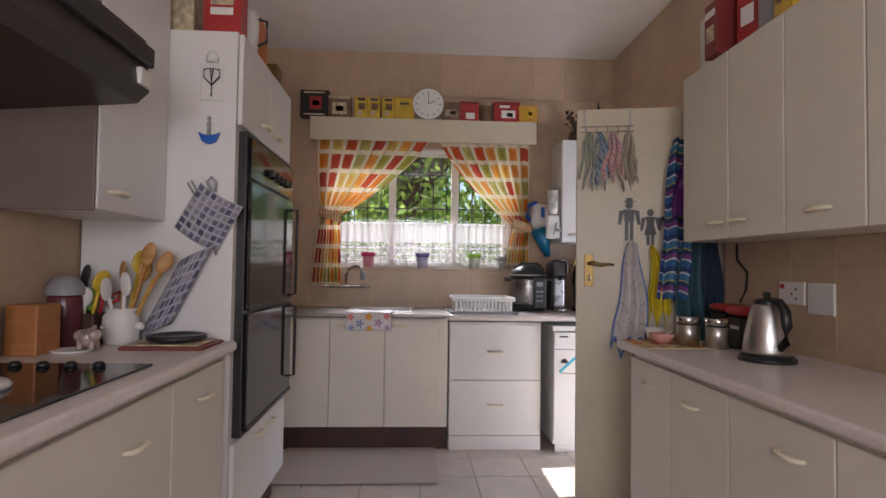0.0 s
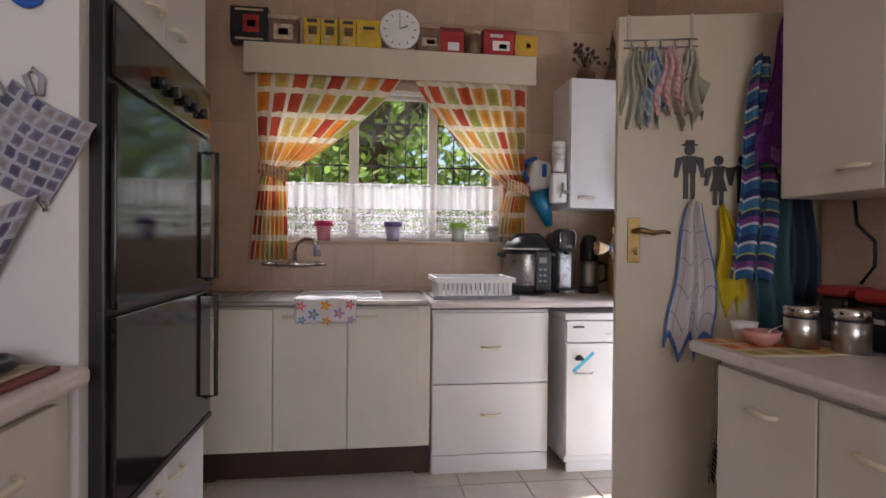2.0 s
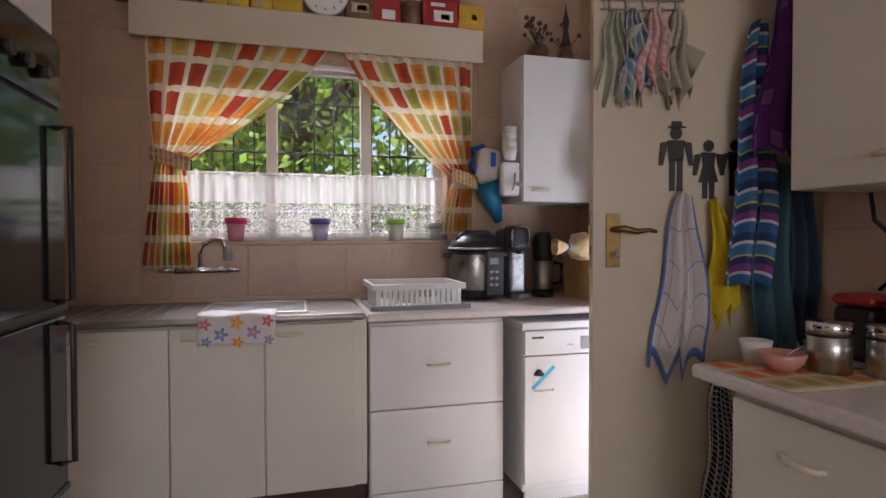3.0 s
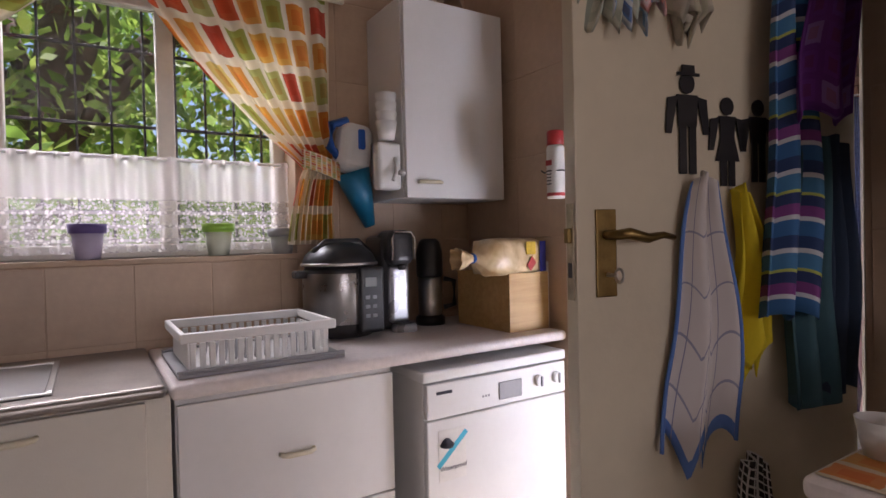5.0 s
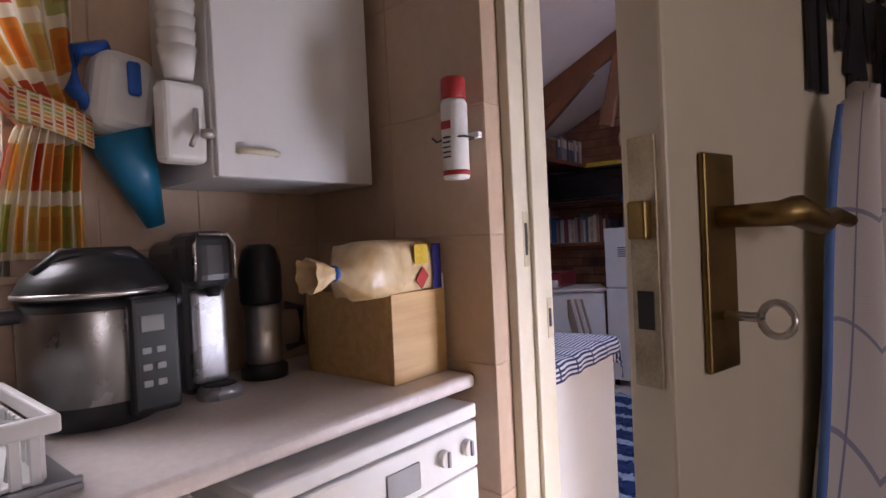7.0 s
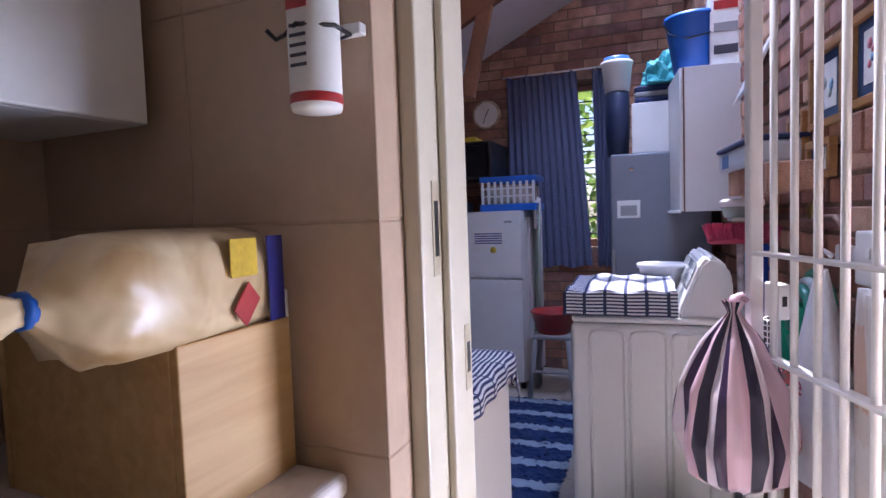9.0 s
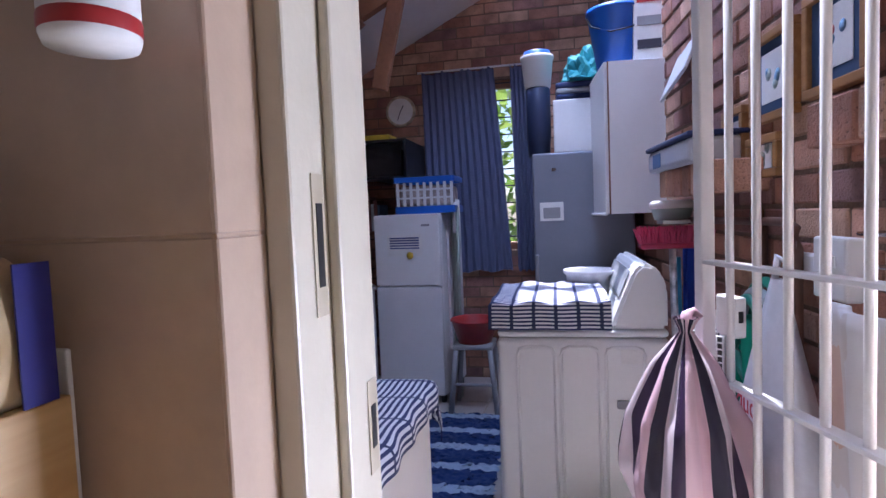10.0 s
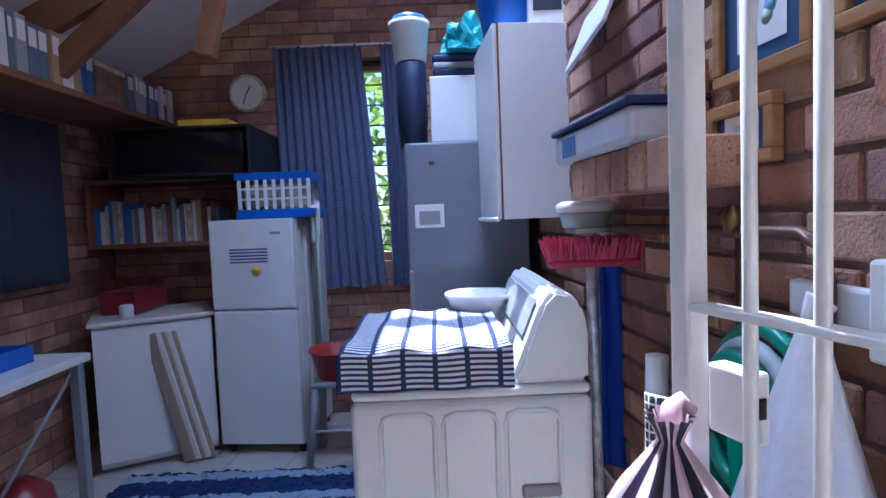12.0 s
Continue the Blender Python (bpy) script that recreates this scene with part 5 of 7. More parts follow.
# dried flowers on the small wall cupboard
dv = thing("flower_arrangement", (2.50, 5.88, 2.212), "dark carved figures and dried flowers on the cupboard", "ornament")
part("pot", lathe([(0, 0), (0.05, 0), (0.06, 0.06), (0.05, 0.09), (0, 0.09)], 16), BROWN, dv)
part("pot", lathe([(0, 0), (0.04, 0), (0.045, 0.05), (0.03, 0.10), (0, 0.10)], 16, (0.17, 0, 0)), BROWN, dv)
rng = random.Random(4)
bm = bmesh.new()
for k in range(26):
    x0 = rng.choice((0, 0, 0.17))
    p1 = (x0 + rng.uniform(-0.08, 0.08), rng.uniform(-0.05, 0.05), rng.uniform(0.12, 0.24))
    add_tube(bm, [(x0, 0, 0.07), (lerp(x0, p1[0], 0.4), p1[1] * 0.4, p1[2] * 0.7), p1], 0.002, 5)
    bmesh.ops.create_icosphere(bm, subdivisions=1, radius=rng.uniform(0.008, 0.018), matrix=Matrix.Translation(p1))
part("bouquet", bm, plain("dried_leaves", (0.06, 0.035, 0.03), 0.8), dv)
orn = thing("hanging_ornament", (2.68, 5.90, 2.212), "dark carved wooden standing ornament", "ornament")
part("figure", lathe([(0, 0), (0.03, 0.0), (0.02, 0.05), (0.028, 0.12), (0.012, 0.2), (0.02, 0.25), (0.008, 0.30), (0.0, 0.36)], 12), plain("dark_carving", (0.04, 0.03, 0.025), 0.6), orn)

# ---- kitchen: left worktop ----
LZ = 0.95
tv = thing("trivet", (0.41, 3.72, LZ), "black cast trivet on a red-brown board", "trivet")
part("board", bx((-0.15, -0.11, 0), (0.13, 0.11, 0.012), 0.004), plain("red_brown_board", (0.20, 0.05, 0.04), 0.5), tv)
part("cork_mat", bx((-0.13, -0.095, 0.0125), (0.11, 0.095, 0.018), 0.003), CREAMP, tv)
part("iron_ring", lathe([(0, 0.024), (0.09, 0.024), (0.10, 0.030), (0.10, 0.042), (0.085, 0.044), (0.08, 0.038), (0, 0.038)], 32), BLACKMET, tv)
ut = thing("utensil_pot", (0.18, 3.79, LZ), "white ceramic pot crowded with kitchen utensils", "utensil pot")
part("pot", lathe([(0, 0), (0.055, 0), (0.062, 0.02), (0.062, 0.10), (0.05, 0.115), (0.055, 0.13), (0.05, 0.13), (0.045, 0.11), (0.055, 0.02), (0, 0.01)], 28), PLASTICW, ut)
part("knob", lathe([(0, 0), (0.016, 0.004), (0.02, 0.015), (0.012, 0.028), (0, 0.03)], 12, (0.075, -0.02, 0.05)), PLASTICW, ut)
WOODU = wood("spoon_wood", (0.42, 0.20, 0.06), (0.55, 0.30, 0.10))
for k, (dx, dy, L0, mt, kind) in enumerate(((0.10, -0.02, 0.33, WOODU, "spoon"), (0.15, 0.0, 0.30, WOODU, "spoon"), (0.05, 0.03, 0.30, YELLOW, "spatula"), (0.08, 0.0, 0.27, WOODU, "spoon"), (-0.03, -0.05, 0.20, PLASTICW, "spatula"), (-0.06, 0.0, 0.22, plain("grey_nylon", (0.45, 0.45, 0.46), 0.4), "spatula"), (0.12, 0.03, 0.28, YELLOW, "spoon"), (-0.02, 0.04, 0.26, WOODU, "spoon"), (0.03, -0.04, 0.22, PLASTICW, "spoon"))):
    tip = Vector((dx, dy, L0))
    u0 = part("handle_stick", tube([(dx * 0.1, dy * 0.1, 0.02), tip * 0.85], [0.005, 0.007], 8), mt, ut)
    bm = bmesh.new()
    bmesh.ops.create_uvsphere(bm, u_segments=14, v_segments=8, radius=1.0)
    sc_ = (0.026, 0.007, 0.045) if kind == "spoon" else (0.032, 0.004, 0.045)
    bmesh.ops.transform(bm, matrix=Matrix.Translation(tip) @ pose(0, 0, 0, 0, math.degrees(math.atan2(dx, L0)), 20 * k) @ Matrix.Diagonal((*sc_, 1)), verts=bm.verts)
    for f in bm.faces:
        f.smooth = True
    part("head", bm, mt, u0)
bk = thing("utensil_box", (0.05, 3.79, LZ), "dark brown wooden box with colourful scoops", "utensil box")
part("box", bx((-0.06, -0.055, 0), (0.06, 0.055, 0.11), 0.005), DARKWOOD, bk)
bm = bx((-0.03, -0.012, 0.12), (0.035, 0.012, 0.20), 0.011, 4)
part("green_brush", bm, GREEN, bk, "lime green silicone brush")
part("green_handle", tube([(0, 0, 0.10), (0, 0, 0.125)], 0.008, 8), GREEN, bk)
part("scoop", tube([(-0.05, 0, 0.10), (-0.09, -0.02, 0.16), (-0.12, -0.03, 0.19)], [0.006, 0.012, 0.018], 10), PLASTICW, bk)
for k, (dx, dy, L0, mm_) in enumerate(((-0.04, -0.03, 0.20, plain("navy_nylon", (0.03, 0.05, 0.16), 0.4)), (0.02, -0.05, 0.17, PLASTICW), (0.07, -0.03, 0.23, YELLOW), (-0.02, 0.03, 0.25, plain("black_nylon", (0.02, 0.02, 0.022), 0.4)), (-0.07, -0.05, 0.15, PLASTICW), (0.04, 0.02, 0.20, plain("magenta_nylon", (0.40, 0.03, 0.14), 0.4)))):
    tip = Vector((dx, dy, L0))
    u0 = part("handle_stick", tube([(dx * 0.3, dy * 0.3, 0.06), tip * 0.9], [0.006, 0.008], 8), mm_, bk)
    bm = bmesh.new()
    bmesh.ops.create_uvsphere(bm, u_segments=14, v_segments=8, radius=1.0)
    bmesh.ops.transform(bm, matrix=Matrix.Translation(tip) @ pose(0, 0, 0, 12, math.degrees(math.atan2(dx, L0)), 30 * k) @ Matrix.Diagonal((0.03, 0.007, 0.04, 1)), verts=bm.verts)
    for f in bm.faces:
        f.smooth = True
    part("utensil_head", bm, mm_, u0)
sc = part("scissors", tube([(0.05, 0, 0.10), (0.06, 0, 0.15), (0.045, 0, 0.19), (0.07, 0, 0.21), (0.085, 0, 0.18), (0.06, 0, 0.15), (0.09, 0, 0.17), (0.12, 0, 0.19), (0.115, 0, 0.16), (0.08, 0, 0.14)], 0.007, 8), RED, bk, "red scissor handles")
pg = thing("ceramic_ornament", (0.17, 3.60, LZ), "small spotted ceramic cow ornament on a white dish", "ornament")
part("dish", lathe([(0, 0), (0.05, 0), (0.065, 0.008), (0.06, 0.008), (0, 0.003)], 24, (-0.04, -0.02, 0)), PAPER, pg)
bm = bmesh.new()
for c, r0 in (((0, 0, 0.045), 0.032), ((0.025, -0.01, 0.055), 0.022), ((-0.025, 0, 0.05), 0.022), ((0.03, -0.02, 0.08), 0.009), ((0.045, 0.0, 0.08), 0.009)):
    bmesh.ops.create_icosphere(bm, subdivisions=2, radius=r0, matrix=Matrix.Translation(c))
for q in ((-0.02, -0.015), (0.02, -0.015), (-0.02, 0.015), (0.02, 0.015)):
    add_tube(bm, [(q[0], q[1], 0.008), (q[0], q[1], 0.035)], 0.009, 8)
part("figurine", bm, mat("brown_spotted_glaze", (0.42, 0.33, 0.28), 0.25, vary=0.6, scale=18), pg)
kb = thing("knife_block", (0.03, 3.53, LZ), "orange-brown wooden knife block", "knife block")
part("block", bx((-0.05, -0.05, 0), (0.05, 0.07, 0.16), 0.006), wood("orange_wood", (0.34, 0.13, 0.04), (0.45, 0.19, 0.06)), kb)
bd = thing("blender_jar", (0.02, 3.72, LZ), "dark glass jar with a grey domed lid", "jar")
part("jar", lathe([(0, 0), (0.055, 0), (0.055, 0.17), (0.05, 0.18), (0, 0.18)], 24), mat("dark_red_contents", (0.12, 0.03, 0.04), 0.2), bd)
part("lid", lathe([(0.06, 0.18), (0.062, 0.2), (0.05, 0.225), (0.03, 0.245), (0, 0.25)], 24), GREY, bd)
tag_ = thing("canister_row", (-0.0, 3.40, LZ), "dark spice containers against the wall", "container")
for k in range(2):
    part("container", lathe([(0, 0), (0.035, 0), (0.035, 0.15), (0.028, 0.17), (0, 0.17)], 18, (0.0, 0.06 * 0 + 0.075 * k - 0.13, 0)), BLACK, tag_)

# on the side of the oven housing
QUILT = print_cloth("blue_check_quilt", 7, 7, [(0.10, 0.11, 0.20), (0.30, 0.31, 0.38), (0.16, 0.17, 0.28)], (0.42, 0.42, 0.46), 0.0, 0)
mt = thing("oven_mitt", (0.455, 3.888, 1.43), "quilted blue and grey check pot holder", "oven mitt")
part("pad", sheet(lambda u, v: ((u - 0.5) * 0.19 * math.cos(0.5) - (v - 0.5) * 0.2 * math.sin(0.5), -0.012 - 0.008 * abs(math.sin(6 * math.pi * u) * math.sin(6 * math.pi * v)), (u - 0.5) * -0.19 * math.sin(0.5) - (v - 0.5) * 0.2 * math.cos(0.5) - 0.012 * math.sin(math.pi * u)), 36, 36, 0.008), QUILT, mt)
part("loop", tube([(0.005, -0.01, 0.10), (-0.01, -0.012, 0.14), (0.005, -0.012, 0.155), (0.022, -0.012, 0.14), (0.02, -0.01, 0.10)], 0.007, 8), QUILT, mt)
part("loop", tube([(-0.06, -0.01, 0.09), (-0.085, -0.01, 0.13), (-0.07, -0.01, 0.14), (-0.05, -0.01, 0.10)], 0.004, 8), GREY, mt)
mt2 = thing("oven_mitt", (0.345, 3.888, 1.15), "quilted navy check oven glove hanging", "oven mitt")
mt2.scale = (1.25, 1, 1.15)
part("glove", sheet(lambda u, v: ((u - 0.5) * 0.10 - (v - 0.5) * 0.12, -0.03 - 0.025 * math.sin(math.pi * u) - 0.006 * abs(math.sin(5 * math.pi * u) * math.sin(9 * math.pi * v)), 0.12 - 0.26 * v + 0.05 * (u - 0.5)), 24, 40, 0.01), QUILT, mt2)
part("hook", tube([(0.11, -0.002, 0.14), (0.11, -0.02, 0.13), (0.115, -0.02, 0.115)], 0.004, 6), STEEL, mt2)
sw = thing("scissor_plaque", (0.45, 3.888, 1.98), "small white plaque with hanging black scissors", "plaque")
part("plaque", bx((-0.045, -0.008, -0.09), (0.045, 0, 0.06), 0.004), PLASTICW, sw)
part("figure_top", lathe([(0, 0), (0.022, 0.0), (0.026, 0.02), (0.012, 0.045), (0, 0.05)], 14, (0, -0.004, 0.06)), PLASTICW, sw)
sw.children[-1].scale = (1, 0.3, 1)
part("scissors", tube([(0, -0.012, -0.075), (0.0, -0.012, -0.03), (0.03, -0.012, 0.0), (0.03, -0.012, 0.03), (0.005, -0.012, 0.035), (0, -0.012, -0.03), (-0.005, -0.012, 0.035), (-0.03, -0.012, 0.03), (-0.03, -0.012, 0.0), (0, -0.012, -0.03)], 0.003, 6), BLACK, sw)
bt = thing("boat_ornament", (0.445, 3.888, 1.74), "blue painted boat fridge magnet", "ornament")
part("hull", sheet(lambda u, v: ((u - 0.5) * 0.085 * (1 - 0.35 * v), -0.010, 0.012 - 0.035 * v + 0.012 * (2 * u - 1) ** 2), 10, 4, 0.008), BLUE, bt)
part("figure", lathe([(0, 0), (0.008, 0), (0.006, 0.03), (0.009, 0.045), (0.004, 0.06), (0.008, 0.068), (0, 0.08)], 10, (0, -0.01, 0.01)), GREY, bt)

# ---- kitchen: by the window ----
sv = thing("handheld_vacuum", (2.24, 6.03, 1.55), "white and blue cordless hand vacuum on the wall", "hand vacuum", rz=0)
part("body", bx((-0.08, -0.10, 0.0), (0.06, 0.02, 0.20), 0.045, 4, m=pose(0, 0, 0, 0, 8, 0)), PLASTICW, sv)
part("dust_bin", tube([(0.0, -0.04, 0.01), (0.03, -0.04, -0.08), (0.075, -0.035, -0.21)], [0.072, 0.055, 0.022], 16), TEAL, sv)
part("grip", tube([(-0.055, -0.05, 0.06), (-0.095, -0.05, 0.10), (-0.085, -0.05, 0.19), (-0.02, -0.05, 0.21)], 0.018, 10), BLUE, sv)
part("switch", bx((0.0, -0.115, 0.09), (0.03, -0.10, 0.17), 0.008, 3), BLUE, sv)
co = thing("can_opener", (2.352, 5.80, 1.47), "white wall-mounted can opener and cup stack", "can opener")
part("bracket", bx((-0.10, -0.03, 0.0), (-0.002, 0.03, 0.18), 0.015, 3), PLASTICW, co)
for k in range(4):
    part("cup", lathe([(0, 0), (0.03, 0), (0.042, 0.07), (0.039, 0.07), (0.028, 0.004), (0, 0.004)], 20, (-0.05, 0, 0.19 + 0.035 * k)), PLASTICW, co)
part("crank", tube([(-0.03, -0.03, 0.12), (-0.045, -0.06, 0.06), (-0.06, -0.065, 0.03)], 0.006, 8), STEEL, co)
part("knob", lathe([(0, 0), (0.016, 0.004), (0.014, 0.02), (0, 0.024)], 12, (-0.02, -0.06, 0.05)), STEEL, co)
sp = thing("spray_can", (2.802, 5.412, 1.42), "white spray can with a red cap in a wire holder", "spray can")
part("can", lathe([(0, 0), (0.031, 0), (0.033, 0.006), (0.033, 0.185), (0.028, 0.195), (0, 0.195)], 28), PAPER, sp)
part("cap", lathe([(0.029, 0.196), (0.031, 0.198), (0.031, 0.245), (0.027, 0.25), (0, 0.25)], 28), RED, sp)
part("red_band", lathe([(0.0333, 0.008), (0.0338, 0.01), (0.0338, 0.018), (0.0333, 0.02)], 28), RED, sp)
for k in range(5):
    part("print_line", bx((-0.0345, -0.012, 0.05 + 0.012 * k), (-0.0335, 0.012, 0.054 + 0.012 * k), 0), INK, sp)
part("print_badge", bx((-0.0348, -0.015, 0.12), (-0.0335, 0.015, 0.14), 0), RED, sp)
part("holder", tube([(0.04, 0.0, 0.10), (0.03, -0.035, 0.10), (-0.01, -0.038, 0.10), (-0.036, 0, 0.10), (-0.01, 0.038, 0.10), (0.0, 0.06, 0.10), (-0.012, 0.066, 0.11)], 0.003, 6), BLACKMET, sp)
part("bracket", bx((0.03, -0.05, 0.10), (0.046, 0.0, 0.115), 0.002), PLASTICW, sp)
mt_ = thing("kitchen_mat", (0, 0, 0), "ribbed beige cotton floor mat before the sink", "mat")
MATM = stripe_cloth("ribbed_mat_cotton", [(0, (0.62, 0.54, 0.47)), (0.5, (0.50, 0.43, 0.37))], 60)
part("mat", sheet(lambda u, v: (0.42 + 1.0 * u, 5.55 - 0.66 * v, 0.010 + 0.003 * abs(math.sin(v * 60 * math.pi))), 10, 120, 0.0), MATM, mt_)

# strike plates in the frame
for x, y, z0, z1 in ((2.980, DY1 - 0.002, 1.19, 1.335), (3.062, DY1 - 0.016, 0.99, 1.10)):
    sp_ = part("strike_plate", bx((x - 0.012, y, z0), (x + 0.012, y + 0.0015, z1), 0.0006), mat("painted_plate", (0.55, 0.47, 0.33), 0.4, 0.3), frame_ob)
    part("slot", bx((x - 0.006, y - 0.001, z0 + 0.03), (x + 0.006, y, z1 - 0.03), 0), BLACK, sp_)

# ---- garden ----
structure("ground", bx((-60, -60, -0.35), (60, 90, -0.3), 0), mat("dry_grass", (0.10, 0.12, 0.05), 0.9, vary=0.3, scale=2), "grass and paving outside the window", "ground")
structure("garden_wall", bx((-12, 15.0, -0.3), (14, 15.2, 2.3), 0.01), mat("pale_plaster", (0.62, 0.58, 0.52), 0.9, vary=0.1), "pale garden wall beyond the trees", "garden wall")
tree = thing("tree", (1.12, 8.9, -0.3), "leafy tree with a dark trunk outside the window", "tree")
bm = bmesh.new()
add_tube(bm, [(0, 0, 0), (0.03, 0, 1.0), (-0.02, 0.02, 2.0), (0.08, 0, 3.2), (0.1, 0, 4.6)], [0.24, 0.2, 0.17, 0.15, 0.07], 12)
for p in ((1.2, 0.4, 4.0), (-1.1, 0.2, 4.2), (0.6, -0.7, 4.5), (-0.5, 0.8, 4.8), (1.6, -0.2, 3.4)):
    add_tube(bm, [(0.03, 0, 2.3), (p[0] * 0.5, p[1] * 0.5, 3.2), p], [0.09, 0.06, 0.02], 8)
part("trunk", bm, mat("dark_bark", (0.07, 0.05, 0.04), 0.95, vary=0.35, scale=9, bump=0.8, bscale=30), tree)
m_, N_, L_, b_ = node_mat("leaves", 0.5)
col_ = ramp(N_, L_, N_.new("ShaderNodeNewGeometry").outputs["Random Per Island"], [(0, (0.09, 0.18, 0.03)), (0.5, (0.18, 0.30, 0.05)), (1.0, (0.32, 0.42, 0.09))], False)
L_.new(col_, b_.inputs["Base Color"])
tr_, ms_ = N_.new("ShaderNodeBsdfTranslucent"), N_.new("ShaderNodeMixShader")
L_.new(col_, tr_.inputs[0])
ms_.inputs[0].default_value = 0.6
L_.new(b_.outputs[0], ms_.inputs[1])
L_.new(tr_.outputs[0], ms_.inputs[2])
L_.new(ms_.outputs[0], N_["Material Output"].inputs[0])
LEAF = m_


def leaves(n, box, size, seed):
    g = np.random.default_rng(seed)
    lo, hi = np.array(box[0]), np.array(box[1])
    nc = max(6, n // 60)
    cen = lo + (hi - lo) * g.random((nc, 3))
    c = cen[g.integers(0, nc, n)] + g.normal(0, 0.28, (n, 3))
    a = g.normal(size=(n, 3))
    a /= np.linalg.norm(a, axis=1)[:, None]
    b = np.cross(a, g.normal(size=(n, 3)))
    b /= np.linalg.norm(b, axis=1)[:, None]
    s_ = size * (0.6 + 0.8 * g.random((n, 1)))
    v = np.stack([c - a * s_, c + b * s_ * 0.42, c + a * s_, c - b * s_ * 0.42], 1).reshape(-1, 3)
    me = bpy.data.meshes.new("leaves")
    me.from_pydata(v.tolist(), [], [(4 * i, 4 * i + 1, 4 * i + 2, 4 * i + 3) for i in range(n)])
    me.materials.append(LEAF)
    return me


cr = new("crown", leaves(13000, ((-2.8, -1.2, 1.9), (3.6, 2.2, 5.2)), 0.07, 3))
cr.parent = tree
hd = tagged(new("hedge", leaves(16000, ((-6, 11.0, 1.2), (9, 14.0, 5.2)), 0.12, 5)), "dense green shrubs along the garden wall", "hedge", kind="stuff")

# ---- scullery: appliances ----
PLACE = SCULLERY
fr = thing("fridge", (6.254, 5.925, 0), "small white two-door fridge with papers stuck on", "fridge", rz=-6)
fr.scale = (1, 0.968, 0.96)
part("body", bx((0.052, 0, 0.05), (0.55, 0.49, 1.355), 0.008), WHITE, fr)
part("fridge_door", bx((0, 0, 0.06), (0.05, 0.49, 0.838), 0.010, 3), WHITE, fr)
fd = part("freezer_door", bx((0, 0, 0.848), (0.05, 0.49, 1.358), 0.010, 3), WHITE, fr)
pa = part("paper", bx((-0.002, 0.13, 1.06), (-0.0005, 0.39, 1.215), 0.0003), PAPER, fd, "white printed notice")
for k in range(5):
    part("print_line", bx((-0.0032, 0.15, 1.185 - 0.018 * k), (-0.0022, 0.37, 1.194 - 0.018 * k), 0), plain("blue_print", (0.06, 0.08, 0.25), 0.6), pa)
part("sticker", lathe([(0, 0), (0.025, 0), (0.025, 0.001), (0, 0.001)], 16), YELLOW, fd, "round yellow sticker")
fd.children[-1].matrix_basis = pose(-0.0035, 0.22, 1.065, 0, -90, 0)
part("badge", bx((-0.0025, 0.07, 1.27), (-0.0005, 0.13, 1.285), 0.0003), GREY, fd)
for y in (0.03, 0.45):
    for x in (0.06, 0.5):
        part("foot", lathe([(0, 0), (0.02, 0), (0.02, 0.05), (0, 0.05)], 10, (x, y, 0)), BLACK, fr)

wm = thing("washing_machine", (4.56, 4.79, 0), "white top-loading washing machine with ribbed side panel", "washing machine")
part("body", bx((0, 0, 0.03), (0.62, 0.585, 0.843), 0.022, 4), WHITE, wm)
part("top_deck", bx((0.004, 0.004, 0.846), (0.616, 0.581, 0.872), 0.012, 3), WHITE, wm)
for k in range(3):
    y0, y1 = 0.383 - 0.150 * k, 0.512 - 0.150 * k
    part("pressed_panel", tube([(-0.001, y0, 0.10), (-0.001, y0, 0.785), (-0.001, y0 + 0.007, 0.806), (-0.001, y0 + 0.028, 0.814), (-0.001, y1 - 0.028, 0.814), (-0.001, y1 - 0.007, 0.806), (-0.001, y1, 0.785), (-0.001, y1, 0.10)], 0.0065, 8), WHITE, wm)
part("label", bx((-0.006, 0.09, 0.758), (-0.004, 0.16, 0.808), 0.0005), PAPER, wm)
part("grip", bx((-0.008, 0.078, 0.600), (0.004, 0.178, 0.632), 0.008, 3), GREY, wm)
bm = bmesh.new()
sec = [(0.005, 0.873), (0.005, 1.01), (0.02, 1.06), (0.05, 1.093), (0.085, 1.10), (0.115, 1.07), (0.16, 0.96), (0.185, 0.90), (0.19, 0.873)]
rr_ = [[bm.verts.new((x, y, z)) for y, z in sec] for x in (0.01, 0.61)]
for i in range(len(sec)):
    j = (i + 1) % len(sec)
    f = bm.faces.new((rr_[0][i], rr_[0][j], rr_[1][j], rr_[1][i]))
bm.faces.new(rr_[0][::-1]), bm.faces.new(rr_[1])
bmesh.ops.recalc_face_normals(bm, faces=bm.faces)
bmesh.ops.bevel(bm, geom=list(bm.edges), offset=0.012, segments=2, affect="EDGES")
con = part("console", bm, WHITE, wm, "curved white control console")
part("console_window", bx((0.06, 0.0, 0.0), (0.56, 0.10, 0.004), 0.002, m=pose(0, 0.118, 1.070, -68, 0, 0)), mat("smoked_panel", (0.45, 0.47, 0.50), 0.12), con)
for x in (0.05, 0.57):
    for y in (0.05, 0.53):
        part("foot", lathe([(0, 0), (0.022, 0), (0.022, 0.03), (0, 0.03)], 10, (x, y, 0)), BLACK, wm)
tb = thing("plastic_tub", (5.05, 5.02, 0.873), "clear plastic tub on the washing machine", "tub")
part("tub", lathe([(0, 0), (0.08, 0), (0.10, 0.10), (0.112, 0.105), (0.112, 0.115), (0.095, 0.11), (0.075, 0.006), (0, 0.006)], 24), plain("milky_plastic", (0.62, 0.62, 0.64), 0.25), tb)

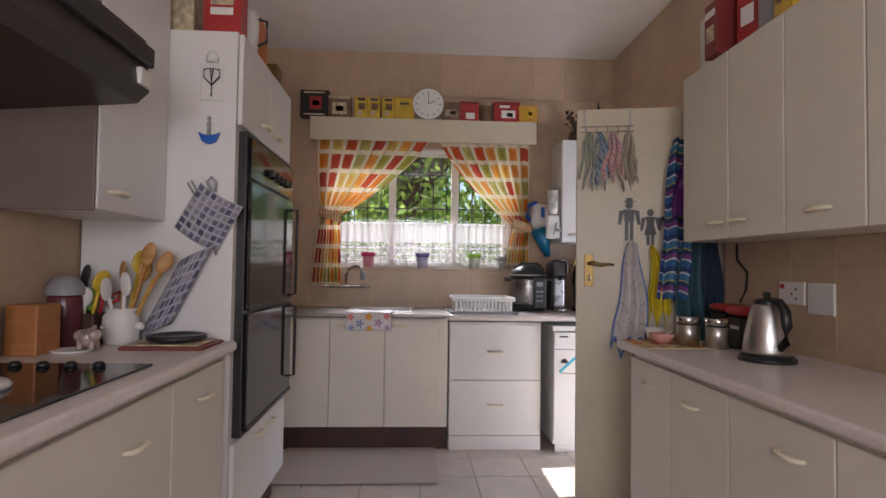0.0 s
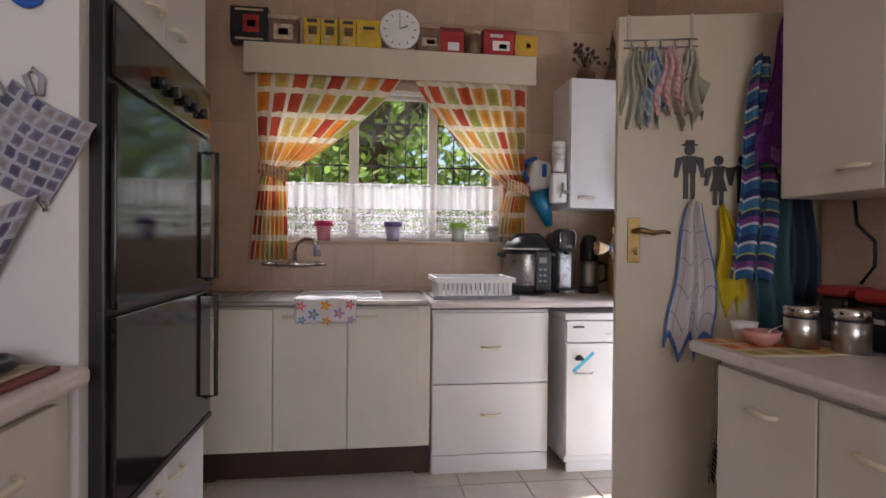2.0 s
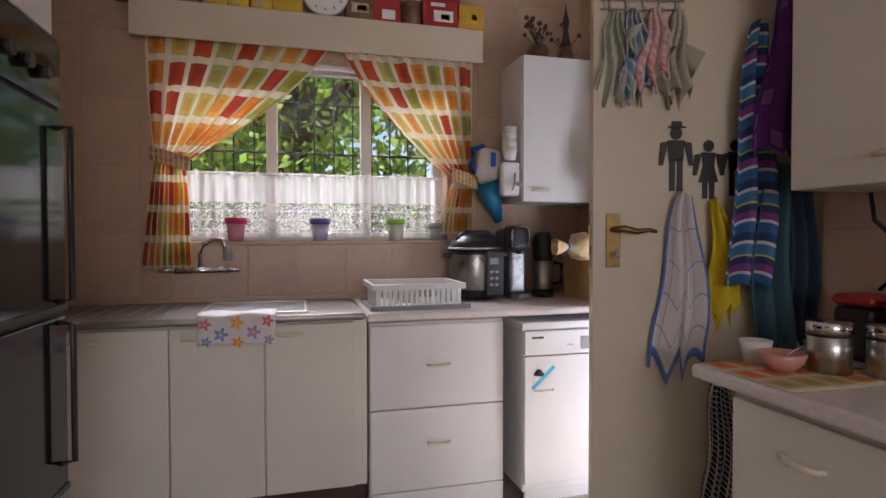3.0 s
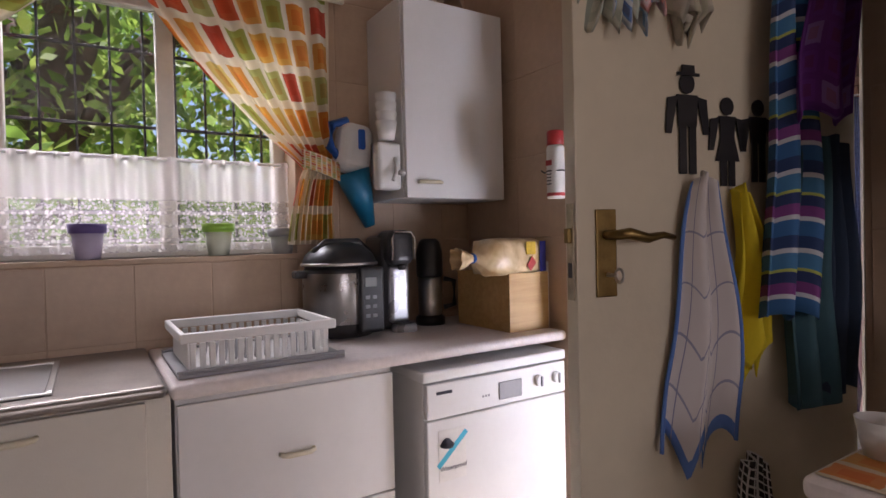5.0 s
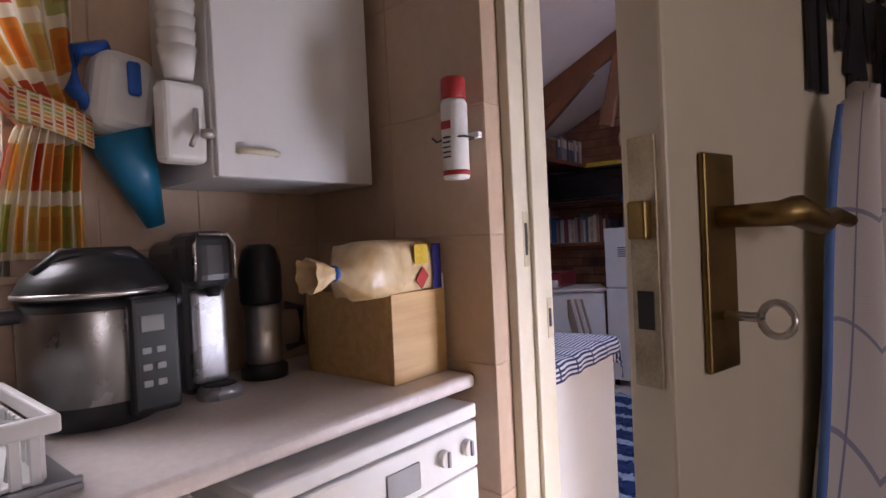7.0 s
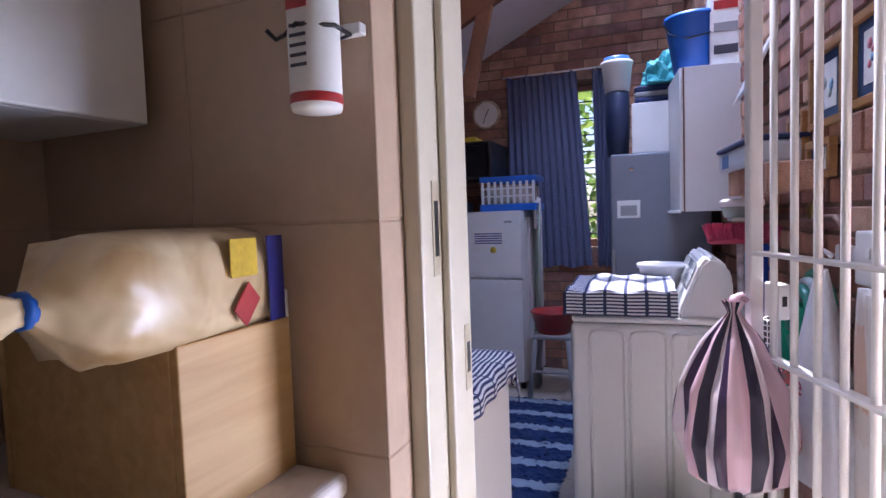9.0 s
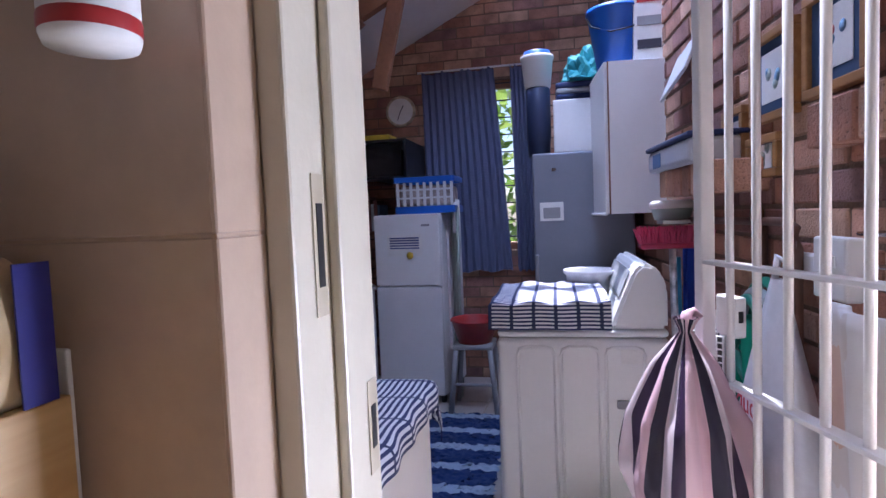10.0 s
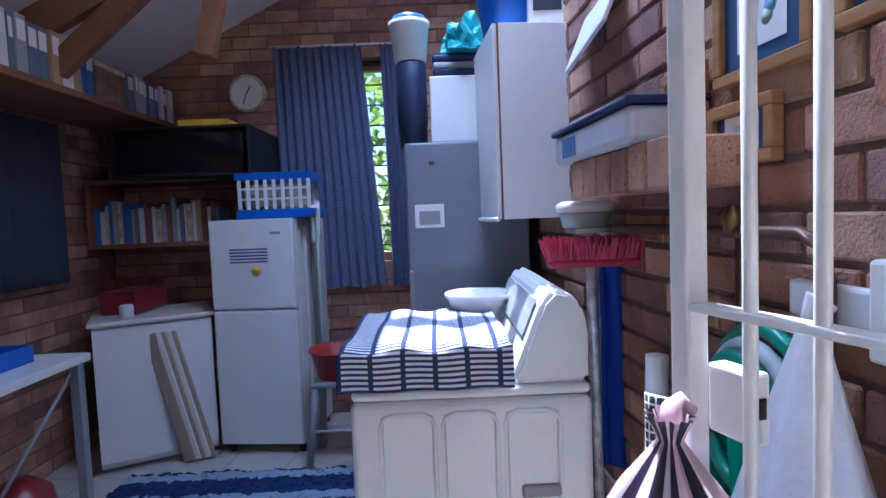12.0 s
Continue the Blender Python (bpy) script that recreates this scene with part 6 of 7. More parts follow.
tb.scale = (1, 1, 1.4)
NAVYW = stripe_cloth("navy_white_striped_cloth", [(0, (0.70, 0.71, 0.74))], 1, fine=44, cross=(5.5, 0.16, (0.03, 0.04, 0.10)))
NAVYF = stripe_cloth("navy_white_striped_fold", [(0, (0.70, 0.71, 0.74))], 1, fine=9, cross=(5.5, 0.16, (0.03, 0.04, 0.10)))
qc = thing("striped_cloth", (4.55, 4.79, 0.873), "folded navy and white striped cloth on the washing machine", "cloth")


def quilt_fn(u, v):
    y = lerp(0.60, 0.20, u)
    th = 0.085 + 0.02 * u + 0.006 * math.sin(5 * u + 1)
    s_ = v * (th + 0.5)
    w = 0.005 * math.sin(17 * u + 9 * v)
    if s_ < th:
        return (-0.008 + w - 0.03 * u * 0, y + 0.02 * (1 - v) * (0.5 - u), s_ - 0.045 * (1 - u) * 0 + 0.004)
    k = s_ - th
    return (-0.008 + k, y, th + 0.004 + w + 0.012 * math.sin(min(1, k / 0.06) * math.pi / 2))


part("cloth", sheet(quilt_fn, 40, 60, 0.006), NAVYW, qc)
part("front_fold", sheet(lambda u, v: (0.0 + 0.5 * u, 0.60 + 0.008 * math.sin(6 * u), 0.004 + 0.09 * v), 30, 8, 0.006), NAVYF, qc)

fz = thing("upright_freezer", (5.55, 4.765, 0), "tall silver-grey upright freezer with a paper note", "freezer")
fz.scale = (1, 0.856, 0.924)
part("body", bx((0.06, 0, 0.03), (0.64, 0.59, 1.70), 0.01), GREYMET, fz)
fzd = part("freezer_door", bx((0, 0, 0.05), (0.058, 0.59, 1.715), 0.012, 3), GREYMET, fz)
part("handle", bx((-0.03, 0.565, 0.75), (-0.002, 0.588, 1.15), 0.006, 3), GREY, fzd)
nt_ = part("note", bx((-0.002, 0.41, 1.338), (-0.0006, 0.55, 1.442), 0.0004), PAPER, fzd)
part("note_print", bx((-0.0034, 0.43, 1.352), (-0.0022, 0.53, 1.412), 0), GREY, nt_)
part("badge", bx((-0.003, 0.45, 1.615), (-0.0006, 0.475, 1.632), 0.001), CHROME, fzd)
for x in (0.05, 0.58):
    for y in (0.05, 0.54):
        part("foot", lathe([(0, 0), (0.022, 0), (0.022, 0.03), (0, 0.03)], 10, (x, y, 0)), BLACK, fz)

ch = thing("chest_freezer", (3.352, 5.497, 0), "white chest freezer standing beside the doorway", "freezer")
part("body", bx((0, 0, 0.03), (0.67, 0.95, 0.80), 0.015), WHITE, ch)
part("lid", bx((-0.004, -0.004, 0.803), (0.676, 0.954, 0.845), 0.012, 3), WHITE, ch)
STRD = stripe_cloth("navy_striped_tablecloth", [(0, (0.66, 0.68, 0.73))], 1, fine=64, cross=(6, 0.07, (0.03, 0.04, 0.11)))
cc = thing("striped_cloth", (3.352, 5.497, 0.846), "navy and white striped cloth draped over the chest freezer", "cloth")


def drape(u, v):
    x, y = -0.01 + 0.80 * u, -0.07 + 1.02 * v
    z = 0.006 + 0.002 * math.sin(30 * u + 11 * v)
    if x > 0.68:
        z -= (x - 0.68)
        x = 0.68 + 0.012 * min(1, (x - 0.68) / 0.02) + 0.004 * math.sin(40 * v)
    if y < -0.01:
        z -= (-0.01 - y)
        y = -0.01 - 0.012 * min(1, (-0.01 - y) / 0.02) - 0.004 * math.sin(40 * u)
    return (x, y, z)


part("cloth", sheet(drape, 48, 56, 0.004), STRD, cc)

# ---- scullery: rug ----
RUGM = stripe_cloth("blue_shag_rug", [(0, (0.008, 0.03, 0.12)), (0.62, (0.30, 0.38, 0.50)), (0.94, (0.008, 0.03, 0.12))], 8, along="u")
rg_ = np.random.default_rng(2)
ru = thing("striped_rug", (0, 0, 0), "blue shaggy rug with pale stripes on the tiles", "rug")
part("rug_cloth", sheet(lambda u, v: (4.20 + 1.855 * u + 0.01 * float(rg_.normal()), 5.47 + 1.30 * v + 0.008 * float(rg_.normal()), 0.012 + 0.012 * float(rg_.random())), 150, 80), RUGM, ru)

# ---- scullery: security gate ----
gate = thing("security_gate", (3.189, 4.587, 0), "white painted steel security gate standing open", "gate", rz=17.2)
GATEP = mat("glossy_white_steel_paint", (0.80, 0.79, 0.77), 0.3, vary=0.05, scale=8)
part("stile", bx((0.797, -0.018, 0.05), (0.829, 0.016, 2.08), 0.004), GATEP, gate)
part("stile", bx((0.0, -0.018, 0.05), (0.03, 0.018, 2.08), 0.004), GATEP, gate)
for k in range(8):
    x = 0.115 + 0.086 * k
    part("bar", tube([(x, 0, 0.06), (x, 0, 2.07)], 0.0085, 10), GATEP, gate)
for z in (0.12, 0.905, 1.16, 2.02):
    part("rail", bx((0.03, -0.016, z - 0.005), (0.795, 0.016, z + 0.005), 0.002), GATEP, gate)
lb = part("lock_box", bx((0.735, -0.05, 0.995), (0.805, -0.021, 1.085), 0.005), GATEP, gate)
part("keyhole", bx((0.732, -0.04, 1.03), (0.7345, -0.03, 1.055), 0), BLACK, lb)

# ---- scullery: bags on the gate ----
BAGS = stripe_cloth("pink_black_striped_plastic", [(0, (0.68, 0.46, 0.52)), (0.16, (0.03, 0.025, 0.05)), (0.38, (0.74, 0.64, 0.68)), (0.58, (0.05, 0.03, 0.07)), (0.76, (0.70, 0.50, 0.56))], 6, along="u")
BAGS.node_tree.nodes["Principled BSDF"].inputs["Roughness"].default_value = 0.25
sb = thing("striped_plastic_bag", (3.89, 4.885, 0.585), "pink and black striped plastic bag, full and tied", "plastic bag")


def sack(u, v):
    a = 2 * math.pi * u
    prof = [(0.0, 0.03), (0.06, 0.014), (0.2, 0.070), (0.45, 0.138), (0.72, 0.162), (0.9, 0.138), (0.97, 0.08), (1.0, 0.01)]
    for (p, q), (p2, q2) in zip(prof, prof[1:]):
        if p <= v <= p2:
            r = lerp(q, q2, (v - p) / (p2 - p))
    r *= 1 + (0.16 * (1 - v) + 0.03) * math.sin(a * 9 + 2 * v) + 0.05 * math.sin(a * 4 + 5 * v) + 0.035 * math.sin(a * 15 - 11 * v)
    return (r * math.cos(a) * 0.9, r * math.sin(a) * 0.82, 0.46 - 0.48 * v)


part("bag", sheet(sack, 120, 48), BAGS, sb)
part("knot", tube([(0.0, 0.0, 0.44), (0.008, -0.005, 0.465), (0.02, -0.02, 0.47), (0.015, -0.035, 0.455)], [0.016, 0.012, 0.010, 0.007], 8), BAGS, sb)

PLACE = SOUTH_WALL
wb = thing("shopping_bag", (3.95, 4.56, 0.55), "white plastic shopping bag with red recycling words", "plastic bag")
WPL = mat("white_thin_plastic", (0.66, 0.66, 0.70), 0.3, vary=0.1, bump=0.5, bscale=18)
part("bag", sheet(lambda u, v: (0.16 * (0.15 + min(1, v * 1.4)) * math.cos(2 * math.pi * u) * (1 + 0.08 * math.sin(18 * u + 3 * v)), 0.05 * (0.2 + min(1, v * 1.4)) * math.sin(2 * math.pi * u) * (1 + 0.15 * math.sin(31 * u)), 0.57 - 0.52 * v), 72, 24), WPL, wb)
part("handle", tube([(0.02, 0, 0.55), (0.0, 0, 0.62), (-0.01, -0.02, 0.60)], 0.008, 6), WPL, wb)
REDP = plain("red_print", (0.42, 0.03, 0.05), 0.5)
for k, w_ in enumerate(("Reduce", "Reuse", "Recycle")):
    text_on(w_, pose(0.13, 0.068, 0.27 - 0.065 * k, 90, 0, 180), 0.07, REDP, wb)
pr = thing("paper_roll_bag", (3.66, 4.53, 0.39), "white paper packet with faint brown print by the gate", "packet")
part("packet", sheet(lambda u, v: (-0.14 + 0.30 * u, 0.03 * math.sin(math.pi * u) + 0.01 * math.sin(13 * u + 5 * v), 0.70 - 0.70 * v), 20, 24, 0.02), print_cloth("brown_stain_print", 1.3, 1.6, [(0.52, 0.42, 0.34), (0.66, 0.62, 0.58), (0.62, 0.56, 0.50)], (0.68, 0.65, 0.62), 0.4, 0), pr)
sp2 = thing("spotted_cloth_bag", (4.13, 4.64, 0.55), "white bag with black spots hanging behind the gate", "cloth bag")
part("cloth", sheet(lambda u, v: (-0.08 + 0.16 * u, 0.02 * math.sin(8 * u), 0.42 - 0.42 * v), 20, 14, 0.005), SPOT, sp2)
gh = thing("garden_hose", (4.10, 4.52, 0.85), "coiled green and grey hose hanging on the wall", "hose")
for k, (r0, mm_) in enumerate(((0.12, plain("green_hose", (0.02, 0.26, 0.16), 0.4)), (0.10, plain("grey_hose", (0.38, 0.44, 0.45), 0.4)), (0.085, plain("green_hose_dark", (0.02, 0.20, 0.14), 0.4)))):
    part("coil", tube([(r0 * math.cos(a), 0.02 * k, 0.10 + r0 * 1.2 * math.sin(a)) for a in [i * math.pi / 12 for i in range(25)]], 0.013, 8), mm_, gh)
gc = thing("green_cloth", (4.15, 4.55, 0.60), "crumpled green cloth hanging by the gate", "cloth")
part("cloth", sheet(lambda u, v: (-0.07 + 0.14 * u, 0.03 * math.sin(9 * u + 2 * v), 0.40 - 0.36 * v), 20, 12, 0.006), plain("emerald_cloth", (0.01, 0.28, 0.17), 0.9), gc)

# ---- scullery: brick wall fittings ----
sk = thing("wall_socket", (0, 0, 0), "white double socket box on the brick wall", "socket")
bxs = part("box", bx((3.82, SY0 + 0.008, 1.083), (3.94, SY0 + 0.045, 1.212), 0.006), PLASTICW, sk)
part("switch", bx((3.85, SY0 + 0.046, 1.15), (3.87, SY0 + 0.052, 1.175), 0.002), WHITE, bxs)
part("plate", bx((3.945, SY0 + 0.008, 1.115), (4.10, SY0 + 0.03, 1.17), 0.006), PLASTICW, sk)
pl_ = thing("wall_pipe", (0, 0, 0), "dark painted copper pipes on the brick wall", "pipe")
PIPE = mat("dull_copper", (0.18, 0.10, 0.07), 0.5, 0.7, vary=0.3)
part("pipe", tube([(5.1, SY0 + 0.04, 1.232), (4.06, SY0 + 0.04, 1.240), (4.02, SY0 + 0.04, 1.225), (4.01, SY0 + 0.04, 1.18), (4.01, SY0 + 0.04, 0.5)], 0.011, 8), PIPE, pl_)
part("pipe", tube([(4.22, SY0 + 0.025, 1.235), (4.22, SY0 + 0.025, 0.4)], 0.011, 8), PIPE, pl_)
part("valve", lathe([(0, 0), (0.016, 0), (0.018, 0.03), (0.01, 0.05), (0, 0.05)], 12, (4.22, SY0 + 0.04, 1.236)), BRASS, pl_)
wr = thing("wire_rack", (0, 0, 0), "thin wire towel rack on the brick wall", "rack")
part("wire", tube([(3.70, SY0 + 0.01, 1.228), (3.70, SY0 + 0.09, 1.228), (3.59, SY0 + 0.09, 1.228), (3.59, SY0 + 0.01, 1.228)], 0.004, 6), CHROME, wr)
part("wire", tube([(3.70, SY0 + 0.01, 1.17), (3.70, SY0 + 0.07, 1.17), (3.59, SY0 + 0.07, 1.17), (3.59, SY0 + 0.01, 1.17)], 0.003, 6), CHROME, wr)


def picture(x0, x1, z0, z1, art, label):
    r = thing("framed_picture", (0, 0, 0), label, "picture", group="pictures on the brick wall")
    w, y = 0.022, SY0 + 0.012
    for a, b in (((x0, y, z0), (x1, y + 0.022, z0 + w)), ((x0, y, z1 - w), (x1, y + 0.022, z1)), ((x0, y, z0 + w), (x0 + w, y + 0.022, z1 - w)), ((x1 - w, y, z0 + w), (x1, y + 0.022, z1 - w))):
        part("frame", bx(a, b, 0.003), OAK, r)
    mx, mz = (x1 - x0) * 0.25, (z1 - z0) * 0.22
    part("mount", bx((x0 + w, y + 0.001, z0 + w), (x1 - w, y + 0.010, z1 - w), 0), plain("navy_mount", (0.03, 0.07, 0.16), 0.8), r)
    pp_ = part("paper", bx((x0 + mx, y + 0.0105, z0 + mz), (x1 - mx, y + 0.012, z1 - mz), 0), PAPER, r)
    cx, cz = (x0 + x1) / 2, (z0 + z1) / 2
    rg = random.Random(int(x0 * 100))
    for k in range(5):
        q = part("motif", lathe([(0, 0), (0.010 + 0.008 * rg.random(), 0), (0, 0.001)], 10), art[k % len(art)], pp_)
        q.matrix_basis = pose(cx + rg.uniform(-0.03, 0.03), y + 0.0122, cz + rg.uniform(-0.035, 0.035), -90, 0, 0)


WASH = [plain("pink_wash", (0.62, 0.22, 0.25), 0.8), plain("blue_wash", (0.20, 0.34, 0.48), 0.8), plain("green_wash", (0.38, 0.46, 0.42), 0.8)]
picture(4.05, 4.29, 1.492, 1.715, WASH[1:], "oak framed flower picture with a navy mount")
picture(3.78, 4.01, 1.508, 1.73, WASH[:2], "oak framed red and blue picture with a navy mount")
picture(4.335, 4.49, 1.39, 1.565, WASH[1:], "small oak framed picture with a navy mount")
picture(4.13, 4.315, 1.352, 1.462, WASH[2:], "small oak framed leaf picture")

# brick ledges
for x0, x1, y1, z0 in ((3.575, 3.93, SY0 + 0.075, 1.393), (4.22, 4.735, SY0 + 0.16, 1.318)):
    lg = thing("brick_ledge", (0, 0, 0), "projecting ledge of buff bricks on edge", "ledge", kind="structure")
    n_ = int((x1 - x0) / 0.085)
    for k in range(n_):
        part("brick", bx((x0 + 0.085 * k, SY0, z0), (x0 + 0.085 * k + 0.073, y1, z0 + 0.09), 0.004, 1), BRICK1, lg)

bxt = thing("storage_tub", (4.58, SY0 + 0.095, 1.409), "clear storage tub with a navy lid on the ledge", "storage tub")
part("tub", bx((-0.24, -0.08, 0), (0.24, 0.08, 0.075), 0.015, 3), plain("cloudy_tub_plastic", (0.55, 0.56, 0.60), 0.3), bxt)
part("lid", bx((-0.25, -0.086, 0.076), (0.25, 0.086, 0.092), 0.006, 3), NAVY, bxt)
part("label", bx((0.06, 0.0805, 0.012), (0.16, 0.082, 0.06), 0), plain("blue_label", (0.10, 0.18, 0.35), 0.6), bxt)

# brooms beside the machine
PLACE = SCULLERY
br = thing("broom", (4.68, 4.738, 0), "broom standing head up with red bristles", "broom")
part("handle", tube([(0, 0, 0.03), (0, 0.02, 1.14)], 0.0125, 10), mat("flowered_white_handle", (0.55, 0.53, 0.52), 0.4, vary=0.6, scale=30), br)
part("head", bx((-0.03, -0.13, 1.14), (0.03, 0.13, 1.16), 0.008, 2), plain("red_plastic_head", (0.38, 0.03, 0.08), 0.5), br)
bm = bmesh.new()
rg2 = random.Random(9)
for k in range(420):
    x, y = rg2.uniform(-0.032, 0.032), rg2.uniform(-0.13, 0.13)
    add_tube(bm, [(x, y, 1.16), (x * 1.5 + rg2.uniform(-0.01, 0.01), y * 1.06 + rg2.uniform(-0.01, 0.01), 1.21 + rg2.uniform(-0.015, 0.01))], 0.0035, 4, False)
part("bristles", bm, plain("pink_red_bristle", (0.46, 0.05, 0.12), 0.7), br)
bl = thing("mop", (4.78, 4.712, 0), "blue-handled mop with a long blue cover", "mop")
part("handle", tube([(0, 0, 0), (0, 0.01, 1.10)], 0.012, 10), plain("light_blue_handle", (0.05, 0.36, 0.58), 0.4), bl)
part("cover", sheet(lambda u, v: (0.02 + 0.015 * math.sin(9 * u), -0.012 - 0.085 * u, 1.18 - 0.62 * v), 20, 16, 0.012), plain("royal_blue_cloth", (0.01, 0.05, 0.36), 0.8), bl)
wt_ = thing("white_tube", (4.50, 4.68, 0), "white plastic tube leaning in the corner", "tube")
part("tube", tube([(0, 0, 0), (0, -0.02, 0.95)], 0.025, 14), PLASTICW, wt_)
co2 = thing("white_container", (4.80, 4.735, 1.238), "round white lidded container above the broom", "container")
co2.scale = (0.72, 0.72, 0.75)
part("body", lathe([(0, 0), (0.085, 0.0), (0.10, 0.05), (0.10, 0.055), (0, 0.055)], 24), plain("pale_green_tub", (0.35, 0.45, 0.40), 0.3), co2)
part("lid", lathe([(0.102, 0.055), (0.112, 0.06), (0.11, 0.085), (0.09, 0.095), (0, 0.097)], 24), PLASTICW, co2)
stand = part("shelf_bracket", bx((-0.09, -0.17, -0.02), (0.09, 0.06, -0.001), 0.003), STEEL, co2)

# wall cabinet and what stands on it
wc2 = thing("wall_cabinet", (5.2, 4.676, 1.263), "white wall cabinet with brown door edging", "cabinet", rz=4.5)
wc2.scale = (1, 0.86, 0.9)
part("carcass", bx((0, 0, 0), (0.5, 0.278, 0.74), 0.002), CUPW, wc2)
d_ = part("door", bx((0.002, 0.285, 0.002), (0.498, 0.303, 0.738), 0.003), CUPW, wc2)
part("edging", bx((-0.001, 0.2785, 0), (0.5, 0.2845, 0.74), 0.001), TIMBER, wc2, "brown edge strip")
part("rail", tube([(-0.03, 0.31, 0.0), (0.5, 0.31, 0.0)], 0.008, 8), WHITE, wc2)
bu = thing("bucket", (5.34, 4.865, 1.931), "blue plastic bucket on the wall cabinet", "bucket")
part("pail", lathe([(0, 0), (0.085, 0), (0.125, 0.24), (0.132, 0.245), (0.13, 0.262), (0.12, 0.26), (0.08, 0.008), (0, 0.008)], 28), BLUE, bu)
part("handle", tube([(0.0, 0.128, 0.24), (-0.06, 0.11, 0.18), (-0.105, 0.03, 0.14), (-0.115, -0.06, 0.15), (-0.06, -0.115, 0.2), (0, -0.13, 0.24)], 0.004, 6), BLACK, bu)
cb = thing("light_bulb_carton", (5.29, 4.735, 1.931), "white printed carton on the wall cabinet", "carton")
part("box", bx((-0.06, -0.07, 0), (0.10, 0.065, 0.34), 0.003), PAPER, cb)
for k in range(3):
    part("print", bx((-0.062, -0.05, 0.05 + 0.1 * k), (-0.0605, 0.05, 0.09 + 0.1 * k), 0), [INK, GREY, RED][k], cb)
lp = thing("leaning_board", (4.98, 4.74, 1.70), "thin white board leaning above the tub", "board")
part("board", bx((-0.30, -0.01, 0.0), (0.0, 0.002, 0.26), 0.003, m=pose(0, 0, 0, 25, 12, 6)), PLASTICW, lp)

# on the freezer
ft = thing("white_carton", (5.58, 4.885, 1.587), "plain white storage carton on the freezer", "carton")
part("box", bx((0, 0, 0), (0.42, 0.27, 0.27), 0.006), PLASTICW, ft)
fn_ = thing("folded_towels", (5.59, 4.89, 1.858), "stack of folded navy towels", "towels")
for k in range(3):
    part("towel", bx((0.005 * k, 0, 0.031 * k), (0.38, 0.25, 0.03 + 0.031 * k), 0.012, 3), [NAVY, GREY, NAVY][k], fn_)
gc2 = thing("crumpled_cloth", (5.68, 4.99, 1.953), "crumpled dark green and white cloths", "cloth")
bm = bmesh.new()
bmesh.ops.create_icosphere(bm, subdivisions=4, radius=1)
for v in bm.verts:
    n = noise.noise(v.co * 2.2) * 0.35 + noise.noise(v.co * 6) * 0.15
    v.co = Vector((v.co.x * 0.13, v.co.y * 0.11, max(-0.2, v.co.z) * 0.13 + 0.026)) * (1 + n)
    v.co.z = max(0.001, v.co.z)
part("cloth", bm, plain("teal_cloth", (0.02, 0.22, 0.24), 0.8), gc2)
wt3 = thing("white_bucket", (5.75, 5.235, 1.587), "dark lidded drum under a white bucket", "bucket")
part("drum", lathe([(0, 0), (0.06, 0), (0.062, 0.09), (0.066, 0.10), (0.066, 0.36), (0.06, 0.37), (0, 0.37)], 24), plain("navy_drum", (0.02, 0.03, 0.07), 0.4), wt3)
part("bucket", lathe([(0, 0.371), (0.07, 0.371), (0.085, 0.52), (0.09, 0.525), (0.09, 0.54), (0, 0.54)], 24), PLASTICW, wt3)
part("lid", lathe([(0.075, 0.541), (0.07, 0.565), (0, 0.567)], 24), BLUE, wt3)

# ---- scullery: end wall ----
w2 = thing("window_2", (0, 0, 0), "stained timber window with burglar bars", "window", kind="structure")
for a, b in (((SX1 + 0.05, EY0, EZ0), (SX1 + 0.11, EY0 + 0.06, EZ1)), ((SX1 + 0.05, EY1 - 0.06, EZ0), (SX1 + 0.11, EY1, EZ1)), ((SX1 + 0.05, EY0 + 0.06, EZ0), (SX1 + 0.11, EY1 - 0.06, EZ0 + 0.06)), ((SX1 + 0.05, EY0 + 0.06, EZ1 - 0.06), (SX1 + 0.11, EY1 - 0.06, EZ1)), ((SX1 + 0.05, 5.68, EZ0 + 0.06), (SX1 + 0.11, 5.73, EZ1 - 0.06))):
    part("frame", bx(a, b, 0.005), TIMBER, w2)
for y0, y1 in ((EY0 + 0.061, 5.679), (5.731, EY1 - 0.061)):
    p_ = part("pane", bx((SX1 + 0.078, y0, EZ0 + 0.061), (SX1 + 0.082, y1, EZ1 - 0.061), 0), GL, w2)
    p_.visible_shadow = False
for k in range(10):
    part("bar", bx((SX1 + 0.03, EY0, EZ0 + 0.1 + 0.13 * k), (SX1 + 0.036, EY1, EZ0 + 0.11 + 0.13 * k), 0.001), BLACKMET, w2)


def gingham(name):
    m, N, L, b = node_mat(name, 0.9)
    u, v = uv_axes(N, L)
    a = math_node(N, L, "LESS_THAN", math_node(N, L, "FRACT", math_node(N, L, "MULTIPLY", u, 70)), 0.5)
    c = math_node(N, L, "LESS_THAN", math_node(N, L, "FRACT", math_node(N, L, "MULTIPLY", v, 130)), 0.5)
    f = math_node(N, L, "MULTIPLY", math_node(N, L, "ADD", a, c), 0.5)
    L.new(mix_rgb(N, L, f, (0.26, 0.29, 0.42), (0.02, 0.03, 0.10)), b.inputs["Base Color"])
    weave(N, L, b)
    return m


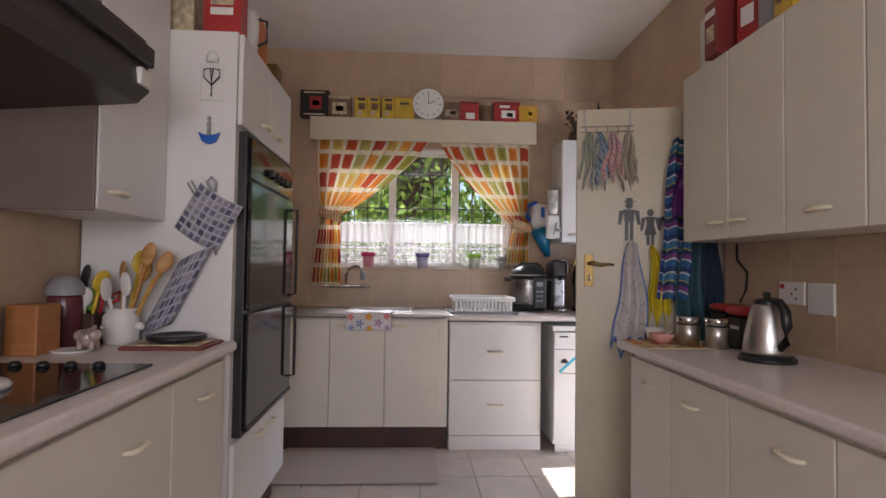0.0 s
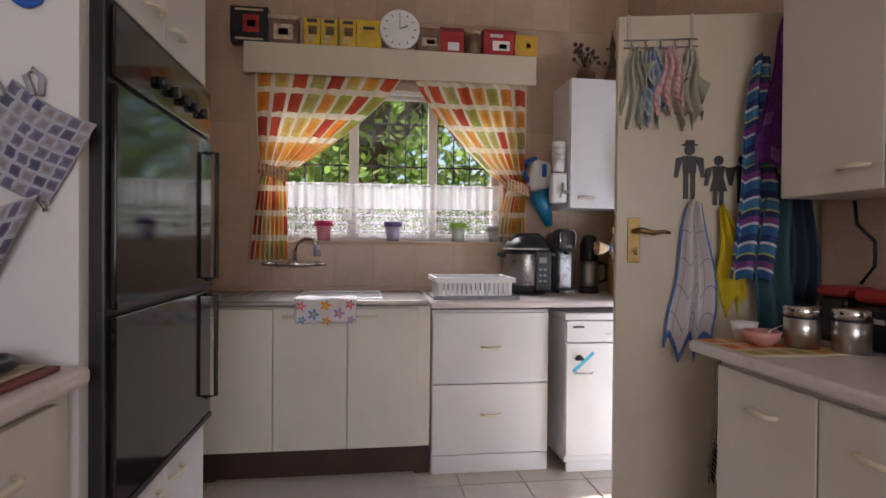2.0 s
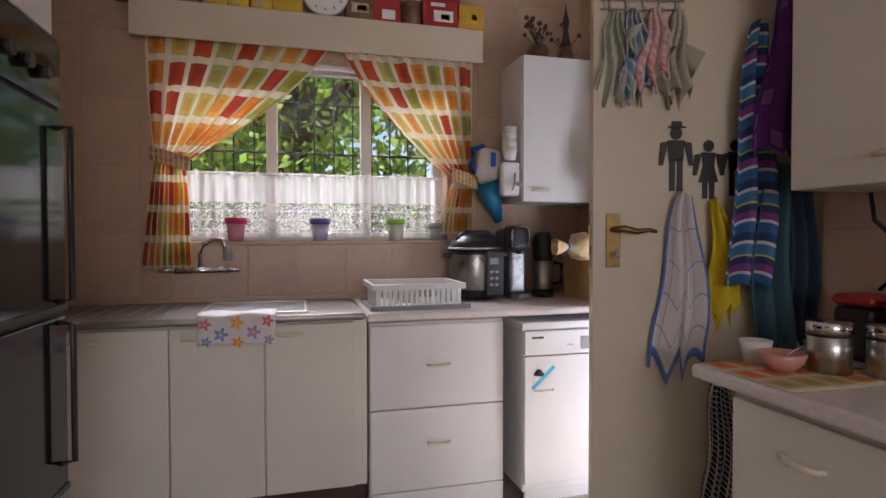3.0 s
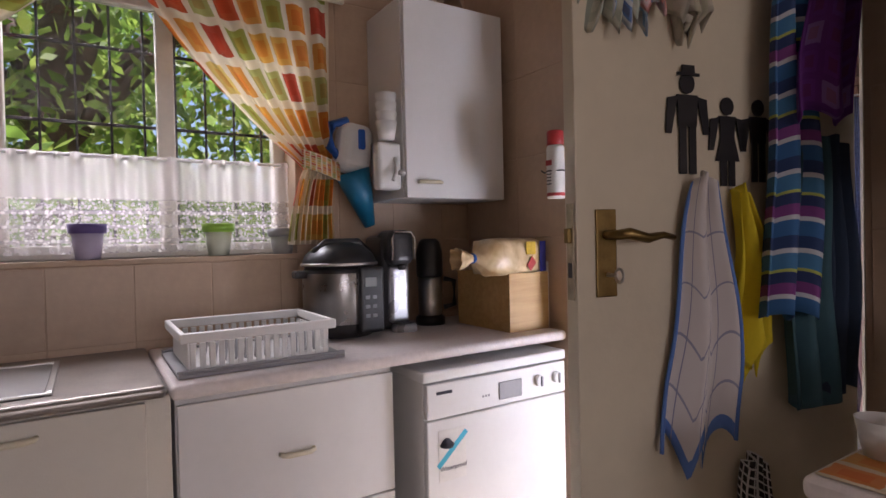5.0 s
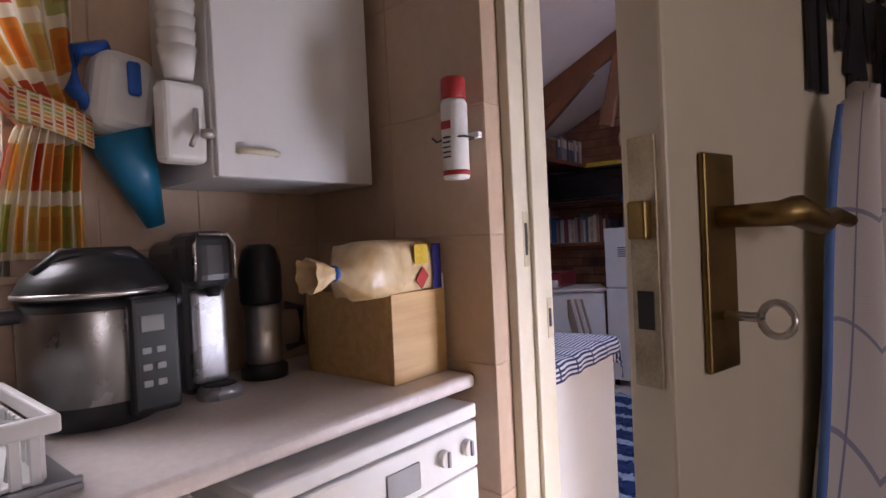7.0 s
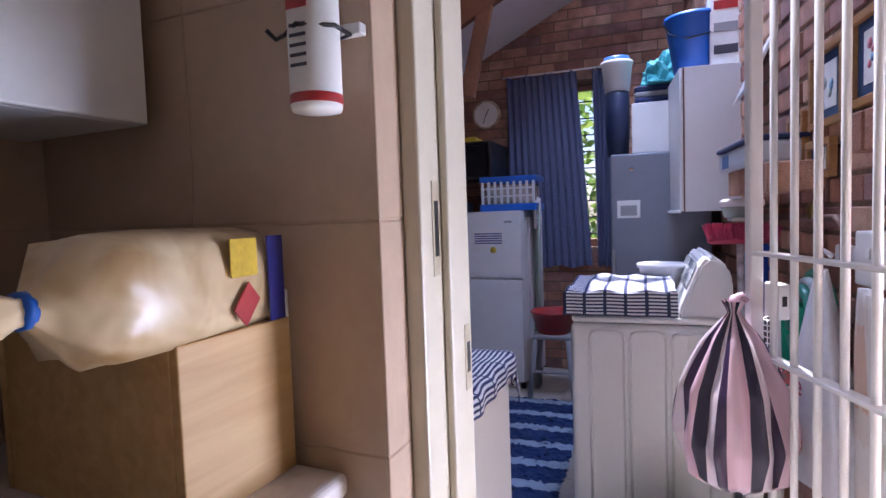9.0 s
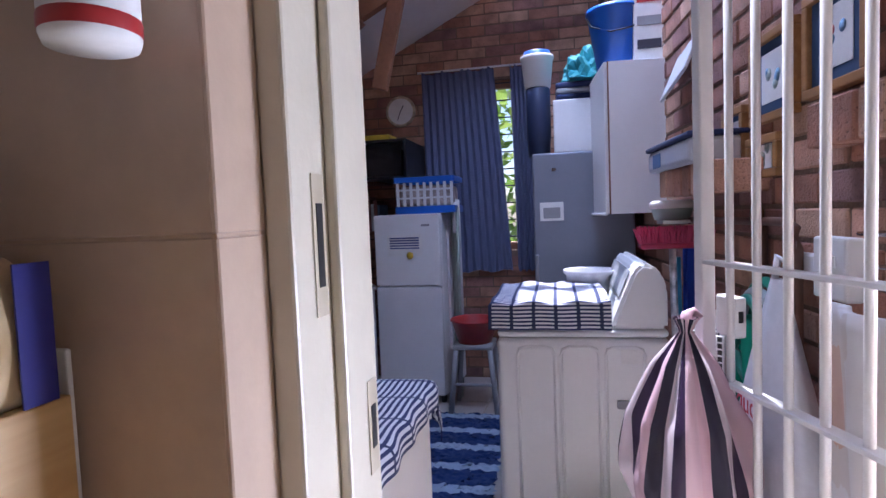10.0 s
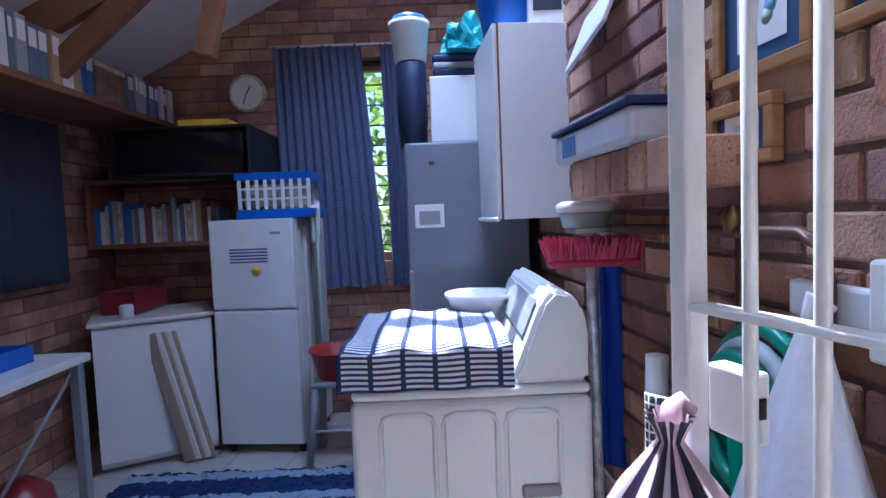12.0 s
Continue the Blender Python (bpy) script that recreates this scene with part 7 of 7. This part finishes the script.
GING = gingham("navy_gingham")
for y0, y1, n_ in ((5.585, 6.14, 11), (5.31, 5.465, 5)):
    cu_ = thing("gingham_curtain", (0, 0, 0), "navy gingham cotton curtain", "curtain", group="scullery curtains")
    cu_["label"] = "navy gingham cotton curtain, nearly closed"
    part("cloth", sheet(lambda u, v: (SX1 - 0.05 + 0.020 * math.sin(u * n_ * 2 * math.pi + 0.8 * math.sin(3 * v)), lerp(y0, y1, u) + (-0.10 * v * (1 - u) if n_ > 8 else -0.02 * v * u), 2.372 - 1.525 * v + 0.01 * math.sin(20 * u)), 120, 30, 0.0), GING, cu_)
cr_ = thing("curtain_rod", (0, 0, 0), "white rod holding the gingham curtains", "curtain rod")
part("rod", tube([(SX1 - 0.05, 5.27, 2.382), (SX1 - 0.05, 6.17, 2.382)], 0.008, 8), WHITE, cr_)
c2 = thing("wall_clock", (SX1 - 0.012, 6.322, 2.108), "round pale wall clock on the bricks", "clock")
part("case", lathe([(0, 0), (0.115, 0), (0.12, 0.015), (0.112, 0.03), (0.10, 0.024), (0, 0.024)], 36), CREAMP, c2)
part("face", lathe([(0, 0.0255), (0.10, 0.0255)], 36), PAPER, c2)
part("hour_hand", bx((-0.004, 0, 0.027), (0.004, 0.05, 0.028), 0, m=pose(0, 0, 0, 0, 0, -120)), INK, c2)
part("minute_hand", bx((-0.003, 0, 0.0285), (0.003, 0.075, 0.0295), 0, m=pose(0, 0, 0, 0, 0, 70)), INK, c2)
for o in c2.children:
    o.matrix_basis = pose(0, 0, 0, 0, -90, 0)
crt = thing("plastic_crate", (6.31, 5.82, 1.3055), "clear folding crate with blue rims on the fridge", "crate")
crt.scale = (1, 1, 1.25)
part("base", bx((0, 0, 0), (0.34, 0.42, 0.04), 0.006), BLUE, crt)
part("rim", multi(((0, 0, 0.17), (0.34, 0.015, 0.20)), ((0, 0.405, 0.17), (0.34, 0.42, 0.20)), ((0, 0.0155, 0.17), (0.015, 0.4045, 0.20)), ((0.325, 0.0155, 0.17), (0.34, 0.4045, 0.20))), BLUE, crt)
for k in range(9):
    part("slat", bx((0.003, 0.01 + 0.047 * k, 0.041), (0.008, 0.03 + 0.047 * k, 0.169), 0.001, 1), PLASTICW, crt)
for z in (0.08, 0.125):
    part("slat", bx((0.0085, 0.01, z), (0.011, 0.41, z + 0.01), 0.001, 1), PLASTICW, crt)
part("filling", bx((0.03, 0.03, 0.041), (0.31, 0.39, 0.15), 0.02, 3), mat("mixed_contents", (0.40, 0.34, 0.30), 0.7, vary=0.7, scale=12), crt)
stl = thing("stool", (6.2, 5.70, 0), "grey plastic step stool", "stool")
stl["label"] = "grey plastic stool beside the fridge"
part("seat", bx((-0.13, -0.13, 0.42), (0.13, 0.13, 0.45), 0.012, 3), GREY, stl)
for sx in (-1, 1):
    for sy in (-1, 1):
        part("leg", tube([(sx * 0.15, sy * 0.15, 0), (sx * 0.11, sy * 0.11, 0.42)], 0.018, 8), GREY, stl)
part("stretcher", tube([(-0.135, -0.135, 0.2), (-0.135, 0.135, 0.2)], 0.01, 8), GREY, stl)
rb = thing("red_basin", (6.2, 5.70, 0.451), "red plastic basin on the stool", "basin")
part("basin", lathe([(0, 0), (0.11, 0), (0.15, 0.14), (0.16, 0.145), (0.155, 0.155), (0.14, 0.15), (0.10, 0.008), (0, 0.008)], 28), RED, rb)
dr = thing("drying_rack", (6.42, 5.84, 0), "folded metal drying rack beside the fridge", "drying rack")
for k in range(3):
    part("rail", tube([(0.05 * k, 0.02 * k, 0), (0.05 * k - 0.02, 0.03 * k - 0.02, 1.34)], 0.010, 8), plain("pale_green_metal", (0.35, 0.40, 0.34), 0.4), dr)
part("peg_strip", bx((-0.03, 0.045, 0.35), (-0.015, 0.065, 1.25), 0.004), print_cloth("peg_colours", 1, 18, [(0.5, 0.03, 0.05), (0.6, 0.5, 0.5), (0.05, 0.2, 0.4), (0.6, 0.1, 0.2)], (0.6, 0.55, 0.55), 0, 0), dr)
part("cloth", sheet(lambda u, v: (-0.05 + 0.1 * u, -0.01 + 0.02 * math.sin(7 * u), 1.36 - 0.2 * v + 0.04 * u), 10, 8, 0.006), PAPER, dr)
for k in range(5):
    sl = thing("timber_plank", (6.25 - 0.012 * k, 6.425 + 0.022 * k, 0), "white-edged board leaning beside the fridge", "board", group="leaning boards")
    part("board", bx((0, -0.012, 0.0), (0.015, 0.05, 0.72), 0.003, m=pose(0, 0, 0.02, -14, 0, 0)), PLASTICW if k % 2 else plain("pale_wood_board", (0.38, 0.30, 0.22), 0.6), sl)

# ---- scullery: shaded side ----
wcb = thing("white_cupboard", (6.08, 6.93, 0), "low white cupboard under the shelves", "cupboard", rz=-62)
wcb.scale = (0.95, 0.85, 1)
part("carcass", bx((0, 0.02, 0.03), (0.6, 0.54, 0.78), 0.004), CUPW, wcb)
part("door", bx((0.0, 0, 0.06), (0.6, 0.018, 0.77), 0.003), CUPW, wcb)
part("top", bx((-0.02, -0.02, 0.782), (0.62, 0.55, 0.805), 0.006), TOP, wcb)
tbl = thing("work_table", (4.22, 6.66, 0), "white topped work table in the shade", "table")
part("tabletop", bx((0, 0, 0.725), (1.42, 0.58, 0.76), 0.006), PLASTICW, tbl)
for x in (0.04, 1.38):
    for y in (0.04, 0.54):
        part("leg", bx((x - 0.02, y - 0.02, 0), (x + 0.02, y + 0.02, 0.724), 0.003), GREY, tbl)
part("brace", tube([(1.36, 0.05, 0.68), (1.0, 0.3, 0.02)], 0.008, 6), GREY, tbl)
rbag = thing("red_ball", (5.55, 6.95, 0), "dark red rounded bag under the table", "bag")
part("bag", lathe([(0, 0), (0.10, 0.01), (0.14, 0.09), (0.12, 0.19), (0.05, 0.25), (0, 0.26)], 20), plain("dark_red_vinyl", (0.22, 0.02, 0.02), 0.3), rbag)
btr = thing("blue_tray", (5.2, 6.80, 0.761), "blue plastic tray on the work table", "tray")
part("tray", multi(((0, 0, 0), (0.30, 0.2, 0.012)), ((0, 0, 0.012), (0.30, 0.012, 0.07)), ((0, 0.188, 0.012), (0.30, 0.2, 0.07)), ((0, 0.0125, 0.012), (0.012, 0.1875, 0.07)), ((0.288, 0.0125, 0.012), (0.30, 0.1875, 0.07))), BLUE, btr)
prn = thing("small_printer", (4.75, 6.80, 0.761), "grey machine standing on the work table", "printer")
part("body", bx((0, 0, 0), (0.30, 0.3, 0.14), 0.015, 3), GREY, prn)
part("cover", bx((0.02, 0.02, 0.141), (0.28, 0.28, 0.155), 0.006), PLASTICW, prn)
rd = thing("red_box", (6.30, 6.80, 0.806), "dark red storage box on the cupboard", "box")
part("box", bx((0, 0, 0), (0.34, 0.22, 0.13), 0.02, 3), plain("maroon_plastic", (0.20, 0.02, 0.03), 0.3), rd)
sml = thing("small_jar", (6.22, 6.82, 0.806), "small clear jar on the cupboard", "jar")
part("jar", lathe([(0, 0), (0.035, 0), (0.035, 0.06), (0.03, 0.07), (0, 0.07)], 16), PLASTICW, sml)

bs = thing("long_shelf", (4.58, 6.77, 1.89), "dark timber wall shelf above the curtained window", "shelf")
part("plank", bx((0, 0, 0), (2.30, 0.47, 0.035), 0.004), TIMBER, bs)
for x in (0.3, 1.3, 2.2):
    part("bracket", bx((x, 0.42, -0.20), (x + 0.03, 0.47, -0.002), 0.003), TIMBER, bs)
rg3 = random.Random(11)
xx = 4.60
COLS = [plain("file_white", (0.60, 0.60, 0.60), 0.6), plain("file_blue", (0.03, 0.13, 0.42), 0.5), plain("file_tan", (0.40, 0.28, 0.16), 0.7), plain("file_grey", (0.30, 0.33, 0.36), 0.6), plain("file_slate", (0.12, 0.16, 0.22), 0.6)]
while xx < 6.80:
    if 6.02 < xx < 6.27:
        bk_ = thing("storage_carton", (xx, 6.79, 1.926), "brown cardboard storage box on the shelf", "carton")
        part("box", bx((0, 0, 0), (0.26, 0.3, 0.16), 0.004), BROWN, bk_)
        part("lid", bx((-0.004, -0.004, 0.161), (0.264, 0.304, 0.185), 0.004), CREAMP, bk_)
        xx += 0.275
        continue
    w_ = rg3.choice((0.05, 0.065, 0.075, 0.04))
    h_ = rg3.uniform(0.22, 0.25) if xx < 6.0 else rg3.uniform(0.19, 0.22)
    c_ = rg3.choice(COLS)
    fl_ = thing("lever_arch_file", (xx, 6.78 + rg3.uniform(0, 0.02), 1.926), "upright office file on the timber shelf", "file", group="files on the shelf")
    part("spine", bx((0, 0, 0), (w_ - 0.004, 0.27, h_), 0.003), c_, fl_)
    part("label", bx((0.008, -0.0015, h_ * 0.55), (w_ - 0.012, -0.0003, h_ * 0.9), 0), PAPER, fl_)
    xx += w_ + rg3.uniform(0, 0.006)
yb = thing("yellow_book", (6.35, 6.27, 1.826), "flat yellow book on the dark cabinet", "book")
part("book", bx((0, 0, 0), (0.2, 0.27, 0.035), 0.003), YELLOW, yb)
tvu = thing("media_cabinet", (6.33, 6.15, 1.552), "black shelf cabinet fixed in the corner", "cabinet")
tvu.scale = (0.94, 1, 0.78)
for nm, a, b in (("bottom", (0, 0, 0), (0.6, 0.76, 0.02)), ("top", (0, 0, 0.33), (0.6, 0.76, 0.35)), ("side", (0, 0, 0.0205), (0.6, 0.018, 0.3295)), ("side", (0, 0.742, 0.0205), (0.6, 0.76, 0.3295)), ("back", (0.55, 0.019, 0.0205), (0.6, 0.741, 0.3295)), ("screen", (0.05, 0.05, 0.03), (0.08, 0.70, 0.32))):
    part(nm, bx(a, b, 0.002), GLOSSBLACK if nm == "screen" else BLACK, tvu)
bsh = thing("book_shelf", (6.52, 6.42, 1.165), "timber bookshelf in the shaded corner", "bookshelf")
part("plank", bx((0, 0, 0), (0.37, 0.76, 0.025), 0.003), TIMBER, bsh)
part("plank", bx((0, 0, 0.375), (0.37, 0.76, 0.40), 0.003), TIMBER, bsh)
part("side", bx((0, 0.735, 0.026), (0.37, 0.76, 0.374), 0.003), TIMBER, bsh)
yy = 6.425
while yy < 7.13:
    w_ = rg3.uniform(0.016, 0.035)
    bo_ = thing("book", (6.55, yy, 1.191), "upright book with a faded spine", "book", group="books in the corner shelf")
    part("cover", bx((0, 0, 0), (0.2, w_ - 0.002, rg3.uniform(0.19, 0.26)), 0.002, 1), rg3.choice(COLS + [plain("faded_red_spine", (0.22, 0.08, 0.07), 0.7), CREAMP]), bo_)
    yy += w_
w3 = thing("window_curtain", (0, 0, 0), "dark blue curtain drawn across the shaded window", "curtain")
for x0, x1 in ((4.30, 5.40), (5.44, 6.35)):
    part("cloth", sheet(lambda u, v: (lerp(x0, x1, u), SY1 - 0.05 + 0.015 * math.sin(u * 12 * 2 * math.pi), 1.86 - 0.86 * v), 90, 8, 0.004), plain("dark_slate_cotton", (0.03, 0.035, 0.06), 0.95), w3)

# ---- scullery: roof timbers ----
trs = thing("roof_truss", (0, 0, 0), "stained timber roof truss under the sloping ceiling", "roof truss", kind="structure")
part("rafter", bx((5.78, -0.05, -0.14), (5.84, 3.1, 0.0), 0.004, m=pose(0, SY0, slope_z(SY0) - 0.004, math.degrees(math.atan(-0.50)), 0, 0)), TIMBER, trs)
part("post", bx((5.785, 0, 0), (5.835, 0.09, 0.58), 0.004, m=pose(0, 6.11, 2.03, 14, 0, 0)), TIMBER, trs)
part("brace", bx((5.77, -0.05, 0.1), (5.83, 0.05, 0.85), 0.004, m=pose(0, 6.91, 1.92, 50, 0, 0)), TIMBER, trs)

# ---- scullery: laundry basket on the floor ----
lbk = thing("cleaning_basket", (4.36, 5.02, 0), "lime green basket of cleaning bottles", "basket")
part("basket", lathe([(0, 0), (0.10, 0), (0.13, 0.19), (0.138, 0.2), (0.13, 0.205), (0.12, 0.19), (0.09, 0.01), (0, 0.01)], 28), plain("lime_plastic", (0.42, 0.55, 0.04), 0.4), lbk)
for k, (x, y, h, c) in enumerate(((-0.04, 0.05, 0.26, PLASTICW), (-0.05, -0.02, 0.27, RED), (0.02, -0.05, 0.24, plain("cyan_bottle", (0.03, 0.30, 0.50), 0.3)), (0.03, 0.04, 0.24, YELLOW))):
    bt_ = thing("cleaning_bottle", (4.36 + x, 5.02 + y, 0.011), "plastic cleaning bottle in the green basket", "bottle", group="cleaning bottles")
    part("bottle", lathe([(0, 0), (0.03, 0), (0.032, h * 0.65), (0.015, h * 0.8), (0.014, h * 0.85), (0, h * 0.85)], 16), c, bt_)
    part("cap", lathe([(0.016, h * 0.851), (0.017, h), (0, h)], 14), [RED, RED, PLASTICW, PLASTICW][k], bt_)

# shrubs beyond the scullery window
sh = tagged(new("shrub", leaves(3000, ((8.3, 4.8, 0.2), (10.3, 7.8, 3.2)), 0.09, 8)), "sunlit shrubs outside the scullery window", "shrub", kind="stuff")

# ---- tiles and bricks ----
TILEM = mat("sponged_beige_tile", (0.50, 0.362, 0.255), 0.35, vary=0.13, scale=3.5, bump=0.06, bscale=40, island=0.05)
cache = {}


def piece(name, size, material, parent, at, bevel=0.003, rz=0.0):
    key = (name, *[round(q, 3) for q in size], bevel)
    if key not in cache:
        me = bpy.data.meshes.new(name)
        bm = bx((0, 0, 0), size, bevel, 1)
        bm.to_mesh(me)
        bm.free()
        me.materials.append(material)
        cache[key] = me
    ob = new(name, cache[key])
    ob.parent = parent
    ob.location = at
    return ob


FL = bpy.data.objects["floor"]
for i in range(11):
    for j in range(20):
        x, y = XL + 0.02 + 0.333 * i, YB + 0.12 + 0.333 * j
        if x > 3.1 or y > YW:
            continue
        w_ = min(0.327, (2.85 if not DY0 < y + 0.16 < DY1 else 3.145) - x)
        if w_ > 0.03:
            piece("floor_tile", (w_, min(0.327, YW - y), 0.007), FLOORT, FL, (x, y, -0.006))
SCT = mat("pale_scullery_tile", (0.50, 0.46, 0.42), 0.35, vary=0.12, scale=8, island=0.05)
for i in range(13):
    for j in range(12):
        x, y = 3.15 + 0.333 * i, SY0 - 0.333 + 0.333 * j
        q = SCULLERY.inverted() @ Vector((x + 0.16, y + 0.16, 0))
        if q.x < SX1 + 0.15 and SY0 - 0.1 < q.y < SY1 + 0.2:
            piece("floor_tile_pale", (0.327, 0.327, 0.007), SCT, FL, (x, y, -0.006))
WN, WE = bpy.data.objects["wall_north"], bpy.data.objects["wall_east"]
TW, TH = 0.25, 0.33
zs = [0.95 + TH * k for k in range(-3, 6)] + [ZC]
xs = [XL + TW * k for k in range(12)] + [XR]
for z0, z1 in zip(zs, zs[1:]):
    z0 = max(0, z0)
    for x0, x1 in zip(xs, xs[1:]):
        if z1 < 0.9:
            continue
        segs = [(x0, x1, z0, z1)]
        if x1 > WX0 and x0 < WX1 and z1 > WZ0 and z0 < WZ1:
            segs = [(x0, min(x1, WX0), z0, z1), (max(x0, WX1), x1, z0, z1), (max(x0, WX0), min(x1, WX1), z0, min(z1, WZ0 - 0.02)), (max(x0, WX0), min(x1, WX1), max(z0, WZ1), z1)]
        for a, b, c, d in segs:
            if b - a > 0.012 and d - c > 0.012:
                piece("wall_tile", (b - a - 0.003, 0.006, d - c - 0.003), TILEM, WN, (a + 0.0015, YW - 0.0022, c), 0.0015)
ys = [DY1 + 0.03, 5.70, YW]
for z0, z1 in zip(zs, zs[1:]):
    z0 = max(0, z0)
    for y0, y1 in zip(ys, ys[1:]):
        piece("wall_tile_east", (0.006, min(y1, YW) - y0 - 0.003, z1 - z0 - 0.003), TILEM, WE, (XR - 0.0022, y0 + 0.0015, z0), 0.0015)
    piece("wall_tile_return", (0.07, 0.006, z1 - z0 - 0.003), TILEM, WE, (XR - 0.002, DY1 + 0.0278, z0), 0.0015)
for z0, z1 in zip(zs[3:5], zs[4:6]):
    for k in range(9):
        piece("wall_tile_east", (0.006, TW - 0.003, z1 - z0 - 0.003), TILEM, WE, (XR - 0.0022, 2.2 + TW * k, z0), 0.0015)

WS = bpy.data.objects["wall_scullery_south"]
rb4 = random.Random(21)
BW, BH, PX, PZ2 = 0.208, 0.067, 0.218, 0.0795
far_v, far_f, south_v, south_f = [], [], [], []


def far_box(a, b, vs=far_v, fs=far_f):
    n = len(vs)
    vs.extend([(x, y, z) for z in (a[2], b[2]) for x, y in ((a[0], a[1]), (b[0], a[1]), (b[0], b[1]), (a[0], b[1]))])
    fs.extend([tuple(n + i for i in f) for f in ((3, 2, 1, 0), (4, 5, 6, 7), (0, 1, 5, 4), (1, 2, 6, 5), (2, 3, 7, 6), (3, 0, 4, 7))])


for r in range(48):
    z = 0.01 + PZ2 * r
    for k in range(-1, 18):
        x = SX0 + PX * k + (PX / 2 if r % 2 else 0)
        x0, x1 = max(3.573, x), min(x + BW, SX1)
        if x1 - x0 > 0.03:
            d = 0.008 + rb4.uniform(-0.003, 0.004)
            if 0.35 < z < 2.3 and 3.3 < x < 5.2:
                piece("brick", (x1 - x0, 0.014, BH), BRICK1, WS, (x0, SY0 - 0.014 + d, z), 0.004)
            else:
                far_box((x0, SY0 - 0.002, z), (x1, SY0 + d, z + BH), south_v, south_f)
    for k in range(-1, 15):
        y = SY0 + PX * k + (PX / 2 if r % 2 else 0)
        y0, y1 = max(SY0, y), min(y + BW, SY1)
        if y1 - y0 > 0.03 and z < slope_z(y) - 0.02:
            d = 0.007 + rb4.uniform(-0.003, 0.004)
            if EZ0 - BH < z < EZ1 and y1 > EY0 and y0 < EY1:
                for p, q in ((y0, min(y1, EY0)), (max(y0, EY1), y1)):
                    if q - p > 0.03:
                        far_box((SX1 - d, p, z), (SX1 + 0.002, q, z + BH))
            else:
                far_box((SX1 - d, y0, z), (SX1 + 0.002, y1, z + BH))
    if z < 2.3:
        for k in range(-1, 16):
            x = SX0 + PX * k + (PX / 2 if r % 2 else 0)
            x0, x1 = max(SX0, x), min(x + BW, SX1)
            if x1 - x0 > 0.03:
                far_box((x0, SY1 - 0.007, z), (x1, SY1 + 0.002, z + BH))
for vs, fs, turn, words in ((far_v, far_f, SCULLERY, "courses of red-brown face brick"), (south_v, south_f, SOUTH_WALL, "courses of buff and red face brick beyond the pictures")):
    me = bpy.data.meshes.new("far_bricks")
    me.from_pydata(vs, [], fs)
    me.materials.append(BRICKJ)
    far = new("far_bricks", me)
    far.matrix_world = turn
    tagged(far, words, "bricks", kind="stuff")
